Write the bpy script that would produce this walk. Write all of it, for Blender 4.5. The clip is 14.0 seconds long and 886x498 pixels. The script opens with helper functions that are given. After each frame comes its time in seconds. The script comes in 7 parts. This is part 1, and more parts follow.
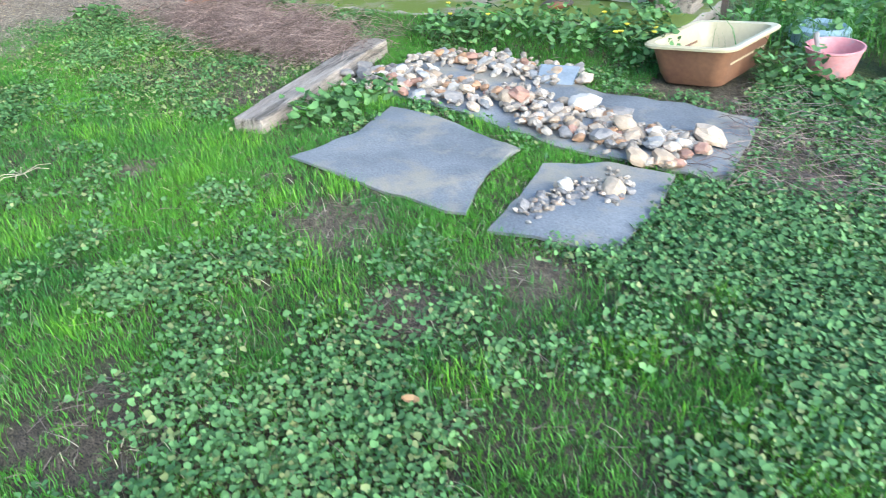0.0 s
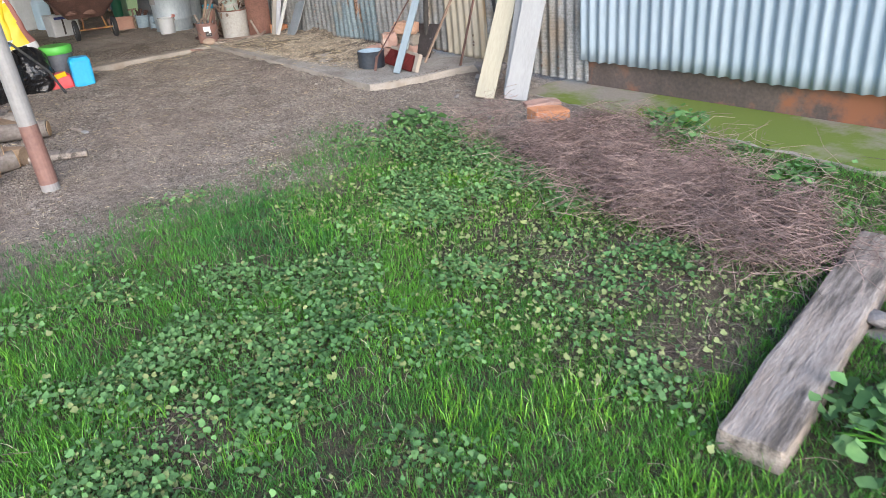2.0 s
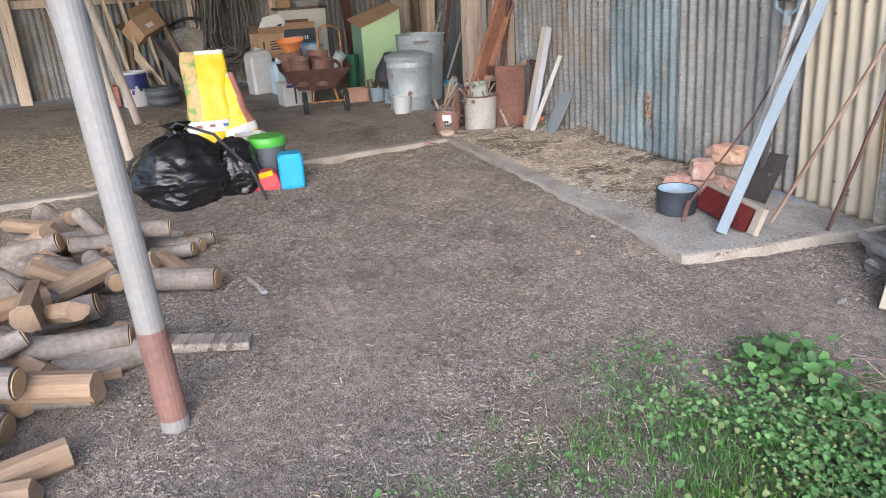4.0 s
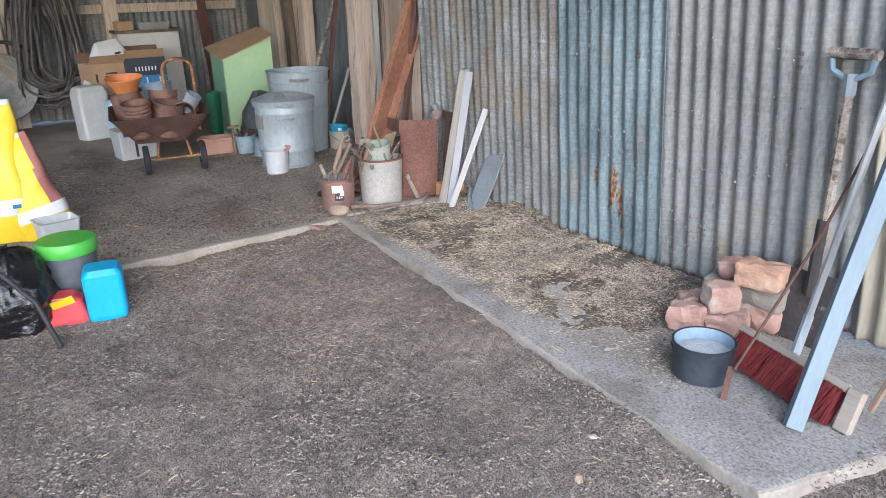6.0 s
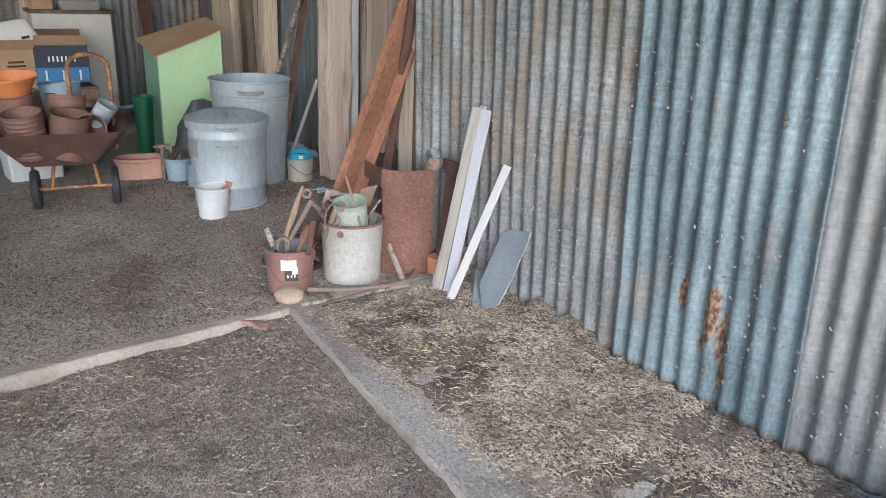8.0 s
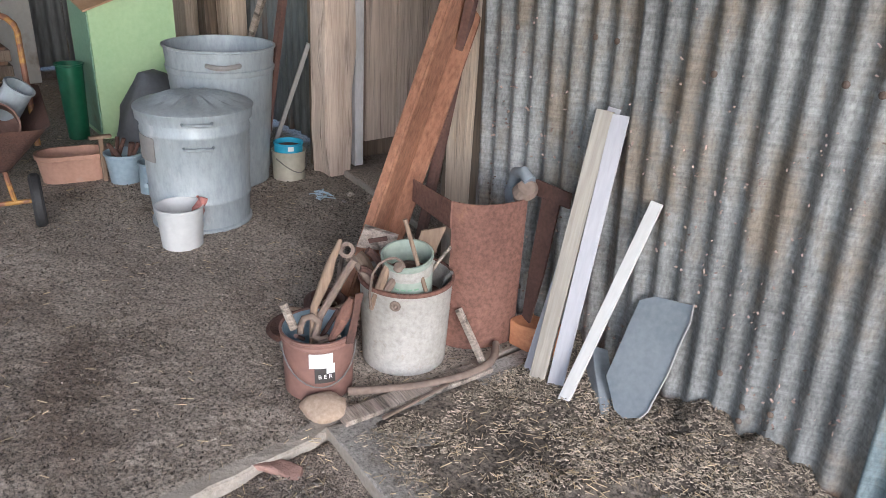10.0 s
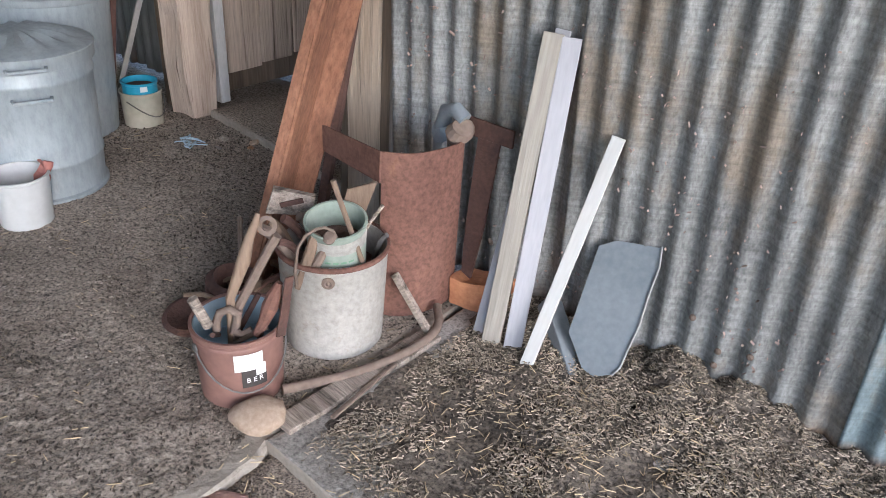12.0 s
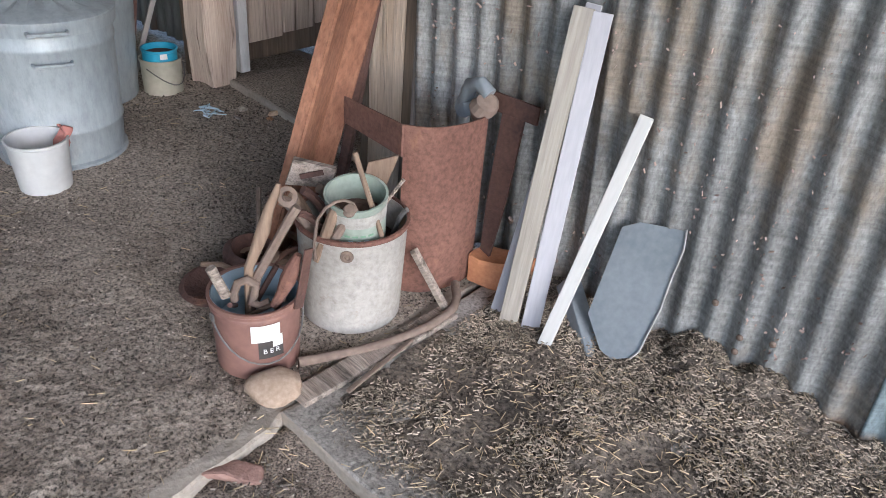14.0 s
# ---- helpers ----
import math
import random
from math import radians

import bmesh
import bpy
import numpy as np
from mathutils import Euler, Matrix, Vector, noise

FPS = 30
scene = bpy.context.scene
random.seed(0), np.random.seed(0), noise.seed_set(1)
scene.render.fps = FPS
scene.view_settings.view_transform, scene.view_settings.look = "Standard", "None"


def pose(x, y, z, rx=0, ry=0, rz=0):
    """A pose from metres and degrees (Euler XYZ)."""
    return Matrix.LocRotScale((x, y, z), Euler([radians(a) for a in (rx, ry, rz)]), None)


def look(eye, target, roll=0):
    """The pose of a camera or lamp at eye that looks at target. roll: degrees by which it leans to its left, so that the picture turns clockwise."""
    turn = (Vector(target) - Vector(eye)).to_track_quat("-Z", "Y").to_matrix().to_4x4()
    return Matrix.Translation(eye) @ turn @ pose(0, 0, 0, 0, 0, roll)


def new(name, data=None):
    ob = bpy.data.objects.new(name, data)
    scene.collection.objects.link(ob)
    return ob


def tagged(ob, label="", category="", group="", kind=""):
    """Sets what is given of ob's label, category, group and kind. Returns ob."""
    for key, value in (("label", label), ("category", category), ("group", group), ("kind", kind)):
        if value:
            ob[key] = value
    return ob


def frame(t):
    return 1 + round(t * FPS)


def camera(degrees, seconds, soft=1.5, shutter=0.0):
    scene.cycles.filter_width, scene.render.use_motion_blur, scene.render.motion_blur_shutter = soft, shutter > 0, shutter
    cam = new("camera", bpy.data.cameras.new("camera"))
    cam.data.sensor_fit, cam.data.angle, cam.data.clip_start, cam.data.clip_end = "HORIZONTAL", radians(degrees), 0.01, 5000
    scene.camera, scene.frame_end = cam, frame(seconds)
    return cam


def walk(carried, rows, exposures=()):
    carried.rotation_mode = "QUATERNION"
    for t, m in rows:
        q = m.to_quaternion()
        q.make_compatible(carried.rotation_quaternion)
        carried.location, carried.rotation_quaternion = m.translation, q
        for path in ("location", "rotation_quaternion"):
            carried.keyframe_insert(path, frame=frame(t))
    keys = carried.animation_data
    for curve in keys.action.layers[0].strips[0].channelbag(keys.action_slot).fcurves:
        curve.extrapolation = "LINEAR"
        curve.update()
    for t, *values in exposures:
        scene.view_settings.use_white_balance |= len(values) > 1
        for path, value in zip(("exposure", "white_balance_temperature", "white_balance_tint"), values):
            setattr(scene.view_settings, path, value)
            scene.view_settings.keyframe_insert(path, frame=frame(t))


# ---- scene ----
cam = camera(62.7, 14.0, 0.85, 0.12)
METRES, EYE, TILT, LEAN, TURN = 8.73, 1.35, 0.0, 0.0, 33.5
ROWS = [
    (0.0, 0.0000, 0.0000, 0.0000, -2.24, -30.05, 3.88),
    (0.5, -0.0340, 0.0517, 0.0050, 3.94, -27.59, 3.97),
    (1.0, -0.0678, 0.0993, 0.0070, 8.90, -26.37, 3.90),
    (1.5, -0.0992, 0.1517, 0.0082, 12.49, -25.73, 3.95),
    (2.0, -0.1301, 0.2028, 0.0116, 15.26, -25.27, 3.93),
    (2.5, -0.1620, 0.2497, 0.0145, 19.14, -24.29, 3.81),
    (3.0, -0.1920, 0.3022, 0.0181, 24.26, -22.78, 3.61),
    (3.2, -0.2041, 0.3220, 0.0200, 26.50, -22.21, 3.62),
    (4.25, -0.2717, 0.4127, 0.0248, 33.40, -20.30, 2.90),
    (5.3, -0.3271, 0.4893, 0.0286, 30.65, -19.44, 1.97),
    (5.5, -0.3347, 0.5037, 0.0296, 28.53, -19.51, 1.86),
    (6.0, -0.3544, 0.5375, 0.0317, 23.74, -19.73, 1.61),
    (6.5, -0.3737, 0.5669, 0.0323, 20.84, -20.06, 0.62),
    (7.0, -0.3888, 0.6016, 0.0315, 20.81, -20.22, -0.77),
    (7.5, -0.4088, 0.6381, 0.0325, 21.28, -20.05, -1.93),
    (8.0, -0.4328, 0.6731, 0.0334, 22.04, -19.98, -2.43),
    (8.5, -0.4534, 0.7060, 0.0352, 22.94, -19.90, -2.96),
    (9.0, -0.4795, 0.7319, 0.0327, 22.33, -20.40, -3.36),
    (9.2, -0.4909, 0.7407, 0.0324, 21.61, -21.22, -3.17),
    (10.25, -0.5405, 0.7855, 0.0292, 15.90, -25.34, -3.20),
    (11.3, -0.5639, 0.8065, 0.0251, 8.15, -29.05, -3.39),
    (11.5, -0.5647, 0.8066, 0.0247, 7.19, -29.33, -3.32),
    (12.0, -0.5632, 0.8063, 0.0252, 4.90, -30.28, -3.53),
    (12.5, -0.5609, 0.8066, 0.0237, 3.99, -31.00, -3.78),
    (13.0, -0.5628, 0.8073, 0.0235, 4.86, -31.64, -3.94),
    (13.5, -0.5647, 0.8082, 0.0231, 6.03, -31.83, -4.20),
    (14.0, -0.5654, 0.8080, 0.0232, 6.62, -32.09, -4.47),
]
walk(cam, [(t, pose(0, 0, EYE, TILT, LEAN, TURN) @ pose(METRES * x, METRES * y, METRES * z, 90 + pitch, roll, yaw)) for t, x, y, z, yaw, pitch, roll in ROWS],
     [(0.0, 1.88, 5800, 2), (0.5, 1.6, 5850, 5), (1.0, 1.58, 6100, 9), (2.0, 1.53, 6150, 12), (3.0, 1.56, 6150, 15), (5.5, 1.65, 5600, 12), (7.5, 1.7, 5500, 10), (9.0, 1.7, 5750, 13), (11.5, 1.71, 5650, 13), (14.0, 1.69, 5650, 13)])

# ---- light and exposure ----
world = bpy.data.worlds.new("world")
scene.world = world
world.use_nodes = True
wn = world.node_tree
sky = wn.nodes.new("ShaderNodeTexSky")
sky.sky_type, sky.sun_disc = "NISHITA", False
sky.sun_elevation, sky.sun_rotation = radians(27), radians(114)
sky.air_density, sky.dust_density, sky.ozone_density = 1.0, 1.5, 1.5
wn.links.new(sky.outputs[0], wn.nodes["Background"].inputs[0])
wn.nodes["Background"].inputs[1].default_value = 0.15
sun = new("sun", bpy.data.lights.new("sun", "SUN"))
sun.data.energy, sun.data.angle, sun.data.color = 0.85, radians(50), (1.0, 0.97, 0.93)
sun.matrix_world = look((9.1, -4.1, 5.1), (0, 0, 0))

# ---- materials ----


def surface(name, c1, c2, rough=0.8, metal=0.0, scale=6.0, grain=70.0, bump=0.25, c3=None, stain=0.5, stain_scale=2.5, stretch=(1, 1, 1), rand=0.0, island=False, coat=0.0, rusty=False, speck=0.0, speck_scale=150.0, bands=0.0):
    """A procedural surface: a broad and a fine variation of two colours, stains of a third, relief, and a shift from piece to piece."""
    m = bpy.data.materials.new(name)
    m.use_nodes = True
    nt = m.node_tree
    n, l = nt.nodes, nt.links
    b = n["Principled BSDF"]
    tc = n.new("ShaderNodeTexCoord")
    mp = n.new("ShaderNodeMapping")
    mp.inputs["Scale"].default_value = stretch
    l.new(tc.outputs["Object"], mp.inputs[0])
    off = None
    if rand or island:
        oi = n.new("ShaderNodeNewGeometry" if island else "ShaderNodeObjectInfo")
        off = oi.outputs["Random Per Island" if island else "Random"]
        if not island:
            mul = n.new("ShaderNodeMath")
            mul.operation = "MULTIPLY"
            mul.inputs[1].default_value = 37.0
            l.new(off, mul.inputs[0])
            l.new(mul.outputs[0], mp.inputs["Location"])
    n1 = n.new("ShaderNodeTexNoise")
    n1.inputs["Scale"].default_value, n1.inputs["Detail"].default_value = scale, 6
    n2 = n.new("ShaderNodeTexNoise")
    n2.inputs["Scale"].default_value, n2.inputs["Detail"].default_value = grain, 3
    l.new(mp.outputs[0], n1.inputs[0])
    l.new(mp.outputs[0], n2.inputs[0])
    add = n.new("ShaderNodeMath")
    add.operation = "MULTIPLY_ADD"
    add.inputs[1].default_value = 0.55
    l.new(n2.outputs[0], add.inputs[0])
    half = n.new("ShaderNodeMath")
    half.operation = "MULTIPLY_ADD"
    half.inputs[1].default_value, half.inputs[2].default_value = 0.9, -0.22
    l.new(n1.outputs[0], half.inputs[0])
    l.new(half.outputs[0], add.inputs[2])
    rmp = n.new("ShaderNodeValToRGB")
    rmp.color_ramp.elements[0].position, rmp.color_ramp.elements[1].position = 0.25, 0.75
    rmp.color_ramp.elements[0].color, rmp.color_ramp.elements[1].color = (*c1, 1), (*c2, 1)
    l.new(add.outputs[0], rmp.inputs[0])
    col = rmp.outputs[0]
    if c3:
        n3 = n.new("ShaderNodeTexNoise")
        n3.inputs["Scale"].default_value, n3.inputs["Detail"].default_value, n3.inputs["Roughness"].default_value = stain_scale, 7, 0.65
        l.new(mp.outputs[0], n3.inputs[0])
        r3 = n.new("ShaderNodeValToRGB")
        r3.color_ramp.elements[0].position = 1.0 - stain
        r3.color_ramp.elements[1].position = min(1.0, 1.12 - stain)
        l.new(n3.outputs[0], r3.inputs[0])
        mx = n.new("ShaderNodeMix")
        mx.data_type = "RGBA"
        l.new(r3.outputs[0], mx.inputs[0])
        l.new(col, mx.inputs[6])
        mx.inputs[7].default_value = (*c3, 1)
        col = mx.outputs[2]
    if speck:
        n4 = n.new("ShaderNodeTexNoise")
        n4.inputs["Scale"].default_value, n4.inputs["Detail"].default_value, n4.inputs["Roughness"].default_value = speck_scale, 5, 0.75
        l.new(mp.outputs[0], n4.inputs[0])
        r4 = n.new("ShaderNodeValToRGB")
        e4 = r4.color_ramp.elements
        e4.new(0.5)
        for q, (ps, vv) in zip(e4, ((0.36, 1 - speck), (0.5, 1.0), (0.66, 1 + 0.6 * speck))):
            q.position, q.color = ps, (vv, vv, vv, 1)
        l.new(n4.outputs[0], r4.inputs[0])
        m4 = n.new("ShaderNodeMix")
        m4.data_type, m4.blend_type = "RGBA", "MULTIPLY"
        m4.inputs[0].default_value = 1.0
        l.new(col, m4.inputs[6])
        l.new(r4.outputs[0], m4.inputs[7])
        col = m4.outputs[2]
    if bands:
        mb = n.new("ShaderNodeMapping")
        mb.inputs["Scale"].default_value = (5, 5, 75)
        l.new(tc.outputs["Object"], mb.inputs[0])
        n5 = n.new("ShaderNodeTexNoise")
        n5.inputs["Scale"].default_value, n5.inputs["Detail"].default_value, n5.inputs["Roughness"].default_value = 1.0, 4, 0.7
        l.new(mb.outputs[0], n5.inputs[0])
        r5 = n.new("ShaderNodeValToRGB")
        for q, (ps, vv) in zip(r5.color_ramp.elements, ((0.35, 1 - bands), (0.65, 1 + bands))):
            q.position, q.color = ps, (vv, vv, vv, 1)
        l.new(n5.outputs[0], r5.inputs[0])
        m5 = n.new("ShaderNodeMix")
        m5.data_type, m5.blend_type = "RGBA", "MULTIPLY"
        m5.inputs[0].default_value = 1.0
        l.new(col, m5.inputs[6])
        l.new(r5.outputs[0], m5.inputs[7])
        col = m5.outputs[2]
    if off is not None:
        hs = n.new("ShaderNodeHueSaturation")
        mr = n.new("ShaderNodeMapRange")
        mr.inputs[3].default_value, mr.inputs[4].default_value = 1 - rand, 1 + rand
        l.new(off, mr.inputs[0])
        l.new(mr.outputs[0], hs.inputs["Value"])
        l.new(col, hs.inputs["Color"])
        col = hs.outputs[0]
    if rusty:
        at, rx = n.new("ShaderNodeAttribute"), n.new("ShaderNodeMix")
        at.attribute_name, rx.data_type = "rust", "RGBA"
        l.new(at.outputs["Fac"], rx.inputs[0])
        l.new(col, rx.inputs[6])
        rr = n.new("ShaderNodeValToRGB")
        rr.color_ramp.elements[0].position, rr.color_ramp.elements[1].position = 0.42, 0.62
        rr.color_ramp.elements[0].color, rr.color_ramp.elements[1].color = (0.09, 0.045, 0.028, 1), (0.36, 0.22, 0.13, 1)
        l.new(n2.outputs[0], rr.inputs[0])
        l.new(rr.outputs[0], rx.inputs[7])
        col = rx.outputs[2]
    l.new(col, b.inputs["Base Color"])
    b.inputs["Roughness"].default_value, b.inputs["Metallic"].default_value = rough, metal
    b.inputs["Coat Weight"].default_value = coat
    bp = n.new("ShaderNodeBump")
    bp.inputs["Strength"].default_value, bp.inputs["Distance"].default_value = bump, 0.01
    l.new(add.outputs[0], bp.inputs["Height"])
    l.new(bp.outputs[0], b.inputs["Normal"])
    return m


def mixed_ground():
    """Soil with the yard's grey dirt, mossy damp earth and bare brown earth, told apart by the mesh's own masks."""
    m = bpy.data.materials.new("ground")
    m.use_nodes = True
    n, l = m.node_tree.nodes, m.node_tree.links
    b = n["Principled BSDF"]
    b.inputs["Roughness"].default_value = 0.95
    at = n.new("ShaderNodeAttribute")
    at.attribute_name = "zone"
    sp = n.new("ShaderNodeSeparateColor")
    l.new(at.outputs["Color"], sp.inputs[0])
    tc = n.new("ShaderNodeTexCoord")

    def noise_tex(s, d=5):
        t = n.new("ShaderNodeTexNoise")
        t.inputs["Scale"].default_value, t.inputs["Detail"].default_value, t.inputs["Roughness"].default_value = s, d, 0.65
        l.new(tc.outputs["Object"], t.inputs[0])
        return t.outputs[0]

    def ramp(src, *stops):
        r = n.new("ShaderNodeValToRGB")
        e = r.color_ramp.elements
        while len(e) < len(stops):
            e.new(0.5)
        for k, (p, c) in zip(e, stops):
            k.position, k.color = p, (*c, 1)
        l.new(src, r.inputs[0])
        return r.outputs[0]

    def mix(f, a, c, mode="MIX"):
        x = n.new("ShaderNodeMix")
        x.data_type, x.blend_type = "RGBA", mode
        l.new(f, x.inputs[0])
        l.new(a, x.inputs[6])
        l.new(c, x.inputs[7])
        return x.outputs[2]
    fine, mid, broad = noise_tex(190, 4), noise_tex(26, 8), noise_tex(1.7, 6)
    soil = ramp(mid, (0.3, (0.04, 0.04, 0.02)), (0.7, (0.125, 0.108, 0.066)))
    dirt = ramp(mid, (0.25, (0.145, 0.122, 0.105)), (0.5, (0.28, 0.24, 0.208)), (0.75, (0.42, 0.365, 0.32)))
    speck = ramp(fine, (0.36, (0.22, 0.2, 0.19)), (0.5, (0.98, 0.97, 0.96)), (0.68, (1.7, 1.62, 1.5)))
    tone = ramp(broad, (0.3, (0.7, 0.68, 0.67)), (0.65, (1.22, 1.2, 1.17)))
    moss = ramp(mid, (0.3, (0.07, 0.1, 0.015)), (0.7, (0.16, 0.24, 0.03)))
    one = n.new("ShaderNodeValue")
    one.outputs[0].default_value = 1.0
    c = mix(sp.outputs[0], soil, dirt)
    earth = ramp(mid, (0.3, (0.09, 0.068, 0.048)), (0.7, (0.2, 0.16, 0.12)))
    c = mix(sp.outputs[2], c, earth)
    c = mix(sp.outputs[1], c, moss)
    c = mix(one.outputs[0], c, speck, "MULTIPLY")
    c = mix(one.outputs[0], c, tone, "MULTIPLY")
    l.new(c, b.inputs["Base Color"])
    bp = n.new("ShaderNodeBump")
    bp.inputs["Strength"].default_value, bp.inputs["Distance"].default_value = 1.0, 0.02
    hgt = n.new("ShaderNodeMath")
    hgt.operation = "MULTIPLY_ADD"
    hgt.inputs[1].default_value = 0.6
    l.new(fine, hgt.inputs[0])
    l.new(mid, hgt.inputs[2])
    l.new(hgt.outputs[0], bp.inputs["Height"])
    l.new(bp.outputs[0], b.inputs["Normal"])
    return m


M_GROUND = mixed_ground()
M_FLOOR = surface("shed_floor", (0.23, 0.192, 0.158), (0.45, 0.39, 0.325), 0.92, scale=2.2, grain=60, bump=1.0, c3=(0.19, 0.15, 0.118), stain=0.47, stain_scale=1.1, speck=0.9, speck_scale=110.0)
M_CONC = surface("concrete", (0.265, 0.248, 0.225), (0.43, 0.405, 0.372), 0.9, scale=3.5, grain=110, bump=0.45, c3=(0.22, 0.195, 0.168), stain=0.5, stain_scale=1.6, speck=0.5, speck_scale=90.0)
M_LIP = surface("slab_edge", (0.24, 0.21, 0.175), (0.42, 0.375, 0.325), 0.92, scale=5, grain=80, bump=0.5, c3=(0.22, 0.17, 0.13), stain=0.42)
M_MOSSCONC = surface("mossy_concrete", (0.24, 0.2, 0.15), (0.34, 0.3, 0.25), 0.92, scale=3, grain=70, bump=0.5, c3=(0.14, 0.185, 0.025), stain=0.6, stain_scale=1.5)
M_ZINC = surface("weathered_zinc", (0.125, 0.127, 0.123), (0.345, 0.35, 0.345), 0.6, 0.12, scale=4.0, grain=75, bump=0.4, c3=(0.225, 0.19, 0.15), stain=0.5, stain_scale=3.2, stretch=(1.4, 1.4, 0.75), rand=0.1, rusty=True, speck=0.25, speck_scale=95.0, bands=0.2)
M_ZINCPALE = surface("pale_grey_zinc", (0.155, 0.154, 0.148), (0.325, 0.325, 0.317), 0.6, 0.12, scale=3.0, grain=60, bump=0.25, c3=(0.26, 0.225, 0.18), stain=0.45, stain_scale=3.0, stretch=(1.4, 1.4, 0.6), rusty=True, speck=0.15, speck_scale=80.0, bands=0.12)
M_ZINCBLUE = surface("blue_grey_zinc", (0.1, 0.135, 0.15), (0.255, 0.315, 0.335), 0.58, 0.15, scale=4.0, grain=60, bump=0.4, c3=(0.24, 0.215, 0.185), stain=0.43, stain_scale=3.5, stretch=(1.4, 1.4, 0.7), rand=0.06, rusty=True, speck=0.2, speck_scale=95.0, bands=0.16)
M_ZINCLIGHT = surface("pale_blue_painted_iron", (0.28, 0.36, 0.42), (0.4, 0.48, 0.54), 0.55, 0.1, scale=4, grain=60, bump=0.08, c3=(0.4, 0.42, 0.42), stain=0.36, stretch=(1.5, 1.5, 0.2), rand=0.05)
M_ZINCDARK = surface("dark_zinc", (0.12, 0.13, 0.13), (0.25, 0.26, 0.26), 0.55, 0.3, scale=4, grain=45, bump=0.12, c3=(0.16, 0.1, 0.07), stain=0.45, stretch=(1.5, 1.5, 0.3), rand=0.15)
M_CREAM = surface("cream_stained_iron", (0.34, 0.3, 0.225), (0.47, 0.42, 0.33), 0.6, 0.1, scale=4, grain=50, bump=0.1, c3=(0.36, 0.25, 0.13), stain=0.42, stretch=(1.5, 1.5, 0.25))
M_PLINTH = surface("rusty_boards", (0.06, 0.05, 0.045), (0.16, 0.12, 0.1), 0.85, scale=4, grain=50, bump=0.3, c3=(0.3, 0.12, 0.06), stain=0.5, stain_scale=2)
M_TIMBER = surface("grey_timber", (0.38, 0.29, 0.215), (0.72, 0.6, 0.47), 0.85, scale=9, grain=60, bump=0.9, c3=(0.11, 0.08, 0.06), stain=0.43, stain_scale=9, stretch=(2.6, 2.6, 0.1), rand=0.12)
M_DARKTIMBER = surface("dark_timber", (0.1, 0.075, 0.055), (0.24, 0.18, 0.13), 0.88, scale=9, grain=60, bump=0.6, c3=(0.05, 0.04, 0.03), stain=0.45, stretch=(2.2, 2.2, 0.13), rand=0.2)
M_PINKTIMBER = surface("pinkish_timber", (0.46, 0.35, 0.28), (0.78, 0.66, 0.56), 0.85, scale=8, grain=60, bump=0.9, c3=(0.13, 0.085, 0.065), stain=0.44, stain_scale=9, stretch=(2.6, 2.6, 0.1), rand=0.1)
M_ROOF = surface("roof_iron", (0.18, 0.18, 0.18), (0.3, 0.3, 0.3), 0.6, 0.3, scale=3, grain=30, bump=0.1)
M_BEAM = surface("weathered_beam", (0.24, 0.19, 0.155), (0.45, 0.385, 0.33), 0.9, scale=13, grain=90, bump=0.8, c3=(0.11, 0.092, 0.075), stain=0.5, stain_scale=9, stretch=(2.5, 0.25, 2.5), speck=0.3, speck_scale=60.0)

# ---- builders ----


def thing(name, label, category, m=None, group="", kind=""):
    ob = new(name)
    ob.empty_display_size = 0.1
    if m is not None:
        ob.matrix_world = m
    return tagged(ob, label, category, group, kind)


def part(name, bm, material, parent=None, label="", m=None, smooth=False):
    me = bpy.data.meshes.new(name)
    if isinstance(bm, bmesh.types.BMesh):
        bm.to_mesh(me)
        bm.free()
    else:
        me.from_pydata(*bm)
    for mt in material if isinstance(material, (list, tuple)) else (material,):
        me.materials.append(mt)
    if smooth:
        me.polygons.foreach_set("use_smooth", [True] * len(me.polygons))
        if len(me.polygons) < 6000:
            me.set_sharp_from_angle(angle=radians(40))
    ob = new(name, me)
    if parent is not None:
        ob.parent = parent
    if m is not None:
        ob.matrix_basis = m
    if label:
        ob["label"] = label
    return ob


def box(sx, sy, sz, bevel=0.004, centre=(0, 0, 0), m=None, bm=None, rough=0.0, cuts=0, freq=9.0):
    """A bevelled block whose base is at the centre given; rough: unevenness, over faces cut so often."""
    bm = bm or bmesh.new()
    r = bmesh.ops.create_cube(bm, size=1.0)
    vs = r["verts"]
    for v in vs:
        v.co = Vector((v.co.x * sx, v.co.y * sy, (v.co.z + 0.5) * sz))
    if bevel:
        es = list({e for v in vs for e in v.link_edges})
        g = bmesh.ops.bevel(bm, geom=es, offset=bevel, segments=2, affect="EDGES", profile=0.6)
        vs = list({v for v in vs if v.is_valid} | set(g["verts"]))
    if cuts:
        es = list({e for v in vs for e in v.link_edges})
        big = max(sx, sy, sz)
        es = [e for e in es if e.calc_length() > 0.3 * min(sx, sy, sz)]
        bmesh.ops.subdivide_edges(bm, edges=es, cuts=cuts, use_grid_fill=True)
        vs = bm.verts[:]
    for v in vs:
        if rough:
            v.co += Vector(noise.noise_vector(v.co * freq + Vector((sx * 31, sy * 17, sz * 23)))) * rough
        v.co += Vector(centre)
        if m is not None:
            v.co = m @ v.co
    return bm


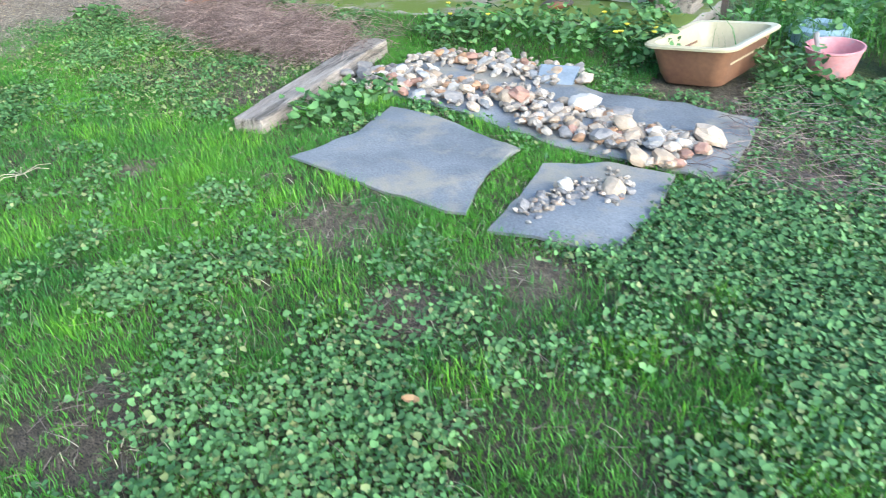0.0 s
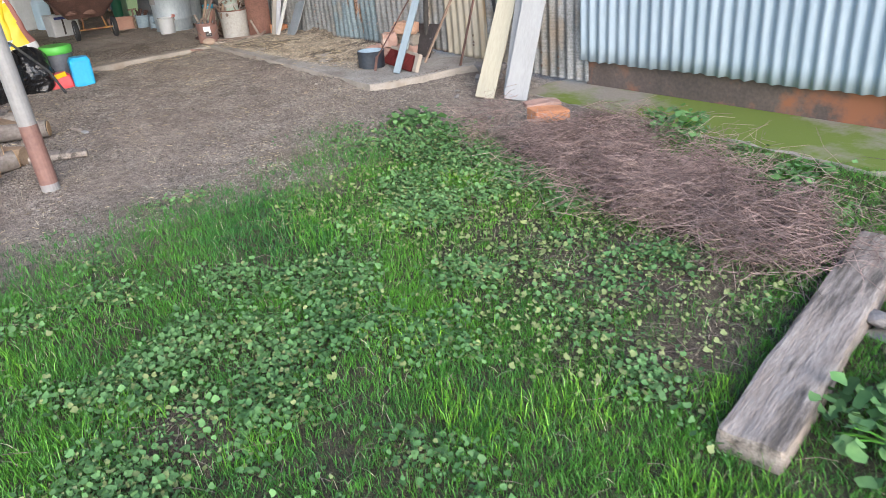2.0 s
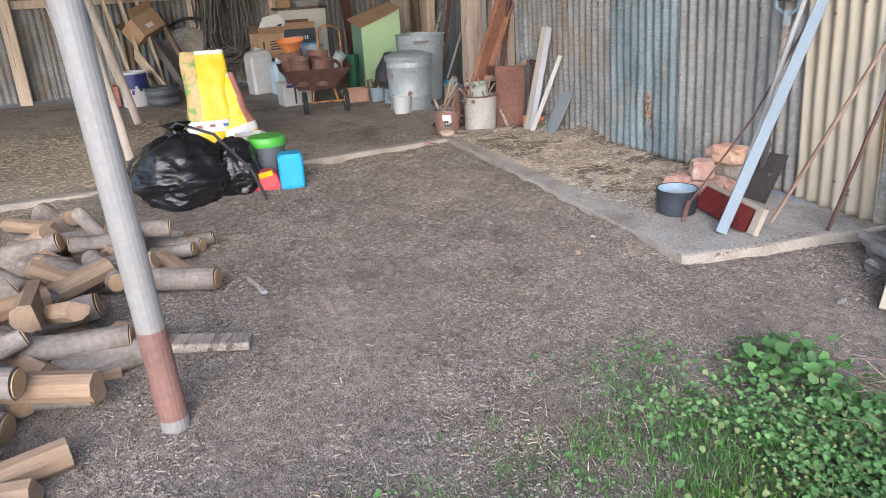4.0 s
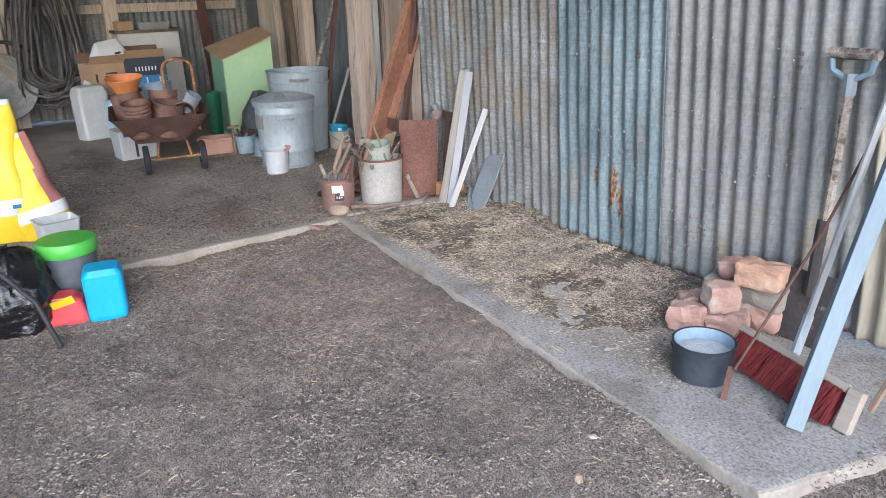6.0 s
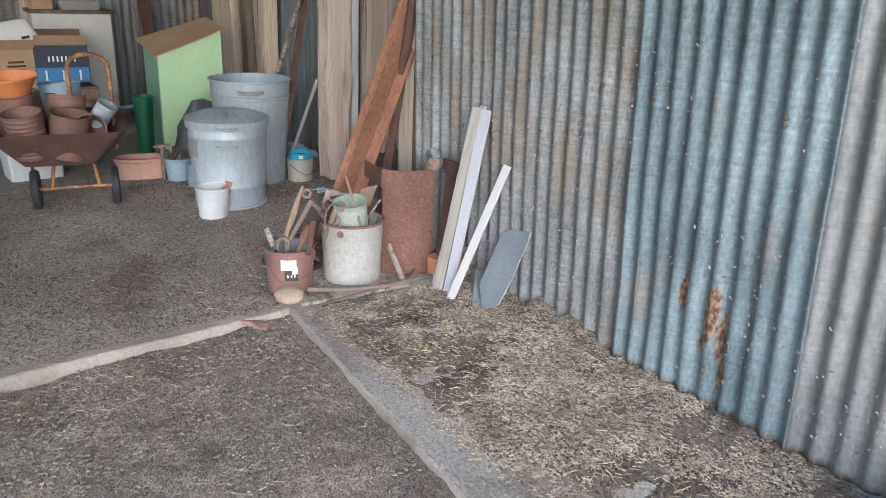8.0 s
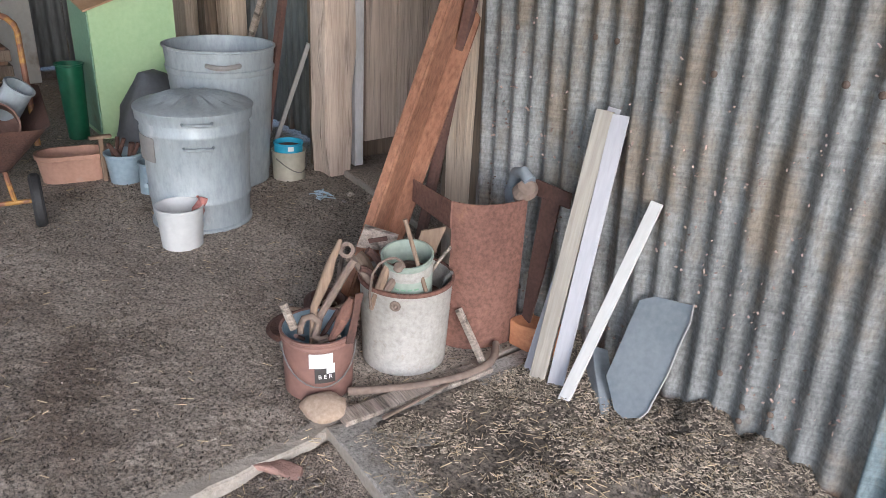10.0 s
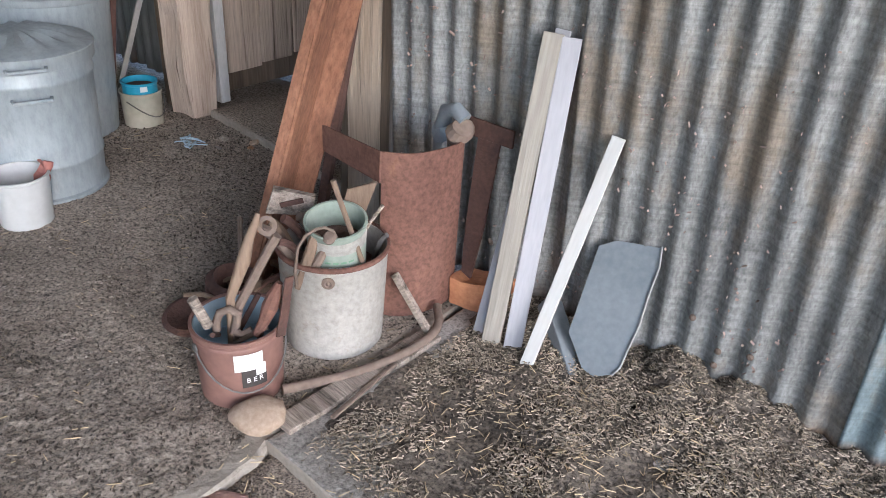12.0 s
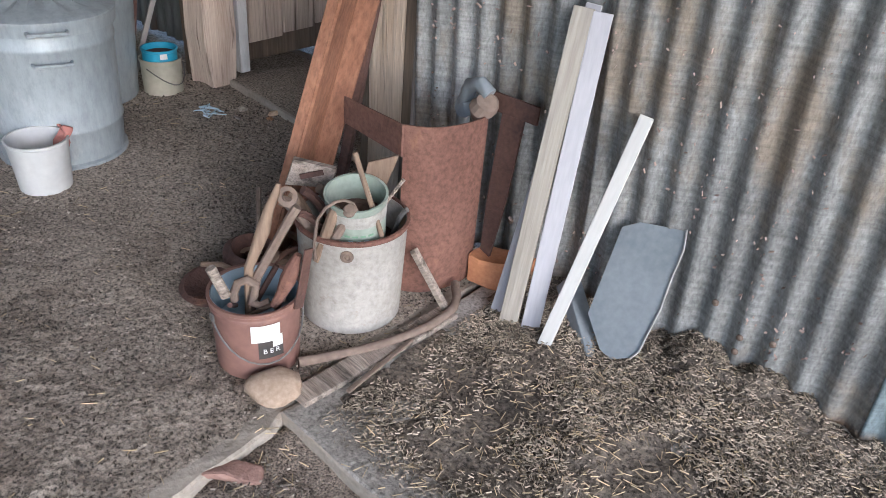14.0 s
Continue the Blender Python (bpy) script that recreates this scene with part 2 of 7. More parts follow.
def lathe(profile, seg=32, bm=None, m=None, wobble=0.0):
    """A turned shape from (radius, height) points."""
    bm = bm or bmesh.new()
    rings = []
    for r, z in profile:
        if r < 1e-5:
            rings.append([bm.verts.new((0, 0, z))])
        else:
            rings.append([bm.verts.new((r * math.cos(2 * math.pi * k / seg), r * math.sin(2 * math.pi * k / seg), z)) for k in range(seg)])
    for a, b in zip(rings, rings[1:]):
        for k in range(seg):
            j = (k + 1) % seg
            f = [a[k % len(a)], a[j % len(a)], b[j % len(b)], b[k % len(b)]]
            f = list(dict.fromkeys(f))
            if len(f) > 2:
                try:
                    bm.faces.new(f)
                except ValueError:
                    pass
    for ring in rings:
        for v in ring:
            if wobble:
                v.co += Vector(noise.noise_vector(v.co * 6.0)) * wobble
            if m is not None:
                v.co = m @ v.co
    bmesh.ops.recalc_face_normals(bm, faces=bm.faces)
    return bm


def tube(points, radius, seg=8, bm=None, taper=None, cap=True):
    """A round bar along points; taper: radius at each point."""
    bm = bm or bmesh.new()
    pts = [Vector(p) for p in points]
    rings = []
    side = None
    for i, p in enumerate(pts):
        d = (pts[min(i + 1, len(pts) - 1)] - pts[max(i - 1, 0)]).normalized()
        if side is None:
            side = d.orthogonal().normalized()
        side = (side - d * side.dot(d)).normalized()
        up = d.cross(side)
        r = taper[i] if taper else radius
        rings.append([bm.verts.new(p + (side * math.cos(2 * math.pi * k / seg) + up * math.sin(2 * math.pi * k / seg)) * r) for k in range(seg)])
    for a, b in zip(rings, rings[1:]):
        for k in range(seg):
            j = (k + 1) % seg
            bm.faces.new((a[k], a[j], b[j], b[k]))
    if cap:
        bm.faces.new(rings[0][::-1])
        bm.faces.new(rings[-1])
    bmesh.ops.recalc_face_normals(bm, faces=bm.faces)
    return bm


def arc(a, b, sag, n=10):
    """Points of a bow from a to b, which hangs or stands off by the vector sag."""
    a, b, s = Vector(a), Vector(b), Vector(sag)
    return [a.lerp(b, k / n) + s * (4 * (k / n) * (1 - k / n)) for k in range(n + 1)]


def between(a, b, roll=0.0):
    """A pose at a whose z axis points to b."""
    d = Vector(b) - Vector(a)
    return Matrix.Translation(a) @ d.to_track_quat("Z", "Y").to_matrix().to_4x4() @ pose(0, 0, 0, 0, 0, roll)


def length(a, b):
    return (Vector(b) - Vector(a)).length


# ---- ground ----
SLAB = 0.375


def wob(x, y, s, k=0.0):
    return noise.fractal(Vector((x * s + k, y * s - k, k * 1.7)), 1.0, 2.0, 4)


def smooth(a, b, v):
    t = max(0.0, min(1.0, (v - a) / (b - a)))
    return t * t * (3 - 2 * t)


def yard(x, y):
    """1 on the shed's bare dirt, 0 in the garden."""
    edge = -5.33 + 0.28 * wob(x, y, 1.1, 3.0) + 0.1 * wob(x, y, 5.0, 8.0)
    edge += 0.75 * smooth(3.3, 4.0, y) - 0.2 * math.exp(-((y - 3.0) / 0.35) ** 2)
    return 1 - smooth(edge - 0.25, edge + 0.7, x)


def ground_z(x, y):
    xx = max(-6.0, min(3.0, x))
    z = 0.085 - 0.0362 * xx
    if x < -6.0:
        z += 0.012 * (abs(max(x, -9.0)) - 6.0)
    near = math.exp(-((x + 3.5) / 7.0) ** 4 - ((y - 2.5) / 5.0) ** 4)
    z += near * (0.02 * wob(x, y, 0.8, 1.0) + 0.007 * wob(x, y, 4.5, 5.0))
    if x < -6.0:
        z -= 0.02 * math.exp(-((y - 2.9 - 0.25 * math.sin(x * 1.4)) / 0.12) ** 2) * smooth(-6.0, -6.6, x)
        z += (0.022 * max(0.0, wob(x, y, 2.6, 9.0)) + 0.012 * abs(wob(x * 1.6, y * 0.7, 3.2, 15.0)) + 0.01 * wob(x, y, 9.0, 6.0) + 0.02 * max(0.0, 0.22 - abs(wob(x * 0.55, y * 1.1, 2.2, 51.0))) + 0.004 * wob(x, y, 24.0, 2.0)) * smooth(-6.0, -6.6, x) * smooth(-9.2, -8.8, x)
    z += 0.03 * math.exp(-((x + 6.0) / 0.7) ** 2) * smooth(3.0, 3.7, y)
    if -5.6 < x < -0.6:
        k = smooth(3.75, 4.2, y) * smooth(-5.6, -5.1, x) * smooth(-1.06, -1.22, x) * (1 - smooth(4.9, 5.4, y))
        z += (0.297 - z) * k
    z += 0.028 * smooth(3.35, 3.75, y) * smooth(-8.75, -8.0, x) * smooth(-6.1, -6.6, x) * (0.8 + 0.6 * wob(x, y, 3.0, 61.0))
    if x < -8.95:
        z -= 0.05
    return z


BARE = ((-1.6, 1.75, 0.22), (-1.1, 1.4, 0.15), (-0.85, 1.75, 0.16), (-2.9, 2.6, 0.2), (-3.2, 2.95, 0.38), (-0.25, 3.0, 0.35), (-3.6, 1.3, 0.16), (-1.5, 0.6, 0.2), (-2.7, 1.75, 0.1), (-0.8, 3.45, 0.4))


def bare(x, y):
    b = max(math.exp(-(((x - p) ** 2 + (y - q) ** 2) / r ** 2) ** 1.5) for p, q, r in BARE)
    return min(1.0, b * (1.1 + 0.8 * wob(x, y, 6.0, 2.0)) + 0.7 * max(0.0, wob(x, y, 1.6, 12.0) - 0.3))


def build_ground():
    fx = np.concatenate([[-600, -150, -60, -30, -20, -16], np.arange(-14, -9.3, 0.5), np.arange(-9.3, -5.9, 0.03), np.arange(-5.9, 1.6, 0.05), np.arange(1.6, 6, 0.4), [8, 12, 20, 40, 100, 300, 600]])
    fy = np.concatenate([[-600, -150, -60, -30, -15, -9], np.arange(-6, -1.0, 0.4), np.arange(-1.0, 1.5, 0.05), np.arange(1.5, 4.0, 0.03), np.arange(4.0, 5.4, 0.05), np.arange(5.4, 10, 0.5), [12, 16, 25, 50, 120, 300, 600]])
    nx, ny = len(fx), len(fy)
    verts = [(x, y, ground_z(x, y)) for y in fy for x in fx]
    faces = [(j * nx + i, j * nx + i + 1, (j + 1) * nx + i + 1, (j + 1) * nx + i) for j in range(ny - 1) for i in range(nx - 1)]
    ob = part("ground", (verts, [], faces), M_GROUND, smooth=True)
    at = ob.data.attributes.new("zone", "FLOAT_COLOR", "POINT")
    vals = []
    for x, y, z in verts:
        d = yard(x, y)
        mo = smooth(3.9, 4.2, y) * (1 - d) * (0.4 + 0.6 * max(0, wob(x, y, 2.0, 6.0))) if x > -5.5 else 0.0
        vals += (d, mo, bare(x, y) if -6 < x < 2 and -1 < y < 5 else 0.0, 1.0)
    at.data.foreach_set("color", vals)
    return tagged(ob, "grassy earth garden running into a bare grey dirt yard", "ground", kind="structure")


build_ground()


def ragged_slab(name, outline, top, thick, material, label, chip=0.012, step=0.06, lip=0.03, lip_top=False):
    """A concrete slab with a worn, slightly ragged rim; the rim has the paler edge material."""
    pts = []
    for (ax, ay), (bx, by) in zip(outline, outline[1:] + outline[:1]):
        n = max(1, int(math.hypot(bx - ax, by - ay) / step))
        pts += [(ax + (bx - ax) * k / n, ay + (by - ay) * k / n) for k in range(n)]
    cx, cy = sum(p[0] for p in pts) / len(pts), sum(p[1] for p in pts) / len(pts)
    rings = []
    for inset, z in ((lip, top), (0.011, top - 0.0015), (0.003, top - 0.007), (0.0, top - 0.018), (0.0, top - thick)):
        ring = []
        for x, y in pts:
            w = chip * (0.35 * wob(x, y, 4.0, 4.0) + 0.45 * wob(x, y, 11.0, 0.5 * z) + 0.12 * wob(x, y, 37.0, 2.0))
            dx, dy = cx - x, cy - y
            d = math.hypot(dx, dy)
            ring.append((x + dx / d * (inset + w), y + dy / d * (inset + w), z + (0.35 * chip * wob(x, y, 9.0, 7.0) if inset < lip else 0)))
        rings.append(ring)
    k = len(pts)
    verts = [v for r in rings for v in r]
    faces = [tuple(range(k))] + [(r * k + i, (r + 1) * k + i, (r + 1) * k + (i + 1) % k, r * k + (i + 1) % k) for r in range(len(rings) - 1) for i in range(k)]
    bm = bmesh.new()
    vs = [bm.verts.new(v) for v in verts]
    for q, f in enumerate(faces):
        bm.faces.new([vs[i] for i in f]).material_index = 0 if len(f) > 4 or (q <= k and not lip_top) else 1
    bmesh.ops.recalc_face_normals(bm, faces=bm.faces)
    bmesh.ops.triangulate(bm, faces=[f for f in bm.faces if len(f.verts) > 4])
    return tagged(part(name, bm, (material, M_LIP)), label, name.replace("_", " "), kind="structure")


ragged_slab("floor", [(-14.4, -5.2), (-8.84, -5.2), (-8.86, 1.5), (-8.9, 3.0), (-8.94, 3.83), (-8.965, 3.9), (-8.965, 5.6), (-14.4, 5.6)], SLAB, 0.2, M_FLOOR, "dusty grey concrete shed floor with straw and a worn pale edge", 0.022, 0.03, 0.07, True)
ragged_slab("concrete_apron", [(-8.97, 3.875), (-8.5, 3.845), (-7.6, 3.79), (-6.8, 3.745), (-6.35, 3.72), (-6.05, 3.7), (-5.95, 4.15), (-5.86, 4.8), (-8.95, 4.8)], SLAB + 0.004, 0.16, M_CONC, "raised concrete strip along the iron wall, dusty and chipped", 0.014, 0.018, 0.025)
ragged_slab("footing_strip", [(-5.25, 4.36), (-4.3, 4.22), (-3.0, 4.12), (-1.9, 4.15), (-1.05, 4.12), (-1.0, 4.9), (-5.25, 4.9)], 0.305, 0.2, M_MOSSCONC, "mossy damp concrete strip at the foot of the garden wall", 0.04, 0.07)

# ---- iron walls ----
PITCH = 0.076


def corrugated(width, height, amp=0.0105, lean=0.0, jag=0.012, dents=(), seed=0, rows=26, flat=False):
    """An iron sheet with rounded ridges, both faces and rim; x along the wall, ridges facing -y; ragged foot; dents (x, z, size, depth)."""
    per = 8
    nx = int(width / PITCH * per + 0.5) + 1
    front = []
    for j in range(rows):
        tz = j / (rows - 1)
        for i in range(nx):
            x = i * PITCH / per
            z = height * tz
            if j == 0:
                z += jag * (noise.noise(Vector((x * 7, seed * 3.1, 0))) + 0.5 * noise.noise(Vector((x * 25, seed, 4))))
            y = -amp * math.cos(2 * math.pi * i / per)
            y += 0.002 * noise.noise(Vector((x * 1.5, z * 1.3, seed * 5.0))) + 0.0016 * noise.noise(Vector((x * 9, z * 5, seed)))
            for dx, dz, ds, dd in dents:
                w = math.exp(-((x - dx) ** 2 + ((z - dz) * 0.6) ** 2) / ds ** 2)
                y += dd * w
            front.append((x - lean * z + 0.004 * noise.noise(Vector((z * 2.2, seed * 7.0, 1))), y, z))
    back = [(x, y + 0.0016, z) for x, y, z in front]
    n = len(front)
    f = [(j * nx + i, j * nx + i + 1, (j + 1) * nx + i + 1, (j + 1) * nx + i) for j in range(rows - 1) for i in range(nx - 1)]
    fb = [(d + n, c + n, b + n, a + n) for a, b, c, d in f]
    rim = [(i + 1, i, i + n, i + 1 + n) for i in range(nx - 1)]
    rim += [((j + 1) * nx, j * nx, j * nx + n, (j + 1) * nx + n)[::-1] for j in range(rows - 1)]
    rim += [((j + 1) * nx - 1, (j + 2) * nx - 1, (j + 2) * nx - 1 + n, (j + 1) * nx - 1 + n)[::-1] for j in range(rows - 1)]
    return front + back, [], f + fb + rim


WALL_Y = 4.735
RUST = ((0.255, 0.345, 0.018, 0.06), (0.365, 0.31, 0.024, 0.1), (0.345, 0.2, 0.012, 0.05), (0.41, 0.24, 0.016, 0.09), (0.425, 0.1, 0.014, 0.05))  # eaten spots of the blue sheet: x, z, half sizes
side_wall = thing("wall_side", "long corrugated iron wall in patched grey and blue sheets", "wall", kind="structure")
# (left end, right end, foot, front, material, lean, dents)
X0 = -9.34
SHEETS = [
    (X0, X0 + 9 * PITCH, SLAB + 0.02, 0.0, M_ZINC, 0.05, ()),
    (X0 + 8 * PITCH, X0 + 19 * PITCH, SLAB + 0.015, -0.006, M_ZINC, 0.05, ((0.5, 1.0, 0.2, 0.004),)),
    (X0 + 18 * PITCH, X0 + 27 * PITCH, SLAB + 0.02, -0.012, M_ZINCBLUE, 0.05, ((0.3, 0.25, 0.12, -0.014), (0.45, 0.45, 0.1, 0.01), (0.12, 0.3, 0.1, 0.012), (0.4, 0.12, 0.08, 0.012))),
    (X0 + 26 * PITCH, X0 + 40 * PITCH, SLAB + 0.02, -0.005, M_ZINCPALE, 0.05, ((0.3, 0.4, 0.2, 0.004),)),
    (X0 + 39 * PITCH, X0 + 45 * PITCH, SLAB + 0.01, -0.011, M_CREAM, 0.05, ()),
    (X0 + 44 * PITCH, X0 + 51 * PITCH, 0.34, -0.004, M_ZINC, 0.03, ()),
    (X0 + 50 * PITCH, X0 + 57.3 * PITCH, 0.33, -0.01, M_ZINC, 0.02, ()),
    (-5.03, -3.05, 0.47, -0.035, M_ZINCLIGHT, 0.01, ()),
    (-3.09, -1.32, 0.43, -0.05, M_ZINCLIGHT, 0.0, ()),
]
for k, (xa, xb, za, dy, mt, ln, dn) in enumerate(SHEETS):
    near = xb < -5.9
    ob = part("iron_sheet", corrugated(xb - xa, 3.05 - za, lean=ln, dents=dn, seed=k, rows=110 if near else 26), mt, side_wall, m=pose(xa, WALL_Y + dy, za), smooth=True)
    if near:
        at = ob.data.attributes.new("rust", "FLOAT", "POINT")
        vals = []
        for v in ob.data.vertices:
            x, z = v.co.x, v.co.z
            r = 0.8 * smooth(0.024, 0.002, z + 0.012 * noise.noise(Vector((x * 11, k, 3))))
            if mt is M_ZINCBLUE:
                for rx, rz, rw, rh in RUST:
                    d = ((x - rx) / rw) ** 2 + ((z - rz) / rh) ** 2 + 0.5 * noise.noise(Vector((x * 30, z * 18, 1)))
                    r = max(r, smooth(1.15, 0.85, d))
            vals.append(r)
        at.data.foreach_set("value", vals)
rng0 = random.Random(3)
M_RUSTNAIL = surface("rusty_nail", (0.12, 0.08, 0.06), (0.22, 0.17, 0.14), 0.7, 0.3)
# the shed's inner end: side wall past the doorway, back wall, far side wall and roof
inner = thing("wall_inner_side", "inner side wall of dark corrugated iron between old timber posts", "wall", kind="structure")
for k, xa in enumerate((-14.05, -13.3, -12.55, -11.8)):
    part("iron_sheet", corrugated(0.82, 2.6, seed=20 + k, rows=12, jag=0.02), M_ZINCDARK, inner, m=pose(xa, 5.16 + 0.003 * (k % 2), SLAB + 0.02), smooth=True)
back = thing("wall_back", "back wall of weathered corrugated iron sheets in the open shed", "wall", kind="structure")
for k in range(14):
    part("iron_sheet", corrugated(0.8, 2.6, seed=40 + k, rows=8, jag=0.02), M_ZINC if k % 3 else M_ZINCDARK, back, m=pose(-14.05 + 0.004 * (k % 2), -5.1 + 0.74 * k, SLAB + 0.02, 0, 0, 90), smooth=True)
bm = bmesh.new()
for i in range(60):
    xa, xb = -14.6 + 9.3 * i / 59, 0
    for y in (-4.4, 5.9):
        bm.verts.new((xa, y, 3.05 + 0.02 * (i % 2) + 0.03 * (xa + 14.6)))
bm.verts.ensure_lookup_table()
for i in range(59):
    bm.faces.new((bm.verts[2 * i], bm.verts[2 * i + 1], bm.verts[2 * i + 3], bm.verts[2 * i + 2]))
g = bmesh.ops.extrude_face_region(bm, geom=bm.faces[:])
for v in [e for e in g["geom"] if isinstance(e, bmesh.types.BMVert)]:
    v.co.z += 0.02
tagged(part("ceiling", bm, M_ROOF), "low lean-to roof of corrugated iron over the shed", "ceiling", kind="structure")


# ---- doorway at the end of the iron wall ----
alcove = thing("wall_doorway", "rough timber post and board wall beside the doorway", "wall", kind="structure")
part("timber_post", box(0.15, 0.16, 2.75, 0.012, rough=0.028, cuts=12, freq=6.0), M_PINKTIMBER, alcove, m=pose(-10.77, 4.985, SLAB, 0, 0, 1), label="massive split grey-pink timber post")
part("white_strip", box(0.04, 0.05, 2.7, 0.004), surface("flaking_white", (0.5, 0.5, 0.5), (0.68, 0.68, 0.68), 0.7, c3=(0.3, 0.25, 0.2), stain=0.45, stretch=(2, 2, 0.4)), alcove, m=pose(-10.74, 5.115, SLAB + 0.03), label="flaking white painted strip")
for k in range(3):
    part("board", box(0.03, 0.2, 2.55, 0.005, rough=0.006), M_PINKTIMBER, alcove, m=pose(-10.84, 5.32 + 0.205 * k, SLAB + 0.12 + 0.015 * k, 0, 0, 0), label="grey-pink upright board with knots")
# dark boards added behind the gaps and round the recess to close it
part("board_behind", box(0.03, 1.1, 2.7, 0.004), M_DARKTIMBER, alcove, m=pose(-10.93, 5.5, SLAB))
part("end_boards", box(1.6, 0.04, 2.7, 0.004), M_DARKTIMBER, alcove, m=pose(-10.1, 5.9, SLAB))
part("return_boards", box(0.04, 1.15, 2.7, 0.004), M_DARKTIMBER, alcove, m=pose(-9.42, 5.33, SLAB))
door_post = thing("doorway_post", "split pale timber post at the end of the iron wall", "post", pose(-9.52, 4.84, SLAB), kind="structure")
part("shaft", box(0.17, 0.15, 2.7, 0.015, rough=0.028, cuts=9, freq=5.0), M_TIMBER, door_post)
part("splinter", box(0.05, 0.05, 1.5, 0.012, rough=0.012), M_DARKTIMBER, door_post, m=pose(-0.13, -0.02, 0, 0, 3, 0))
sill = ragged_slab("doorway_sill", [(-10.68, 5.0), (-9.62, 4.85), (-9.4, 5.3), (-10.68, 5.75)], SLAB + 0.035, 0.1, M_FLOOR, "worn concrete sill of the doorway")
for k, (x, w) in enumerate(((-13.05, 0.5), (-12.5, 0.12), (-12.13, 0.24))):
    p = thing("wall_post", "dark split timber wall post against the iron", "post", pose(x, 5.07, SLAB), "inner wall posts", "structure")
    part("shaft", box(w, 0.1, 2.7, 0.012, rough=0.025, cuts=6, freq=5.0), M_DARKTIMBER if k == 1 else M_TIMBER, p)
for y in (0.5, 2.6, 3.62):
    p = thing("wall_post", "weathered timber post against the back wall", "post", pose(-13.93, y, SLAB), "back wall posts", "structure")
    part("shaft", box(0.1, 0.14, 2.7, 0.012, rough=0.012), M_TIMBER, p)
for z in (1.1, 2.0):
    p = thing("wall_rail", "weathered timber rail across the back wall", "rail", pose(-13.98, 0.0, SLAB + z), "back wall rails", "structure")
    part("rail", box(0.05, 10.0, 0.09, 0.006, rough=0.006), M_TIMBER, p)
for k, (xa, xb, z, h) in enumerate(((-5.02, -3.1, 0.3, 0.19), (-3.06, -1.36, 0.3, 0.16))):
    p = thing("plinth_board", "dark rust-stained board under the pale iron sheets", "board", pose((xa + xb) / 2, 4.765, z), "plinth boards", "structure")
    part("board", box(xb - xa, 0.04, h, 0.006, rough=0.006), M_PLINTH, p)
for k, (xa, xb, za, dy, mt, ln, dn) in enumerate(SHEETS[:7]):
    for z in (0.09, 0.16, 0.95):
        for q in range(2 + (z > 0.5)):
            x = (int(rng0.uniform(1, (xb - xa) / PITCH - 1))) * PITCH
            part("nail", lathe([(0.009, 0.0), (0.009, 0.003), (0.004, 0.006), (0, 0.006)], 8, m=pose(x - ln * z, -0.0105, z + rng0.uniform(-0.03, 0.03), 90, 0, 0)), M_RUSTNAIL, side_wall, m=pose(xa, WALL_Y + dy, za))
p = thing("corner_post", "thick grey weathered post at the wall's garden end", "post", pose(-1.2, 4.62, 0.26), kind="structure")
part("shaft", box(0.24, 0.24, 2.8, 0.02, rough=0.01), M_BEAM, p)

# ---- garden things ----
M_SLATE = surface("blue_slate", (0.16, 0.19, 0.23), (0.28, 0.32, 0.37), 0.6, scale=6, grain=60, bump=0.3)
M_MAT = surface("old_grey_matting", (0.11, 0.12, 0.135), (0.28, 0.285, 0.3), 0.85, scale=2.8, grain=120, bump=0.5, c3=(0.31, 0.275, 0.225), stain=0.5, stain_scale=2.4, speck=0.15)
M_BRICK = surface("orange_brick", (0.4, 0.16, 0.08), (0.6, 0.28, 0.14), 0.88, scale=12, grain=90, bump=0.5, c3=(0.5, 0.38, 0.3), stain=0.36, stain_scale=6, rand=0.12)
M_BRICKPINK = surface("mortared_brick", (0.36, 0.2, 0.155), (0.5, 0.33, 0.265), 0.9, scale=12, grain=90, bump=0.6, c3=(0.55, 0.47, 0.4), stain=0.48, stain_scale=7, rand=0.15)
M_BRICKSHARD = surface("dull_red_brick", (0.24, 0.14, 0.115), (0.36, 0.225, 0.185), 0.92, scale=10, grain=90, bump=0.6, c3=(0.2, 0.16, 0.13), stain=0.42, stain_scale=9)
M_BRICKTAN = surface("tan_brick", (0.4, 0.23, 0.15), (0.56, 0.36, 0.25), 0.9, scale=10, grain=90, bump=0.6, c3=(0.52, 0.46, 0.4), stain=0.42, stain_scale=7)
M_BRICKGREY = surface("grey_weathered_brick", (0.2, 0.18, 0.145), (0.33, 0.29, 0.24), 0.9, scale=10, grain=90, bump=0.6, c3=(0.36, 0.24, 0.18), stain=0.38, stain_scale=6)
M_WHITEWOOD = surface("chalky_white_board", (0.28, 0.28, 0.27), (0.39, 0.39, 0.38), 0.75, scale=5, grain=70, bump=0.2, c3=(0.45, 0.4, 0.25), stain=0.36, stretch=(2, 2, 0.3), rand=0.05)
M_CREAMWOOD = surface("cream_board", (0.34, 0.31, 0.23), (0.45, 0.42, 0.32), 0.75, scale=5, grain=70, bump=0.2, c3=(0.38, 0.36, 0.2), stain=0.42, stretch=(2, 2, 0.3))
M_LEAF = surface("mallow_leaf", (0.058, 0.152, 0.04), (0.15, 0.28, 0.09), 0.7, scale=2, grain=30, bump=0.0, island=True, rand=0.3)
M_GRASS = surface("grass_blade", (0.03, 0.135, 0.03), (0.115, 0.32, 0.02), 0.5, scale=1.1, grain=20, bump=0.0, island=True, rand=0.35)
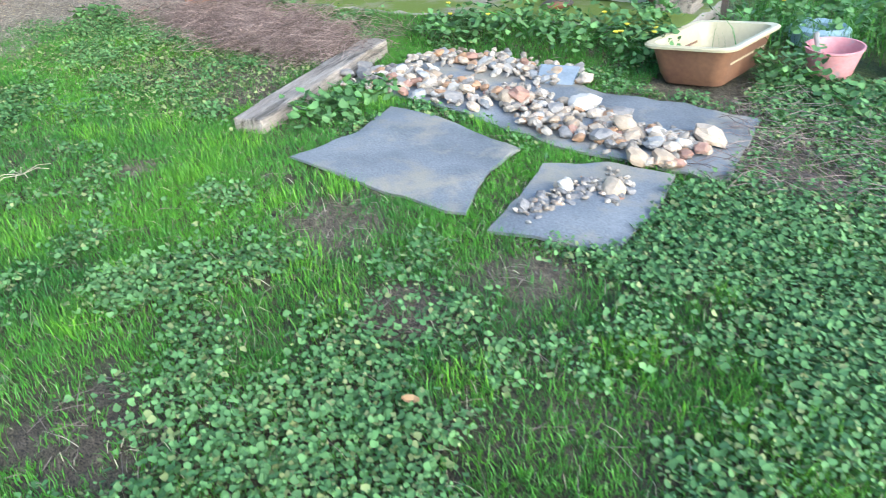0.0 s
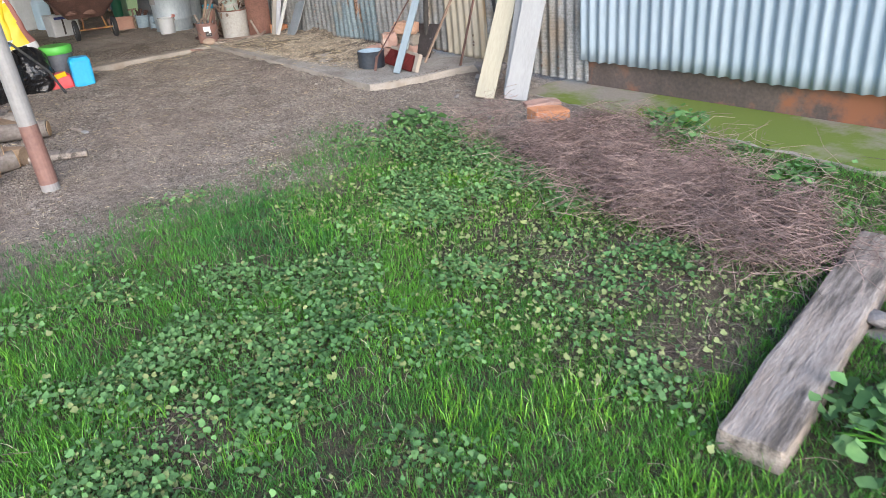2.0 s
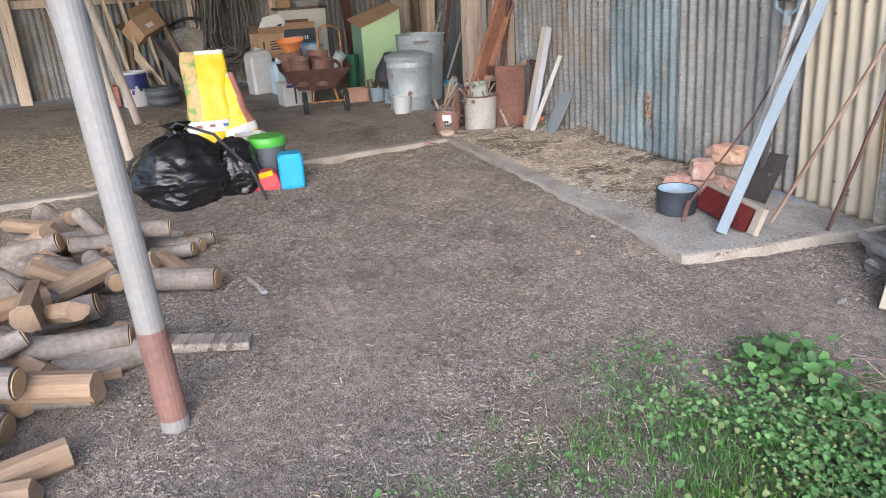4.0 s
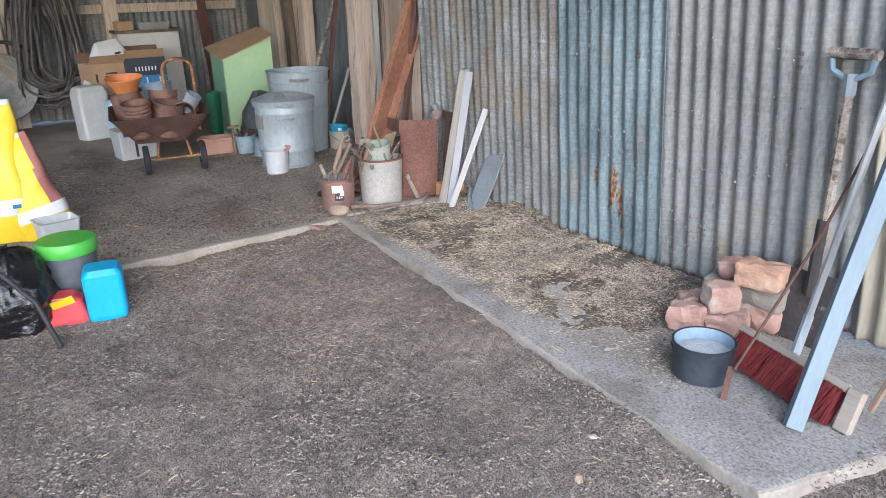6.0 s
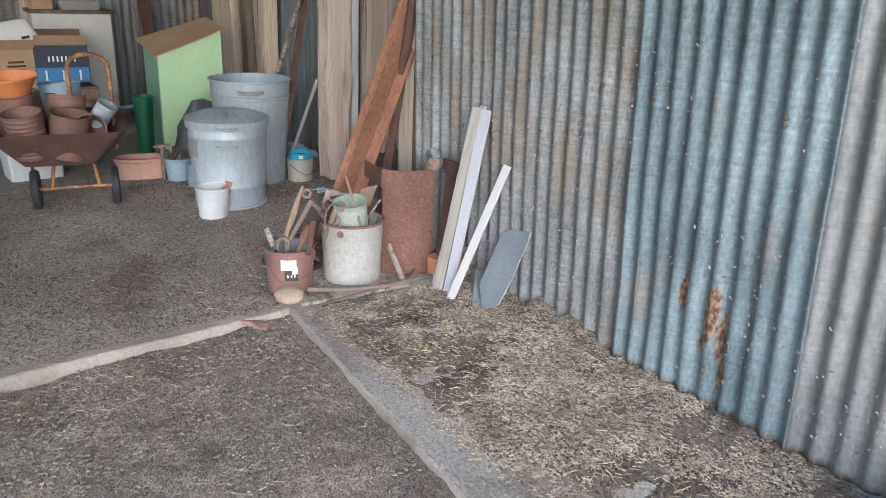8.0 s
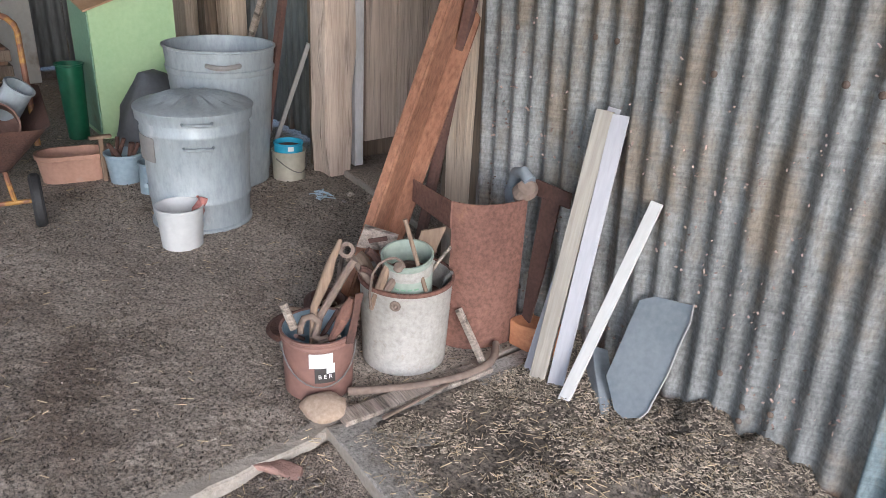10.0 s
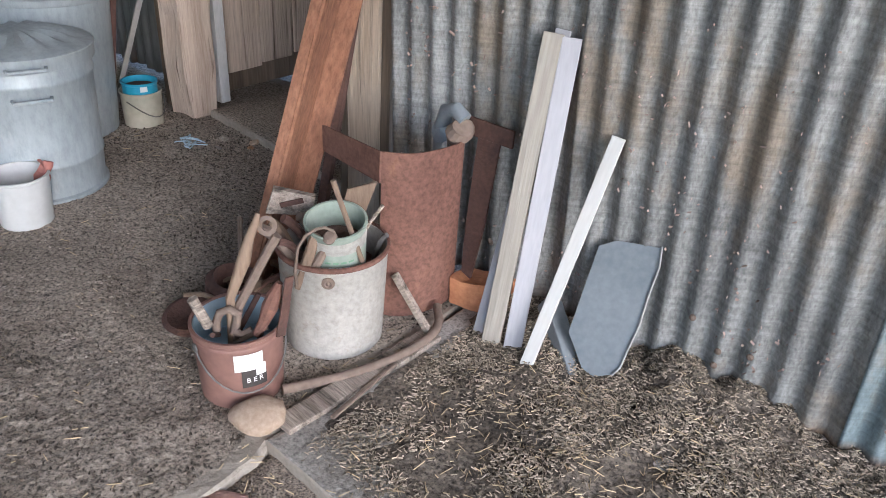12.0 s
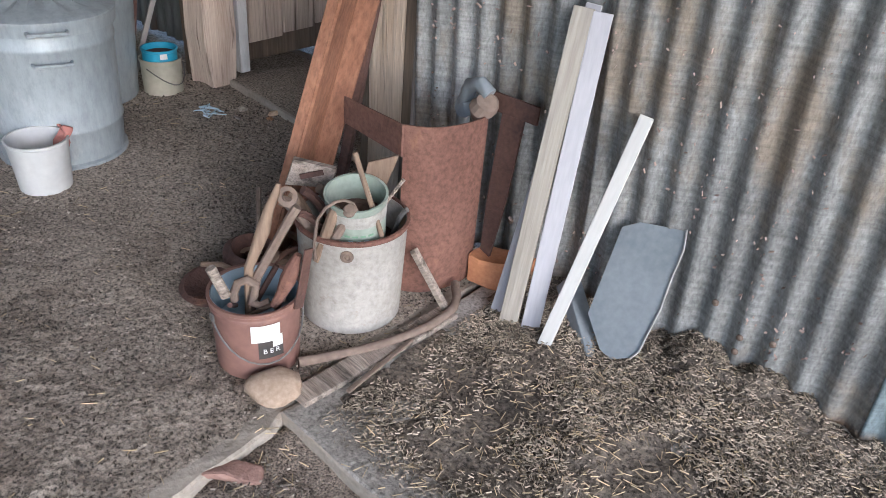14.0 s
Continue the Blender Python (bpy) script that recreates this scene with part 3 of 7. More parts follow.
M_YELLOWLEAF = surface("yellowing_leaf", (0.135, 0.185, 0.055), (0.275, 0.305, 0.12), 0.6, scale=4, grain=40, bump=0.0, island=True, rand=0.3)
M_TWIG = surface("dead_brown_stems", (0.19, 0.135, 0.115), (0.36, 0.27, 0.235), 0.9, scale=6, grain=40, bump=0.0, island=True, rand=0.4)
M_BRUSH = surface("mauve_brown_brush", (0.17, 0.115, 0.1), (0.43, 0.31, 0.265), 0.9, scale=5, grain=40, bump=0.0, island=True, rand=0.6)
M_BARKBITS = surface("bark_and_straw_bits", (0.17, 0.14, 0.105), (0.52, 0.44, 0.34), 0.9, scale=8, grain=40, bump=0.0, island=True, rand=0.7)
M_GOLDSTRAW = surface("golden_straw", (0.36, 0.28, 0.165), (0.62, 0.5, 0.32), 0.8, scale=6, grain=40, bump=0.0, island=True, rand=0.45)
M_STRAW = surface("straw", (0.3, 0.25, 0.17), (0.54, 0.47, 0.34), 0.8, scale=6, grain=40, bump=0.0, island=True, rand=0.45)
M_CHIP = surface("wood_and_stone_chips", (0.13, 0.108, 0.09), (0.4, 0.35, 0.295), 0.9, scale=8, grain=40, bump=0.0, island=True, rand=0.65)
M_FLOWER = surface("yellow_flower", (0.7, 0.55, 0.03), (0.8, 0.68, 0.08), 0.6)
M_WHITEPAINT = surface("white_gloss_paint", (0.22, 0.212, 0.205), (0.31, 0.3, 0.29), 0.5, scale=5, grain=50, bump=0.05, c3=(0.5, 0.47, 0.44), stain=0.34)
M_BROWNPAINT = surface("red_brown_paint", (0.17, 0.09, 0.075), (0.27, 0.15, 0.12), 0.6, scale=5, grain=50, bump=0.1, c3=(0.45, 0.42, 0.4), stain=0.33)
rng = random.Random(11)

beam = thing("wooden_beam", "heavy weathered grey timber beam lying in the grass", "beam", pose(-2.535, 2.26, 0.125, 2.0, 0, 7.9))
part("timber", box(0.165, 1.3, 0.115, 0.014, centre=(0, 0.65, 0), rough=0.009, cuts=10, freq=12.0), M_BEAM, beam)


def rock_mesh(seed, sub=2, rough=0.25):
    bm = bmesh.new()
    bmesh.ops.create_icosphere(bm, subdivisions=sub, radius=1.0)
    for v in bm.verts:
        v.co *= 1 + rough * noise.noise(v.co * 1.3 + Vector((seed * 7.1, 0, 0))) + 0.3 * rough * noise.noise(v.co * 3.5 + Vector((0, seed * 3.0, 0)))
        v.co.x *= 1.0 + 0.35 * ((seed * 0.37) % 1)
        v.co.z *= 0.62
    return bm


def sheet_from(outline, z0, thick, swell, step=0.07):
    """A limp sheet over the plan outline: fine grid clipped to it, wavy, with thickness."""
    xs, ys = [p[0] for p in outline], [p[1] for p in outline]
    bm = bmesh.new()
    n = len(outline)
    top = [bm.verts.new((x, y, 0)) for x, y in outline]
    bm.faces.new(top)
    for lo, hi, axis in ((min(xs), max(xs), 0), (min(ys), max(ys), 1)):
        for k in range(1, int((hi - lo) / step)):
            co = [0, 0, 0]
            no = [0, 0, 0]
            co[axis], no[axis] = lo + k * step, 1
            bmesh.ops.bisect_plane(bm, geom=bm.verts[:] + bm.edges[:] + bm.faces[:], plane_co=co, plane_no=no)
    for v in bm.verts:
        x, y = v.co.x, v.co.y
        v.co.z = ground_z(x, y) + z0 + swell * (0.5 + wob(x, y, 2.0, 1.5)) + 0.3 * swell * wob(x, y, 6.0, 3.5)
        if v.is_boundary:
            v.co.z -= 0.006
            v.co.x += 0.012 * wob(x, y, 8.0, 5.0)
            v.co.y += 0.012 * wob(x, y, 8.0, 9.0)
    bmesh.ops.recalc_face_normals(bm, faces=bm.faces)
    g = bmesh.ops.extrude_face_region(bm, geom=bm.faces[:])
    for v in [e for e in g["geom"] if isinstance(e, bmesh.types.BMVert)]:
        v.co.z -= thick
    bmesh.ops.recalc_face_normals(bm, faces=bm.faces)
    return bm


MATS = [
    ("square grey rubber-backed mat with a tan corner lying on the grass", [(-2.14, 2.1), (-2.03, 2.45), (-2.08, 2.78), (-1.7, 2.72), (-1.29, 2.6), (-1.3, 2.3), (-1.22, 2.0), (-1.65, 2.03)], 0.025),
    ("grey mat with a small heap of gravel on it", [(-1.09, 1.94), (-1.14, 2.5), (-0.9, 2.62), (-0.64, 2.63), (-0.62, 2.3), (-0.65, 1.98)], 0.02),
    ("long grey mat strip under heaps of pale stones", [(-2.56, 2.98), (-2.5, 3.3), (-2.3, 3.62), (-1.7, 3.68), (-1.3, 3.45), (-0.47, 3.4), (-0.45, 2.66), (-0.62, 2.68), (-1.15, 2.7), (-1.7, 2.86), (-2.1, 2.92)], 0.012),
]
for label, outline, lift in MATS:
    mat_thing = thing("ground_mat", label, "mat", group="mats in the garden")
    part("sheet", sheet_from(outline, lift, 0.012, 0.02), M_MAT, mat_thing, smooth=True)

ROCKS = []
STONE_TINTS = [((0.5, 0.46, 0.4), (0.72, 0.69, 0.63)), ((0.46, 0.36, 0.26), (0.64, 0.54, 0.42)), ((0.42, 0.24, 0.13), (0.58, 0.38, 0.24)), ((0.2, 0.2, 0.21), (0.38, 0.37, 0.36)),
               ((0.6, 0.57, 0.53), (0.78, 0.76, 0.72)), ((0.36, 0.2, 0.15), (0.52, 0.34, 0.27)), ((0.5, 0.4, 0.3), (0.7, 0.62, 0.52)), ((0.28, 0.3, 0.32), (0.46, 0.47, 0.47))]
STONE_TINTS = [tuple((0.78 * r, 0.72 * g, 0.68 * b) for r, g, b in pair) for pair in STONE_TINTS]
for k, (ta, tb) in enumerate(STONE_TINTS):
    me = bpy.data.meshes.new("stone")
    b_ = rock_mesh(k + 1, 2, 0.4)
    b_.to_mesh(me)
    b_.free()
    me.materials.append(surface("garden_stone", ta, tb, 0.8, scale=1.6, grain=9, bump=0.4, c3=(0.42, 0.22, 0.1) if k in (0, 1, 6) else None, stain=0.4, stain_scale=1.2, rand=0.18))
    ROCKS.append(me)


def stone(x, y, z, r, me, label="pale rounded garden stone on a grey mat", group="stones on the mat"):
    ob = new("stone", me)
    ob.matrix_basis = pose(x, y, z + 0.35 * r, rng.uniform(-25, 25), rng.uniform(-25, 25), rng.uniform(0, 360)) @ Matrix.Scale(r, 4)
    return tagged(ob, label, "stone", group)


def heap(n, path, width, rmin, rmax, grey=0.1, lift=0.03, **kw):
    """Stones strewn along a line of the plan, a second layer on its middle."""
    for k in range(n):
        s = rng.uniform(0, len(path) - 1.001)
        i = int(s)
        f = s - i
        off = rng.gauss(0, 0.45) * width
        off = max(-width, min(width, off))
        x = path[i][0] * (1 - f) + path[i + 1][0] * f + rng.uniform(-0.05, 0.05)
        y = path[i][1] * (1 - f) + path[i + 1][1] * f + off
        r = rng.uniform(rmin, rmax) * (1.0 if rng.random() < 0.85 else 1.45)
        z = ground_z(x, y) + lift + (r * 0.7 if abs(off) < 0.35 * width and k > n * 0.55 else 0)
        stone(x, y, z, r, ROCKS[3 if rng.random() < grey else rng.choice((0, 1, 1, 2, 2, 4, 5, 6, 6, 7))], **kw)


heap(62, [(-2.42, 3.45), (-2.05, 3.6), (-1.7, 3.55), (-1.5, 3.5)], 0.16, 0.02, 0.034)
heap(88, [(-2.4, 3.06), (-2.1, 3.12), (-1.75, 3.06), (-1.4, 3.14)], 0.2, 0.02, 0.035)
heap(92, [(-1.42, 2.98), (-1.1, 2.93), (-0.85, 2.86), (-0.62, 2.88)], 0.2, 0.02, 0.035)
heap(46, [(-1.02, 2.12), (-0.95, 2.3), (-0.85, 2.42), (-0.78, 2.4)], 0.11, 0.011, 0.022, 0.75, label="small grey garden stone on a mat", group="gravel heap stones")
heap(14, [(-2.5, 3.05), (-2.42, 3.12), (-2.36, 3.02)], 0.07, 0.02, 0.032, 0.95, label="dark flat slate chip on a mat", group="slate chips")
# small stones that fill the heaps, too many to pick apart
fv, ff = [], []
for n_, line_, width_, lo_, hi_ in ((150, [(-2.42, 3.45), (-2.05, 3.6), (-1.7, 3.55), (-1.5, 3.5)], 0.17, 0.011, 0.022), (200, [(-2.4, 3.06), (-2.1, 3.12), (-1.75, 3.06), (-1.4, 3.14)], 0.2, 0.011, 0.022),
                                    (200, [(-1.42, 2.98), (-1.1, 2.93), (-0.85, 2.86), (-0.62, 2.88)], 0.2, 0.011, 0.022), (130, [(-1.02, 2.12), (-0.95, 2.3), (-0.85, 2.42), (-0.78, 2.4)], 0.13, 0.006, 0.013)):
    for k in range(n_):
        s_ = rng.uniform(0, len(line_) - 1.001)
        i_, f_ = int(s_), s_ % 1
        x_ = line_[i_][0] * (1 - f_) + line_[i_ + 1][0] * f_ + rng.uniform(-0.05, 0.05)
        y_ = line_[i_][1] * (1 - f_) + line_[i_ + 1][1] * f_ + max(-width_, min(width_, rng.gauss(0, 0.5) * width_))
        r_ = rng.uniform(lo_, hi_)
        m_ = pose(x_, y_, ground_z(x_, y_) + 0.03 + rng.uniform(0.0, 0.015) + 0.4 * r_, rng.uniform(-40, 40), rng.uniform(-40, 40), rng.uniform(0, 360)) @ Matrix.Scale(r_, 4)
        me_ = ROCKS[k % 8]
        o_ = len(fv)
        fv += [tuple(m_ @ v.co) for v in me_.vertices]
        ff += [tuple(o_ + q for q in f.vertices) for f in me_.polygons]
M_SMALLSTONE = surface("small_stones", (0.22, 0.17, 0.13), (0.5, 0.44, 0.37), 0.8, scale=14, grain=60, bump=0.3, c3=(0.34, 0.19, 0.11), stain=0.45, stain_scale=14, island=True, rand=0.35)
tagged(part("small_stones", (fv, [], ff), M_SMALLSTONE), "small mixed stones filling the heaps on the mats", "stones", kind="stuff")
stone(-0.8, 2.38, ground_z(-0.8, 2.38) + 0.03, 0.05, ROCKS[1], "large tan stone on the gravel heap")
stone(-1.22, 3.13, ground_z(-1.2, 3.1) + 0.04, 0.065, ROCKS[4], "large cream stone on the mat")
stone(-0.6, 2.98, ground_z(-0.6, 3.0) + 0.04, 0.06, ROCKS[6], "large white and tan stone on the mat")
stone(-1.36, 3.5, ground_z(-1.4, 3.5) + 0.03, 0.05, ROCKS[6], "large cream stone beside the slate slab")
p = thing("slate_slab", "flat blue-grey slate slab among the stones", "stone", pose(-1.5, 3.47, ground_z(-1.5, 3.5) + 0.03, 38, 4, 12))
part("slab", box(0.2, 0.15, 0.03, 0.008, rough=0.015), M_SLATE, p)

# bath
M_ENAMEL = surface("cream_enamel", (0.5, 0.42, 0.26), (0.6, 0.52, 0.34), 0.4, scale=4, grain=50, bump=0.05, c3=(0.5, 0.42, 0.28), stain=0.36)
M_BATHOUT = surface("brown_bath_outside", (0.14, 0.065, 0.04), (0.24, 0.12, 0.065), 0.6, scale=4, grain=50, bump=0.15, c3=(0.16, 0.08, 0.05), stain=0.42)
M_WATER = surface("murky_water", (0.36, 0.31, 0.2), (0.46, 0.4, 0.27), 0.65, scale=2, grain=20, bump=0.0)


def rounded(w, d, z, r, n=6):
    pts = []
    for cx, cy, a0 in ((w - r, d - r, 0), (-w + r, d - r, 90), (-w + r, -d + r, 180), (w - r, -d + r, 270)):
        pts += [(cx + r * math.cos(radians(a0 + 90 * k / n)), cy + r * math.sin(radians(a0 + 90 * k / n)), z) for k in range(n + 1)]
    return pts


def loft(loops, cap=(True, True)):
    bm = bmesh.new()
    rings = [[bm.verts.new(p) for p in loop] for loop in loops]
    n = len(rings[0])
    for a, b in zip(rings, rings[1:]):
        for k in range(n):
            bm.faces.new((a[k], a[(k + 1) % n], b[(k + 1) % n], b[k]))
    if cap[0]:
        bm.faces.new(rings[0][::-1])
    if cap[1]:
        bm.faces.new(rings[-1])
    bmesh.ops.recalc_face_normals(bm, faces=bm.faces)
    return bm


bath = thing("bath_tub", "small old bath tub, cream enamel inside and brown outside", "tub", pose(-0.83, 3.96, 0.13, -3, -3, -8))
part("outer_shell", loft([rounded(0.15, 0.28, 0, 0.06), rounded(0.17, 0.31, 0.05, 0.07), rounded(0.205, 0.345, 0.195, 0.075)], (True, False)), M_BATHOUT, bath, "brown outer shell", smooth=True)
part("basin", loft([rounded(0.235, 0.375, 0.188, 0.085), rounded(0.238, 0.378, 0.2, 0.085), rounded(0.228, 0.368, 0.208, 0.08), rounded(0.2, 0.335, 0.203, 0.075), rounded(0.185, 0.32, 0.11, 0.072), rounded(0.165, 0.3, 0.05, 0.07), rounded(0.14, 0.27, 0.03, 0.06)], (False, True)), M_ENAMEL, bath, "cream enamel basin with a rolled rim", smooth=True)
part("water", loft([rounded(0.172, 0.307, 0.07, 0.07), rounded(0.172, 0.307, 0.074, 0.07)]), M_WATER, bath, "still brown water")
M_PINK = surface("faded_pink_plastic", (0.6, 0.22, 0.24), (0.72, 0.36, 0.36), 0.5, scale=4, grain=50, bump=0.05, c3=(0.35, 0.42, 0.4), stain=0.4, stain_scale=5)
M_SKYPLASTIC = surface("faded_blue_plastic", (0.3, 0.42, 0.5), (0.42, 0.55, 0.62), 0.5, scale=4, grain=50, bump=0.05, c3=(0.3, 0.33, 0.3), stain=0.4)


def pail(r0, r1, h, wall=0.003, lip=0.006):
    return lathe([(0, 0), (r0 - 0.004, 0), (r0, 0.004), (r0 + 0.5 * (r1 - r0), h * 0.5), (r1, h - 0.012), (r1 + lip, h - 0.008), (r1 + lip, h), (r1 - wall, h), (r0 - wall, 0.008), (0, 0.008)], 36)


p = thing("flower_pot", "faded pink plastic pot in the weeds", "pot", pose(-0.28, 4.12, 0.13, 3, 0, 0))
part("body", pail(0.1, 0.135, 0.15), M_PINK, p, smooth=True)
part("tap_rod", tube([(-0.05, 0.02, 0.02), (-0.1, 0.03, 0.2)], 0.014), M_WHITEPAINT, p, "short pale rod")
p = thing("plastic_ring_tub", "faded blue plastic ring tub in the weeds", "tub", pose(-0.42, 4.75, 0.12, 0, 4, 0))
part("ring", lathe([(0.1, 0.02), (0.15, 0.0), (0.17, 0.04), (0.165, 0.09), (0.14, 0.11), (0.11, 0.09), (0.1, 0.02)], 32), M_SKYPLASTIC, p, smooth=True)
p = thing("plastic_tub", "faded blue plastic tub among weeds", "tub", pose(0.12, 4.3, 0.12))
part("body", pail(0.13, 0.15, 0.2), M_SKYPLASTIC, p, smooth=True)
p = thing("steel_picket", "thin dark steel fence picket by the bath", "post", pose(-0.95, 4.68, 0.12, 0, 1, 0))
part("shaft", box(0.04, 0.03, 1.9, 0.004), M_PLINTH, p)
# the pale cream colour stands in for sun coming through under the iron
p = thing("sunlit_board", "board coloured pale as if sunlit behind the iron's foot", "board", pose(-1.62, 4.72, 0.305, -12, 6, 2))
part("board", box(0.36, 0.025, 0.15, 0.004, rough=0.006), M_CREAMWOOD, p)
p = thing("rubber_scrap", "crumpled black rubber scrap on the concrete", "rubber scrap", pose(-1.95, 4.5, 0.3))
part("scrap", lathe([(0, 0.0), (0.09, 0.0), (0.11, 0.02), (0.07, 0.05), (0, 0.06)], 18, wobble=0.03), M_PLINTH, p, smooth=True)

# bricks and planks at the wall


def brick_bm(l=0.23, w=0.11, h=0.076, rough=0.006, bev=0.007):
    return box(l, w, h, bev, rough=rough * 1.6, cuts=4, freq=14.0)


p = thing("brick", "orange clay brick lying on the damp ground", "brick", pose(-4.69, 3.98, ground_z(-4.7, 3.98) + 0.0, 4, 6, 72))
part("brick_body", brick_bm(), M_BRICK, p)
p = thing("brick", "flat broken brick by the planks", "brick", pose(-4.93, 4.2, ground_z(-4.93, 4.2) - 0.05, 0, 0, 60))
part("brick_body", brick_bm(0.22, 0.11, 0.07, 0.01), M_BRICKPINK, p)


def leaner(name, label, category, a, b, w, d, mt, roll=0.0, group="", bev=0.003, rough=0.0):
    """A board or bar from its foot a to its head b."""
    t = thing(name, label, category, between(a, b, roll), group)
    part("board", box(w, d, length(a, b), bev, rough=rough), mt, t)
    return t


leaner("plank", "cream painted plank leaning on the iron wall", "plank", (-5.34, 4.1, 0.3), (-5.6, 4.66, 0.985), 0.125, 0.02, M_CREAMWOOD, 12, "leaning planks")
leaner("plank", "weathered white plank leaning on the iron wall", "plank", (-5.25, 4.26, 0.3), (-5.49, 4.69, 1.0), 0.11, 0.02, M_WHITEWOOD, 12, "leaning planks")
leaner("plank", "broad chalky white plank leaning on the iron wall", "plank", (-5.13, 4.17, 0.3), (-5.33, 4.66, 1.09), 0.15, 0.022, M_WHITEWOOD, 10, "leaning planks")
for k, (x, y, r) in enumerate(((-5.7, 4.5, 0.09), (-5.62, 4.36, 0.06), (-5.76, 4.62, 0.08), (-5.5, 4.0, 0.02), (-5.6, 4.1, 0.018), (-5.45, 4.25, 0.02), (-4.5, 3.6, 0.045), (-5.05, 3.85, 0.02))):
    stone(x, y, ground_z(x, y), r, ROCKS[3], "rough grey rubble stone at the wall", "rubble")

# roof post
post = thing("roof_post", "white steel pipe post with a red-brown foot", "post", pose(-5.88, 1.575, 0.27, 2.2, -1.5, 0))
part("foot", lathe([(0, 0), (0.044, 0), (0.044, 0.06), (0, 0.06)], 20), M_WHITEPAINT, post, "flaking white foot")
part("lower_pipe", lathe([(0, 0.06), (0.0445, 0.06), (0.0435, 0.36), (0, 0.36)], 20), M_BROWNPAINT, post, "red-brown painted lower part")
part("upper_pipe", lathe([(0, 0.36), (0.0425, 0.36), (0.0425, 2.95), (0, 2.95)], 20), M_WHITEPAINT, post, "white painted pipe")

# firewood
M_BARK = surface("grey_bark", (0.13, 0.105, 0.085), (0.31, 0.27, 0.235), 0.9, scale=8, grain=50, bump=0.8, c3=(0.14, 0.1, 0.075), stain=0.42, rand=0.2)
M_CUT = surface("sawn_wood", (0.27, 0.165, 0.085), (0.42, 0.285, 0.165), 0.8, scale=9, grain=50, bump=0.2, c3=(0.36, 0.18, 0.07), stain=0.35, rand=0.15)
M_SPLIT = surface("split_wood", (0.2, 0.13, 0.085), (0.36, 0.255, 0.165), 0.85, scale=7, grain=60, bump=0.4, c3=(0.25, 0.14, 0.07), stain=0.4, stretch=(0.3, 2, 2), rand=0.15)


def log(x, y, z, r, l, yaw, tilt=0.0, roll=0.0, split=False):
    t = thing("firewood_log", "split orange firewood piece in the heap" if split else "round grey-barked firewood log with a sawn end", "log", pose(x, y, z, roll, tilt, yaw), "firewood heap")
    s = int(x * 100) % 17
    if split:
        loops = []
        for k in range(7):
            u = (k / 6 - 0.5) * l
            ring = [(u, r * 1.15 * math.cos(radians(a)) * (1 + 0.1 * noise.noise(Vector((u * 6, a, s)))), r + r * 1.0 * math.sin(radians(a))) for a in (90, 130, 170, 215, 250, 290, 330)]
            loops.append(ring)
        part("wood", loft(loops), M_SPLIT, t)
        return t
    prof = [(r * (1 + 0.08 * noise.noise(Vector((k * 1.3, s, 0)))), (k / 8 - 0.5) * l) for k in range(9)]
    part("bark", lathe([(0, -l / 2)] + prof + [(0, l / 2)], 18, m=pose(0, 0, r, 0, 90, 0), wobble=0.006), M_BARK, t, smooth=False)
    for sgn in (-1, 1):
        part("sawn_end", lathe([(0, 0), (r * 0.9, 0), (r * 0.88, 0.004), (0, 0.005)], 18, m=pose(sgn * (l / 2 + 0.004), 0, r, 0, 90 * sgn, 0), wobble=0.002), M_CUT, t, "pale sawn end")
    return t


rl = random.Random(31)
for layer, count in ((0, 38), (1, 30), (2, 16)):
    k = 0
    while k < count:
        x, y = rl.uniform(-7.95, -5.68), rl.uniform(0.95, 1.9)
        edge = 1.24 + 0.36 * smooth(-5.7, -6.5, x) + 0.22 * smooth(-6.5, -7.1, x) - 0.35 * smooth(-7.5, -7.9, x)
        if y > edge - 0.13 * layer or math.hypot(x + 5.88, y - 1.575) < 0.2:
            continue
        k += 1
        sp_ = rl.random() < 0.36
        log(x, y, ground_z(x, y) + 0.075 * layer, rl.uniform(0.034, 0.056), rl.uniform(0.2, 0.34), rl.gauss(56, 26), rl.gauss(0, 4 + 6 * layer), rl.uniform(-40, 40) if sp_ else 0, sp_)
p = thing("firewood_slab", "pale split timber slab beside the post", "timber slab", pose(-6.33, 1.68, ground_z(-6.33, 1.68), 0, 3, 70), "firewood heap")
part("wood", box(0.42, 0.1, 0.035, 0.008, rough=0.015), M_BEAM, p)
p = thing("paint_brush", "wooden stick with a pale worn end on the dirt", "stick", pose(-6.77, 1.99, ground_z(-6.77, 1.99) + 0.005, 0, 0, 10))
part("handle", tube([(-0.13, 0, 0.006), (0.04, 0.004, 0.008)], 0.011), M_BEAM, p)
part("tip", box(0.06, 0.026, 0.016, 0.006, centre=(0.07, 0, 0)), M_WHITEWOOD, p, "pale worn tip")

# ---- shed things ----
M_RUST = surface("brown_rust", (0.12, 0.056, 0.043), (0.225, 0.115, 0.085), 0.85, 0.1, scale=5, grain=70, bump=0.35, c3=(0.29, 0.15, 0.085), stain=0.42, stain_scale=5, speck=0.18, speck_scale=70.0)
M_RUSTORANGE = surface("orange_rust", (0.19, 0.085, 0.05), (0.36, 0.18, 0.11), 0.85, 0.1, scale=5, grain=80, bump=0.4, c3=(0.42, 0.25, 0.16), stain=0.42, stain_scale=6, stretch=(1, 1, 0.4), speck=0.25, speck_scale=90.0)
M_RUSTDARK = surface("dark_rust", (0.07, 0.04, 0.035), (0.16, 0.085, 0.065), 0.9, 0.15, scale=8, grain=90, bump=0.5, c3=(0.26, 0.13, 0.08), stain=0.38)
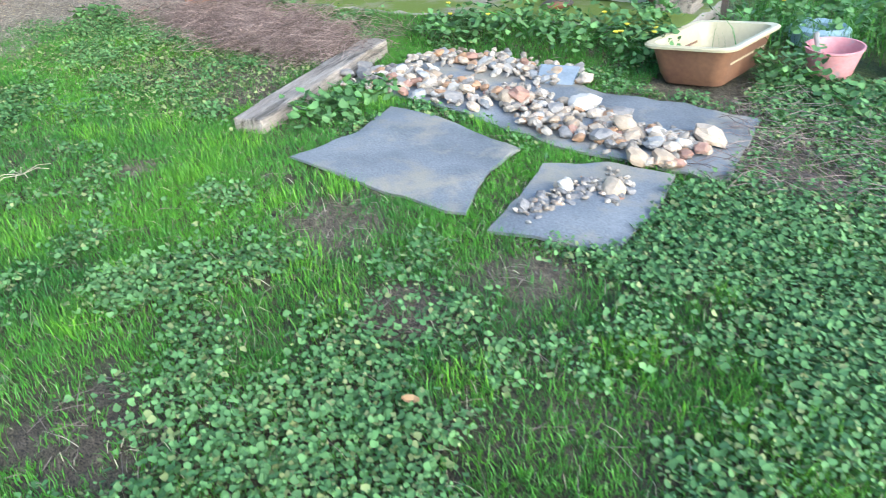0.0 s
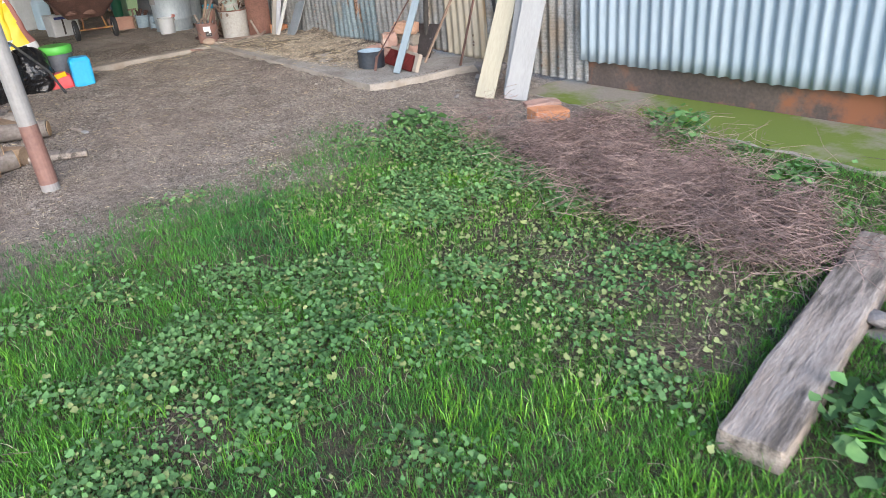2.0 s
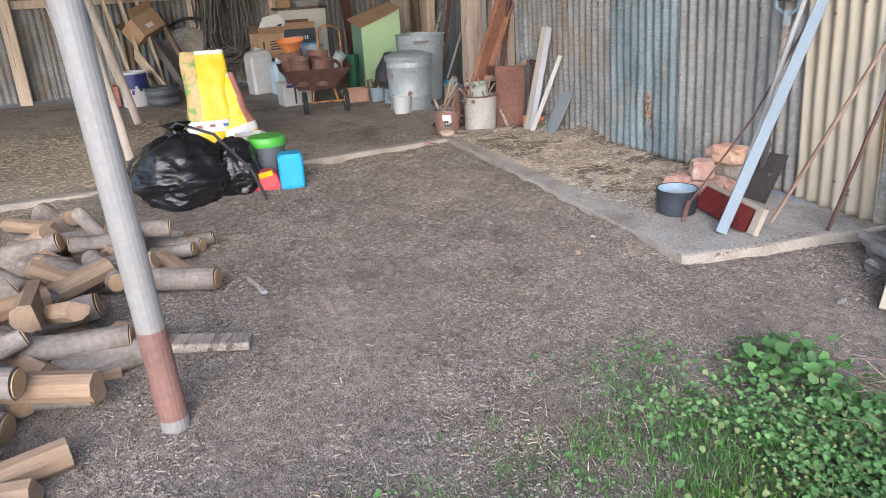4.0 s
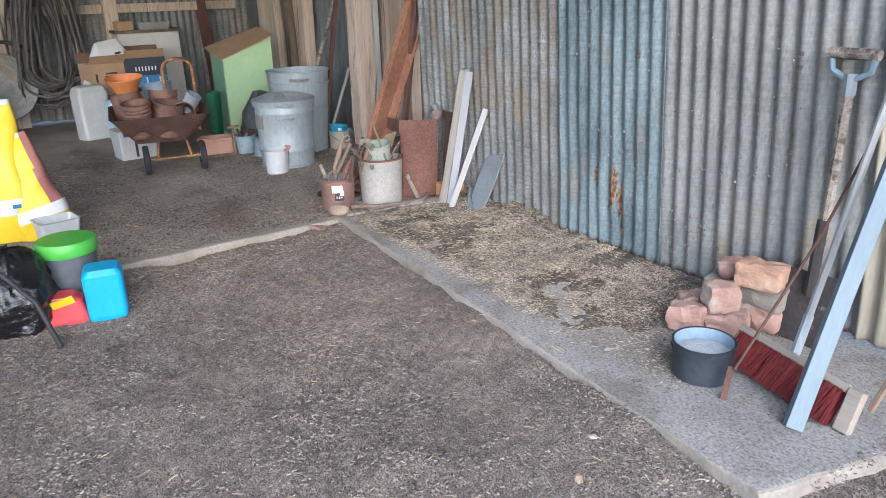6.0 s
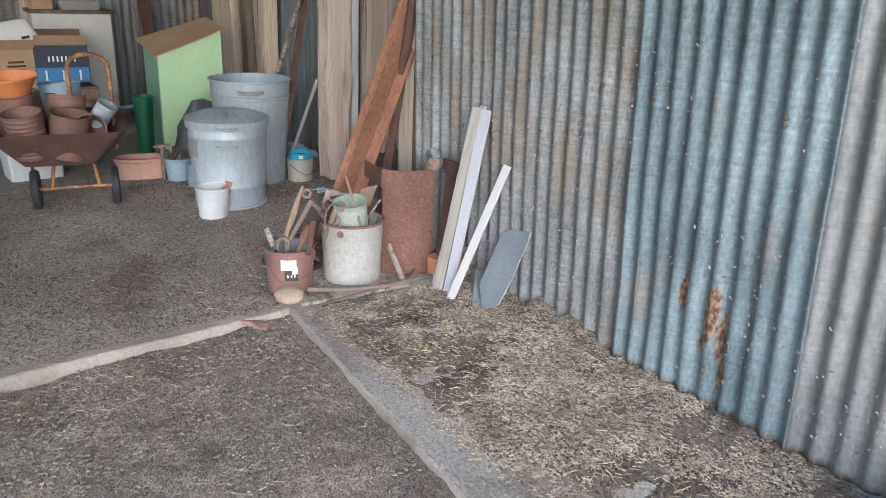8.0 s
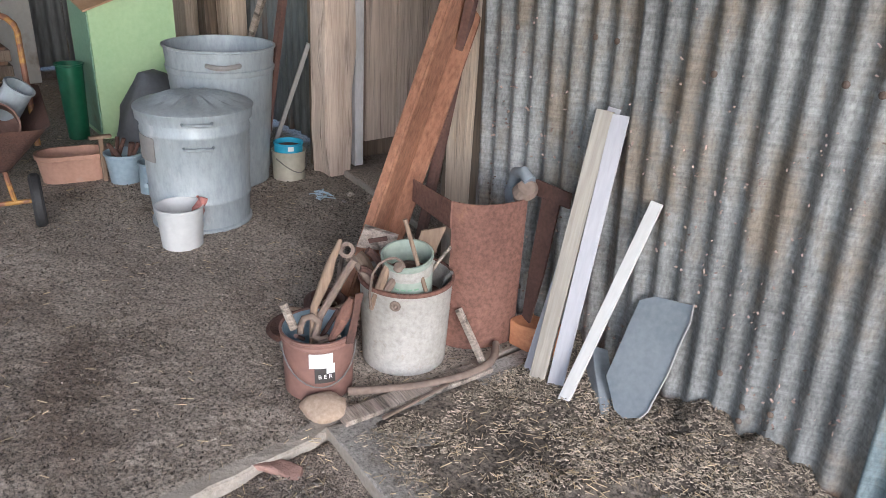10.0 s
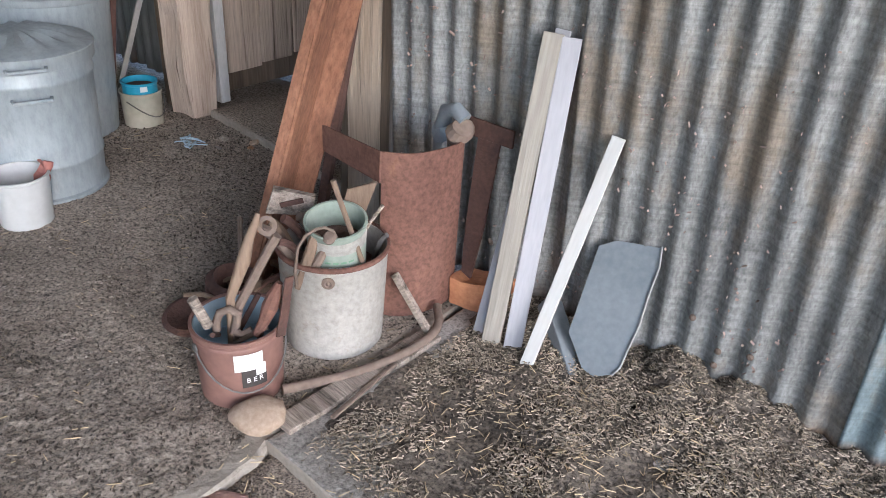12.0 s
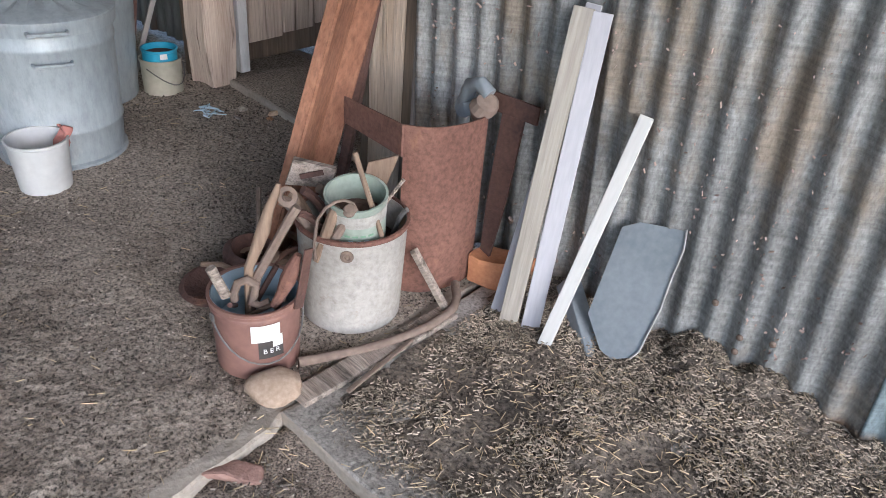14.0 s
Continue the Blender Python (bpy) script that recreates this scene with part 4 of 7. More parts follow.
M_PAILWHITE = surface("chalky_white_pail", (0.3, 0.285, 0.255), (0.46, 0.445, 0.415), 0.75, scale=4, grain=70, bump=0.2, c3=(0.25, 0.205, 0.16), stain=0.4, stain_scale=9, speck=0.15, speck_scale=60.0)
M_GALV = surface("galvanised_steel", (0.26, 0.3, 0.325), (0.39, 0.435, 0.46), 0.45, 0.12, scale=3, grain=30, bump=0.04, c3=(0.47, 0.49, 0.5), stain=0.4, stain_scale=6, stretch=(1, 1, 0.4), speck=0.12, speck_scale=50.0)
M_BLACKPLASTIC = surface("black_plastic_film", (0.008, 0.008, 0.009), (0.018, 0.018, 0.02), 0.25, scale=9, grain=45, bump=0.9, stretch=(1, 1, 3.5), coat=0.3)
M_BLACK = surface("black_rubber", (0.015, 0.015, 0.016), (0.04, 0.04, 0.042), 0.7, grain=60)
M_GREENPAINT = surface("pale_green_paint", (0.36, 0.55, 0.3), (0.46, 0.64, 0.38), 0.6, scale=3, grain=50, bump=0.08, c3=(0.34, 0.42, 0.28), stain=0.36)
M_GREENDARK = surface("dull_green_paint", (0.16, 0.3, 0.2), (0.24, 0.38, 0.27), 0.65, scale=3, grain=50, bump=0.08, c3=(0.2, 0.2, 0.14), stain=0.4)
M_GREENPLASTIC = surface("bright_green_plastic", (0.08, 0.4, 0.05), (0.12, 0.48, 0.08), 0.4, grain=40, bump=0.03)
M_YELLOW = surface("yellow_printed_sack", (0.75, 0.52, 0.01), (0.85, 0.62, 0.02), 0.45, scale=4, grain=40, bump=0.1)
M_SACKPIC = surface("printed_sack_picture", (0.5, 0.3, 0.1), (0.7, 0.5, 0.25), 0.5, scale=9, grain=30, bump=0.1, c3=(0.2, 0.35, 0.08), stain=0.5, stain_scale=12)
M_WHITEPLASTIC = surface("white_plastic", (0.44, 0.45, 0.45), (0.56, 0.57, 0.57), 0.45, grain=40, bump=0.04, c3=(0.5, 0.47, 0.42), stain=0.33)
M_BLUEPLASTIC = surface("bright_blue_plastic", (0.02, 0.33, 0.62), (0.04, 0.42, 0.74), 0.4, grain=40, bump=0.03)
M_PALEBLUE = surface("pale_blue_plastic", (0.4, 0.55, 0.65), (0.5, 0.64, 0.74), 0.45, grain=40, bump=0.03)
M_REDPLASTIC = surface("red_plastic", (0.6, 0.05, 0.06), (0.72, 0.09, 0.1), 0.4, grain=40, bump=0.03)
M_GREYPLASTIC = surface("dark_grey_plastic", (0.07, 0.08, 0.09), (0.13, 0.14, 0.16), 0.45, grain=40, bump=0.05)
M_TERRA = surface("terracotta", (0.36, 0.205, 0.15), (0.5, 0.3, 0.225), 0.85, scale=6, grain=60, bump=0.15, c3=(0.5, 0.4, 0.33), stain=0.4)
M_RUSTPOT = surface("rusty_tin", (0.13, 0.068, 0.05), (0.25, 0.14, 0.105), 0.7, 0.15, scale=6, grain=60, bump=0.25, c3=(0.36, 0.22, 0.15), stain=0.42, rand=0.2)
M_ORANGE = surface("orange_plastic", (0.62, 0.2, 0.06), (0.74, 0.28, 0.1), 0.55, grain=40, bump=0.04, c3=(0.4, 0.16, 0.08), stain=0.36)
M_CARD = surface("brown_cardboard", (0.36, 0.23, 0.13), (0.47, 0.32, 0.2), 0.85, grain=60, bump=0.08, c3=(0.3, 0.18, 0.1), stain=0.36)
M_CARDIN = surface("dark_cardboard_inside", (0.14, 0.085, 0.05), (0.2, 0.125, 0.08), 0.9, grain=60, bump=0.08)
M_CARDBLUE = surface("blue_black_printed_card", (0.012, 0.02, 0.035), (0.025, 0.035, 0.055), 0.6, grain=60, bump=0.05)
M_PRINTBLUE = surface("blue_print", (0.03, 0.14, 0.32), (0.05, 0.2, 0.42), 0.6, grain=60, bump=0.05)
M_PAPER = surface("white_print", (0.66, 0.66, 0.64), (0.76, 0.76, 0.74), 0.7, grain=60, bump=0.05)
M_INK = surface("dark_print", (0.03, 0.028, 0.027), (0.07, 0.06, 0.055), 0.8, grain=60, bump=0.02)
M_YELLOWRUST = surface("yellow_paint_over_rust", (0.34, 0.17, 0.04), (0.48, 0.27, 0.07), 0.6, 0.1, scale=12, grain=60, bump=0.2, c3=(0.2, 0.09, 0.055), stain=0.58, stain_scale=16)
M_BLUEPOT = surface("blue_grey_enamel", (0.2, 0.28, 0.34), (0.32, 0.41, 0.48), 0.45, grain=50, bump=0.06, c3=(0.12, 0.13, 0.14), stain=0.38)
M_DARKPOT = surface("dark_blue_black_enamel", (0.014, 0.018, 0.026), (0.045, 0.055, 0.07), 0.45, grain=50, bump=0.1, c3=(0.22, 0.25, 0.28), stain=0.3)
M_ASH = surface("pale_ash", (0.4, 0.42, 0.44), (0.62, 0.64, 0.66), 0.95, scale=20, grain=120, bump=0.8)
M_BLUEWOOD = surface("pale_blue_painted_bar", (0.15, 0.2, 0.235), (0.21, 0.265, 0.3), 0.6, grain=60, bump=0.08, c3=(0.36, 0.38, 0.38), stain=0.36, stretch=(2, 2, 0.4))
M_BRISTLE = surface("dark_red_bristles", (0.15, 0.02, 0.02), (0.28, 0.05, 0.045), 0.7, grain=60, island=True, rand=0.4)
M_OLDSTEEL = surface("old_tool_steel", (0.11, 0.105, 0.1), (0.24, 0.23, 0.22), 0.6, 0.35, scale=7, grain=70, bump=0.2, c3=(0.2, 0.12, 0.08), stain=0.42)
M_SPADE = surface("scaled_spade_steel", (0.028, 0.024, 0.024), (0.075, 0.064, 0.062), 0.8, 0.05, scale=7, grain=70, bump=0.25, c3=(0.3, 0.3, 0.3), stain=0.38, stain_scale=6)
M_SHEETGREY = surface("blue_grey_sheet_offcut", (0.2, 0.23, 0.255), (0.31, 0.34, 0.365), 0.55, 0.15, scale=5, grain=60, bump=0.06, c3=(0.3, 0.3, 0.29), stain=0.36)
M_BEIGEBOARD = surface("pale_beige_board", (0.52, 0.42, 0.3), (0.64, 0.54, 0.4), 0.75, grain=60, bump=0.15, c3=(0.45, 0.33, 0.22), stain=0.36, stretch=(2, 2, 0.3))
M_GREYSTOCK = surface("bare_weathered_stock", (0.3, 0.25, 0.2), (0.42, 0.37, 0.31), 0.8, grain=60, bump=0.2, c3=(0.24, 0.18, 0.13), stain=0.4, stretch=(0.4, 2, 2))
M_HOSE = surface("grey_black_hose", (0.06, 0.055, 0.05), (0.15, 0.14, 0.13), 0.6, grain=40, bump=0.05, rand=0.45)
M_MINT = surface("faded_mint_label", (0.22, 0.27, 0.225), (0.37, 0.43, 0.37), 0.6, grain=50, bump=0.05, c3=(0.3, 0.26, 0.2), stain=0.38)
M_TINBEIGE = surface("beige_tin", (0.4, 0.38, 0.3), (0.52, 0.5, 0.42), 0.5, 0.2, grain=50, bump=0.08, c3=(0.3, 0.25, 0.18), stain=0.38)
M_TINBLUE = surface("blue_tin", (0.02, 0.28, 0.45), (0.05, 0.36, 0.55), 0.45, grain=50, bump=0.05)
M_NAVY = surface("dark_blue_tin", (0.02, 0.03, 0.13), (0.04, 0.05, 0.2), 0.45, grain=50, bump=0.05)
M_RAG = surface("faded_red_rag", (0.32, 0.12, 0.1), (0.45, 0.2, 0.17), 0.9, grain=80, bump=0.4)
M_PALESTONE = surface("pinkish_cobble", (0.3, 0.215, 0.155), (0.47, 0.365, 0.28), 0.85, scale=5, grain=60, bump=0.3)
M_TOOLWOOD = surface("old_tool_handle", (0.15, 0.1, 0.07), (0.29, 0.21, 0.15), 0.8, scale=8, grain=60, bump=0.3, stretch=(2, 2, 0.4), rand=0.2)
M_PIPE = surface("brown_rusty_pipe", (0.13, 0.095, 0.075), (0.24, 0.18, 0.145), 0.85, scale=12, grain=70, bump=0.4)
M_LITTERBASE = surface("compost_crust", (0.055, 0.046, 0.037), (0.24, 0.2, 0.16), 0.95, scale=9, grain=70, bump=1.0, speck=0.8, speck_scale=90.0)

# trodden dirt over the floor's corner: low lumps and hollows


def floor_dirt(x, y):
    return 0.0025 + 0.006 * wob(x, y, 4.0, 33.0) + 0.0045 * wob(x, y, 17.0, 12.0) + 0.0035 * wob(x, y, 48.0, 7.0)


def build_floor_dirt():
    xs, ys = np.arange(-11.3, -9.02, 0.0125), np.arange(2.5, 5.0, 0.0125)
    ny = len(ys)
    verts = [(x, y, SLAB + max(-0.003, floor_dirt(x, y) - 0.008 * smooth(-9.12, -9.03, x) - 0.006 * smooth(2.7, 2.5, y) - 0.006 * smooth(-11.1, -11.3, x))) for x in xs for y in ys]
    faces = [(i * ny + j, (i + 1) * ny + j, (i + 1) * ny + j + 1, i * ny + j + 1) for i in range(len(xs) - 1) for j in range(ny - 1)]
    faces = [f for f in faces if max(verts[k][2] for k in f) > SLAB]
    return tagged(part("floor_dirt", (verts, [], faces), M_FLOOR, smooth=True), "trodden lumpy dirt crust over the shed floor", "dirt", kind="stuff")


build_floor_dirt()

# litter crust on the strip: a low uneven bed under the straw


def crust(x, y):
    """Height of the trodden litter over the strip."""
    h = 0.004 + 0.012 * smooth(4.45, 4.7, y) + 0.05 * smooth(4.5, 4.72, y) * smooth(-7.7, -8.2, x) + 0.024 * math.exp(-((x + 8.25) / 0.6) ** 4 - ((y - 4.36) / 0.34) ** 4) + 0.014 * math.exp(-((x + 7.25) / 0.42) ** 4 - ((y - 4.25) / 0.2) ** 4)
    return h * (0.7 + 0.9 * wob(x, y, 5.0, 2.0)) + 0.006 * wob(x, y, 3.0, 11.0) + 0.003 * wob(x, y, 13.0, 5.0) - 0.003 - 0.02 * smooth(-6.95, -6.7, x) - 0.012 * smooth(3.98, 3.9, y)


def build_crust():
    xs, ys = np.arange(-8.9, -6.6, 0.018), np.arange(3.88, 4.8, 0.018)
    verts, faces, idx = [], [], {}
    for i_, x in enumerate(xs):
        for j_, y in enumerate(ys):
            idx[i_, j_] = len(verts)
            verts.append((x, y, SLAB + 0.0045 + max(-0.003, crust(x, y))))
    for i_ in range(len(xs) - 1):
        for j_ in range(len(ys) - 1):
            q = (idx[i_, j_], idx[i_ + 1, j_], idx[i_ + 1, j_ + 1], idx[i_, j_ + 1])
            if max(verts[k][2] for k in q) > SLAB + 0.0045:
                faces.append(q)
    return tagged(part("litter_crust", (verts, [], faces), M_LITTERBASE, smooth=True), "dark crust of trodden straw and dung on the concrete strip", "litter", kind="stuff")


build_crust()

def bent(plan, z0, z1, th=0.004):
    front = [Vector((x, y, 0)) for x, y in plan]
    nrm = []
    for i in range(len(front)):
        d = (front[min(i + 1, len(front) - 1)] - front[max(i - 1, 0)]).normalized()
        nrm.append(Vector((-d.y, d.x, 0)) * th)
    loop = front + [f + n for f, n in zip(front[::-1], nrm[::-1])]
    return loft([[(v.x, v.y, z) for v in loop] for z in (z0, z1)])


# white pail with tools
S6 = SLAB + 0.006
p = thing("paint_pail", "big chalky white pail full of old tools", "pail", pose(-9.14, 4.26, SLAB))
part("body", pail(0.128, 0.138, 0.275, 0.003, 0.003), M_PAILWHITE, p, smooth=True)
part("rusty_rim", lathe([(0.137, 0.268), (0.143, 0.27), (0.1445, 0.275), (0.143, 0.281), (0.136, 0.282), (0.137, 0.268)], 40), M_RUST, p, "rusty rim")
part("handle_lug", lathe([(0, 0), (0.016, 0), (0.016, 0.003), (0.009, 0.006), (0.006, 0.004), (0, 0.009)], 16, m=pose(0.09, -0.104, 0.242, 90, 0, 41)), M_PIPE, p, "round handle lug")
inner_tin = part("inner_tin", pail(0.068, 0.073, 0.155, 0.003, 0.003), M_MINT, p, "faded mint paint tin", m=pose(0.032, -0.012, 0.22, 9, 6, 0), smooth=True)
part("dark_contents", lathe([(0, 0.095), (0.03, 0.105), (0.066, 0.09)], 22, wobble=0.014), M_RUSTDARK, inner_tin, "dark dried contents")
part("label_band", lathe([(0.0705, 0.1), (0.0718, 0.1), (0.0738, 0.135), (0.0725, 0.135)], 34), M_PAILWHITE, inner_tin, "pale label band")
for k in range(3):
    for q in range(4 - k % 2):
        a_ = radians(-62 + 15 * q + 6 * k)
        part("label_line", box(0.001, 0.013, 0.005, 0, m=pose(0.0722 * math.cos(a_), 0.0722 * math.sin(a_), 0.075 - 0.016 * k, 0, 0, math.degrees(a_))), M_GREENDARK if k != 1 else M_PALEBLUE, inner_tin)
part("tool_stick", tube([(0.12, -0.02, 0.279), (0.095, -0.045, 0.39), (0.074, -0.068, 0.493)], 0.0065), M_TOOLWOOD, p, "bare brown stick")
part("plaster_float", loft([[(0.011, 0.04, 0.411), (0.062, 0.092, 0.432), (0.038, 0.068, 0.334), (-0.008, 0.02, 0.308)], [(0.006, 0.045, 0.412), (0.057, 0.097, 0.433), (0.033, 0.073, 0.335), (-0.013, 0.025, 0.309)]]), M_TOOLWOOD, p, "worn wooden float")
part("short_board", loft([[(-0.175, -0.036, 0.376), (-0.102, 0.039, 0.351), (-0.111, 0.03, 0.298), (-0.191, -0.053, 0.305)], [(-0.188, -0.024, 0.377), (-0.115, 0.051, 0.352), (-0.124, 0.042, 0.299), (-0.204, -0.041, 0.306)]]), M_BEAM, p, "grey timber offcut")
part("offcut_slot", box(0.06, 0.004, 0.014, 0.001, m=pose(-0.138, -0.008, 0.332, 0, -14, 45)), M_RUSTDARK, p, "dark slot in the offcut")
for a, b, r, mt in (((0.045, -0.097, 0.355), (0.014, -0.129, 0.209), 0.012, M_TOOLWOOD), ((0.07, -0.072, 0.342), (0.023, -0.12, 0.214), 0.01, M_PIPE)):
    part("plier_grip", tube(arc(a, b, (0.006, -0.006, 0.004), 6), r, 8, taper=[r * (0.75 + 0.4 * math.sin(0.6 + 2.0 * k / 6)) for k in range(7)]), mt, p, "worn plier grip", smooth=True)
part("wire_loop", tube([(0.02, -0.14, 0.22), (0.024, -0.147, 0.265), (0.03, -0.141, 0.329), (0.043, -0.127, 0.362), (0.06, -0.111, 0.379), (0.074, -0.097, 0.384), (0.086, -0.083, 0.375), (0.095, -0.075, 0.349)], 0.004, 6), M_PIPE, p, "twisted rusty wire loop", smooth=True)
part("knotted_wire", lathe([(0, -0.014), (0.016, -0.008), (0.019, 0.002), (0.012, 0.012), (0, 0.014)], 12, m=pose(0.084, -0.085, 0.37, 30, 20, 0), wobble=0.02), M_PIPE, p)
part("thin_rod", tube([(0.03, 0.06, 0.27), (0.05, 0.08, 0.32), (0.072, 0.103, 0.368)], 0.005), M_BEAM, p, "thin grey rod")
for a, b, r, mt in (((-0.03, -0.1, 0.24), (-0.1, -0.14, 0.33), 0.014, M_PIPE), ((-0.06, 0.0, 0.2), (-0.09, -0.08, 0.34), 0.012, M_RUSTDARK), ((-0.08, -0.05, 0.2), (-0.15, -0.07, 0.3), 0.015, M_TOOLWOOD),
                    ((0.06, 0.08, 0.2), (0.1, 0.09, 0.3), 0.007, M_OLDSTEEL), ((-0.04, 0.09, 0.2), (0.0, 0.1, 0.33), 0.011, M_RUSTDARK), ((-0.02, -0.07, 0.23), (-0.05, -0.13, 0.31), 0.01, M_RUSTDARK), ((-0.09, 0.04, 0.2), (-0.1, -0.02, 0.32), 0.013, M_PIPE)):
    part("tool", tube(arc(a, b, (0.0, 0.0, 0.02), 5), r, 7), mt, p, "old worn hand tool")
# flat dark disc added to close the pail below the tools
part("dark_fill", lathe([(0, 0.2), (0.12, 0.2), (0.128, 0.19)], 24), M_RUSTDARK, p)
# red-brown pail
p = thing("paint_pail", "small red-brown paint pail holding rusty hooks and tools", "pail", pose(-9.15, 3.965, SLAB))
part("body", pail(0.096, 0.103, 0.195, 0.003, 0.004), M_BROWNPAINT, p, smooth=True)
part("bead", lathe([(0.101, 0.166), (0.1045, 0.169), (0.1045, 0.174), (0.102, 0.177)], 36), M_BROWNPAINT, p, smooth=True)
part("blue_lining", lathe([(0.0995, 0.19), (0.097, 0.192), (0.092, 0.11), (0, 0.11)], 30), M_BLUEPOT, p, "blue lining with dark rubbish")
for a0, a1, z0, z1, mt in ((-44, -8, 0.118, 0.163, M_PAPER), (-36, -4, 0.07, 0.12, M_INK), (-18, -5, 0.1, 0.13, M_PAPER)):
    q_ = [radians(a0 + (a1 - a0) * k / 6) for k in range(7)]
    r_ = 0.1035 if mt is M_PAPER else 0.1022
    lab = part("paper_label" if mt is M_PAPER else "label_print", bent([(r_ * math.cos(a), r_ * math.sin(a)) for a in q_], z0, z1, -0.001), mt, p, "torn white label" if mt is M_PAPER else "")
for k, ch in enumerate("BER"):
    cu = bpy.data.curves.new("label_text", "FONT")
    cu.body, cu.size, cu.extrude, cu.align_x = ch, 0.018, 0.0006, "CENTER"
    ob = new("label_text", cu)
    ob.parent = p
    ob.data.materials.append(M_PAPER)
    a = -28 + 8 * k
    ob.matrix_basis = pose(0.1045 * math.cos(radians(a)), 0.1045 * math.sin(radians(a)), 0.085, 90, 0, 90 + a)
part("wire_handle", tube([(0.106 * math.cos(radians(a)) * (1 + 0.1 * math.sin(math.pi * f)), 0.106 * math.sin(radians(a)) * (1 + 0.1 * math.sin(math.pi * f)), 0.155 - 0.09 * math.sin(math.pi * f)) for f, a in ((k / 14, -100 + 150 * k / 14) for k in range(15))], 0.0022, 6), M_OLDSTEEL, p, "thin wire handle", smooth=True)
part("handle_ear", lathe([(0, 0), (0.011, 0), (0.011, 0.004), (0, 0.006)], 12, m=pose(-0.018, -0.103, 0.157, 90, 0, -10)), M_OLDSTEEL, p, "wire handle ear")
part("tool_handle", tube([(-0.01, -0.014, 0.12), (-0.006, -0.008, 0.25), (0.015, 0.021, 0.345), (0.024, 0.034, 0.4), (0.033, 0.046, 0.434), (0.036, 0.052, 0.458)], 0.01, 9, taper=[0.009, 0.011, 0.016, 0.011, 0.009, 0.005]), M_TOOLWOOD, p, "turned wooden tool handle", smooth=True)
part("steel_bar", tube([(-0.01, -0.01, 0.12), (0.003, 0.004, 0.221), (0.047, 0.066, 0.366), (0.058, 0.082, 0.399)], 0.011, 8), M_PIPE, p, "rusty steel bar", smooth=True)
part("clamp", lathe([(0.012, -0.008), (0.021, -0.008), (0.022, 0.008), (0.012, 0.008), (0.012, -0.008)], 16, m=pose(0.047, 0.067, 0.425, 60, 20, 30)), M_PIPE, p, "rusty pipe clamp")
part("iron_hook", tube([(-0.01, -0.049, 0.18), (-0.01, -0.049, 0.2), (-0.005, -0.041, 0.225), (0.008, -0.023, 0.233), (0.018, -0.009, 0.217), (0.015, -0.013, 0.19), (0.01, -0.02, 0.172), (0.021, -0.005, 0.158), (0.034, 0.014, 0.168)], 0.01, 9), M_PIPE, p, "thick rusty iron hook", smooth=True)
part("pale_stub", tube([(-0.027, -0.09, 0.277), (-0.012, -0.068, 0.2)], 0.012, 10), M_BEAM, p, "pale broken stub")
part("flat_strap", box(0.006, 0.024, 0.16, 0.002, rough=0.004, cuts=3, m=between((0.108, 0.036, 0.175), (0.127, 0.058, 0.345), 35)), M_RUSTDARK, p, "flat rusty strap over the rim")
part("rust_lump", tube([(0.097, 0.05, 0.309), (0.09, 0.04, 0.28), (0.083, 0.031, 0.249), (0.074, 0.018, 0.21), (0.062, 0.004, 0.175)], 0.012, 9, taper=[0.008, 0.016, 0.019, 0.013, 0.01]), M_RUST, p, "flaking rusty lump", smooth=False)
for a, b, r, mt in (((0.03, 0.03, 0.12), (0.075, 0.02, 0.21), 0.006, M_OLDSTEEL), ((-0.04, 0.03, 0.12), (-0.02, 0.08, 0.21), 0.007, M_RUSTDARK), ((0.0, -0.05, 0.13), (0.07, 0.03, 0.185), 0.005, M_PIPE), ((-0.05, -0.02, 0.13), (0.01, -0.075, 0.19), 0.006, M_RUSTDARK)):
    part("tool", tube([a, b], r), mt, p, "old rusty hand tool")
t_ = thing("junk_iron", "dark rusty iron scrap behind the pails", "scrap", pose(-9.42, 4.14, SLAB))
part("ring", lathe([(0.05, 0.0), (0.07, 0.0), (0.075, 0.1), (0.055, 0.12), (0.05, 0.0)], 20, m=pose(0, 0, 0.0, 0, 12, 0)), M_RUSTDARK, t_)
part("pan", lathe([(0, 0), (0.07, 0.0), (0.085, 0.03), (0.07, 0.035), (0, 0.012)], 20, m=pose(-0.02, -0.1, 0.0, 10, 0, 0)), M_RUSTDARK, t_)
cob = tagged(part("cobble", rock_mesh(5, 3, 0.18), M_PALESTONE, m=pose(-9.01, 3.9, SLAB + 0.028, 8, 0, 40) @ Matrix.Scale(0.05, 4), smooth=True), "round pinkish cobble at the slab corner", "stone")
for k in range(16):
    a_, l_ = rng.uniform(0, 6.28), rng.uniform(0.1, 0.26)
    x_, y_ = -9.36 + rng.uniform(-0.1, 0.08), 4.2 + rng.uniform(-0.12, 0.14)
    h_ = rng.uniform(0.0, 0.1)
    t_ = thing("scrap_bar", "rusty scrap iron bar in the tool heap", "scrap", None, "tool heap")
    part("bar", tube([(x_, y_, SLAB + 0.01 + 0.3 * h_), (x_ + 0.5 * l_ * math.cos(a_), y_ + 0.5 * l_ * math.sin(a_), SLAB + 0.03 + h_), (x_ + 0.75 * l_ * math.cos(a_), y_ + 0.75 * l_ * math.sin(a_), SLAB + 0.02 + 1.3 * h_)], rng.uniform(0.006, 0.014), 7), rng.choice((M_RUSTDARK, M_PIPE, M_TOOLWOOD, M_TOOLWOOD)), t_)
p = thing("pipe_length", "bent rusty pipe lying along the slab", "pipe", None)
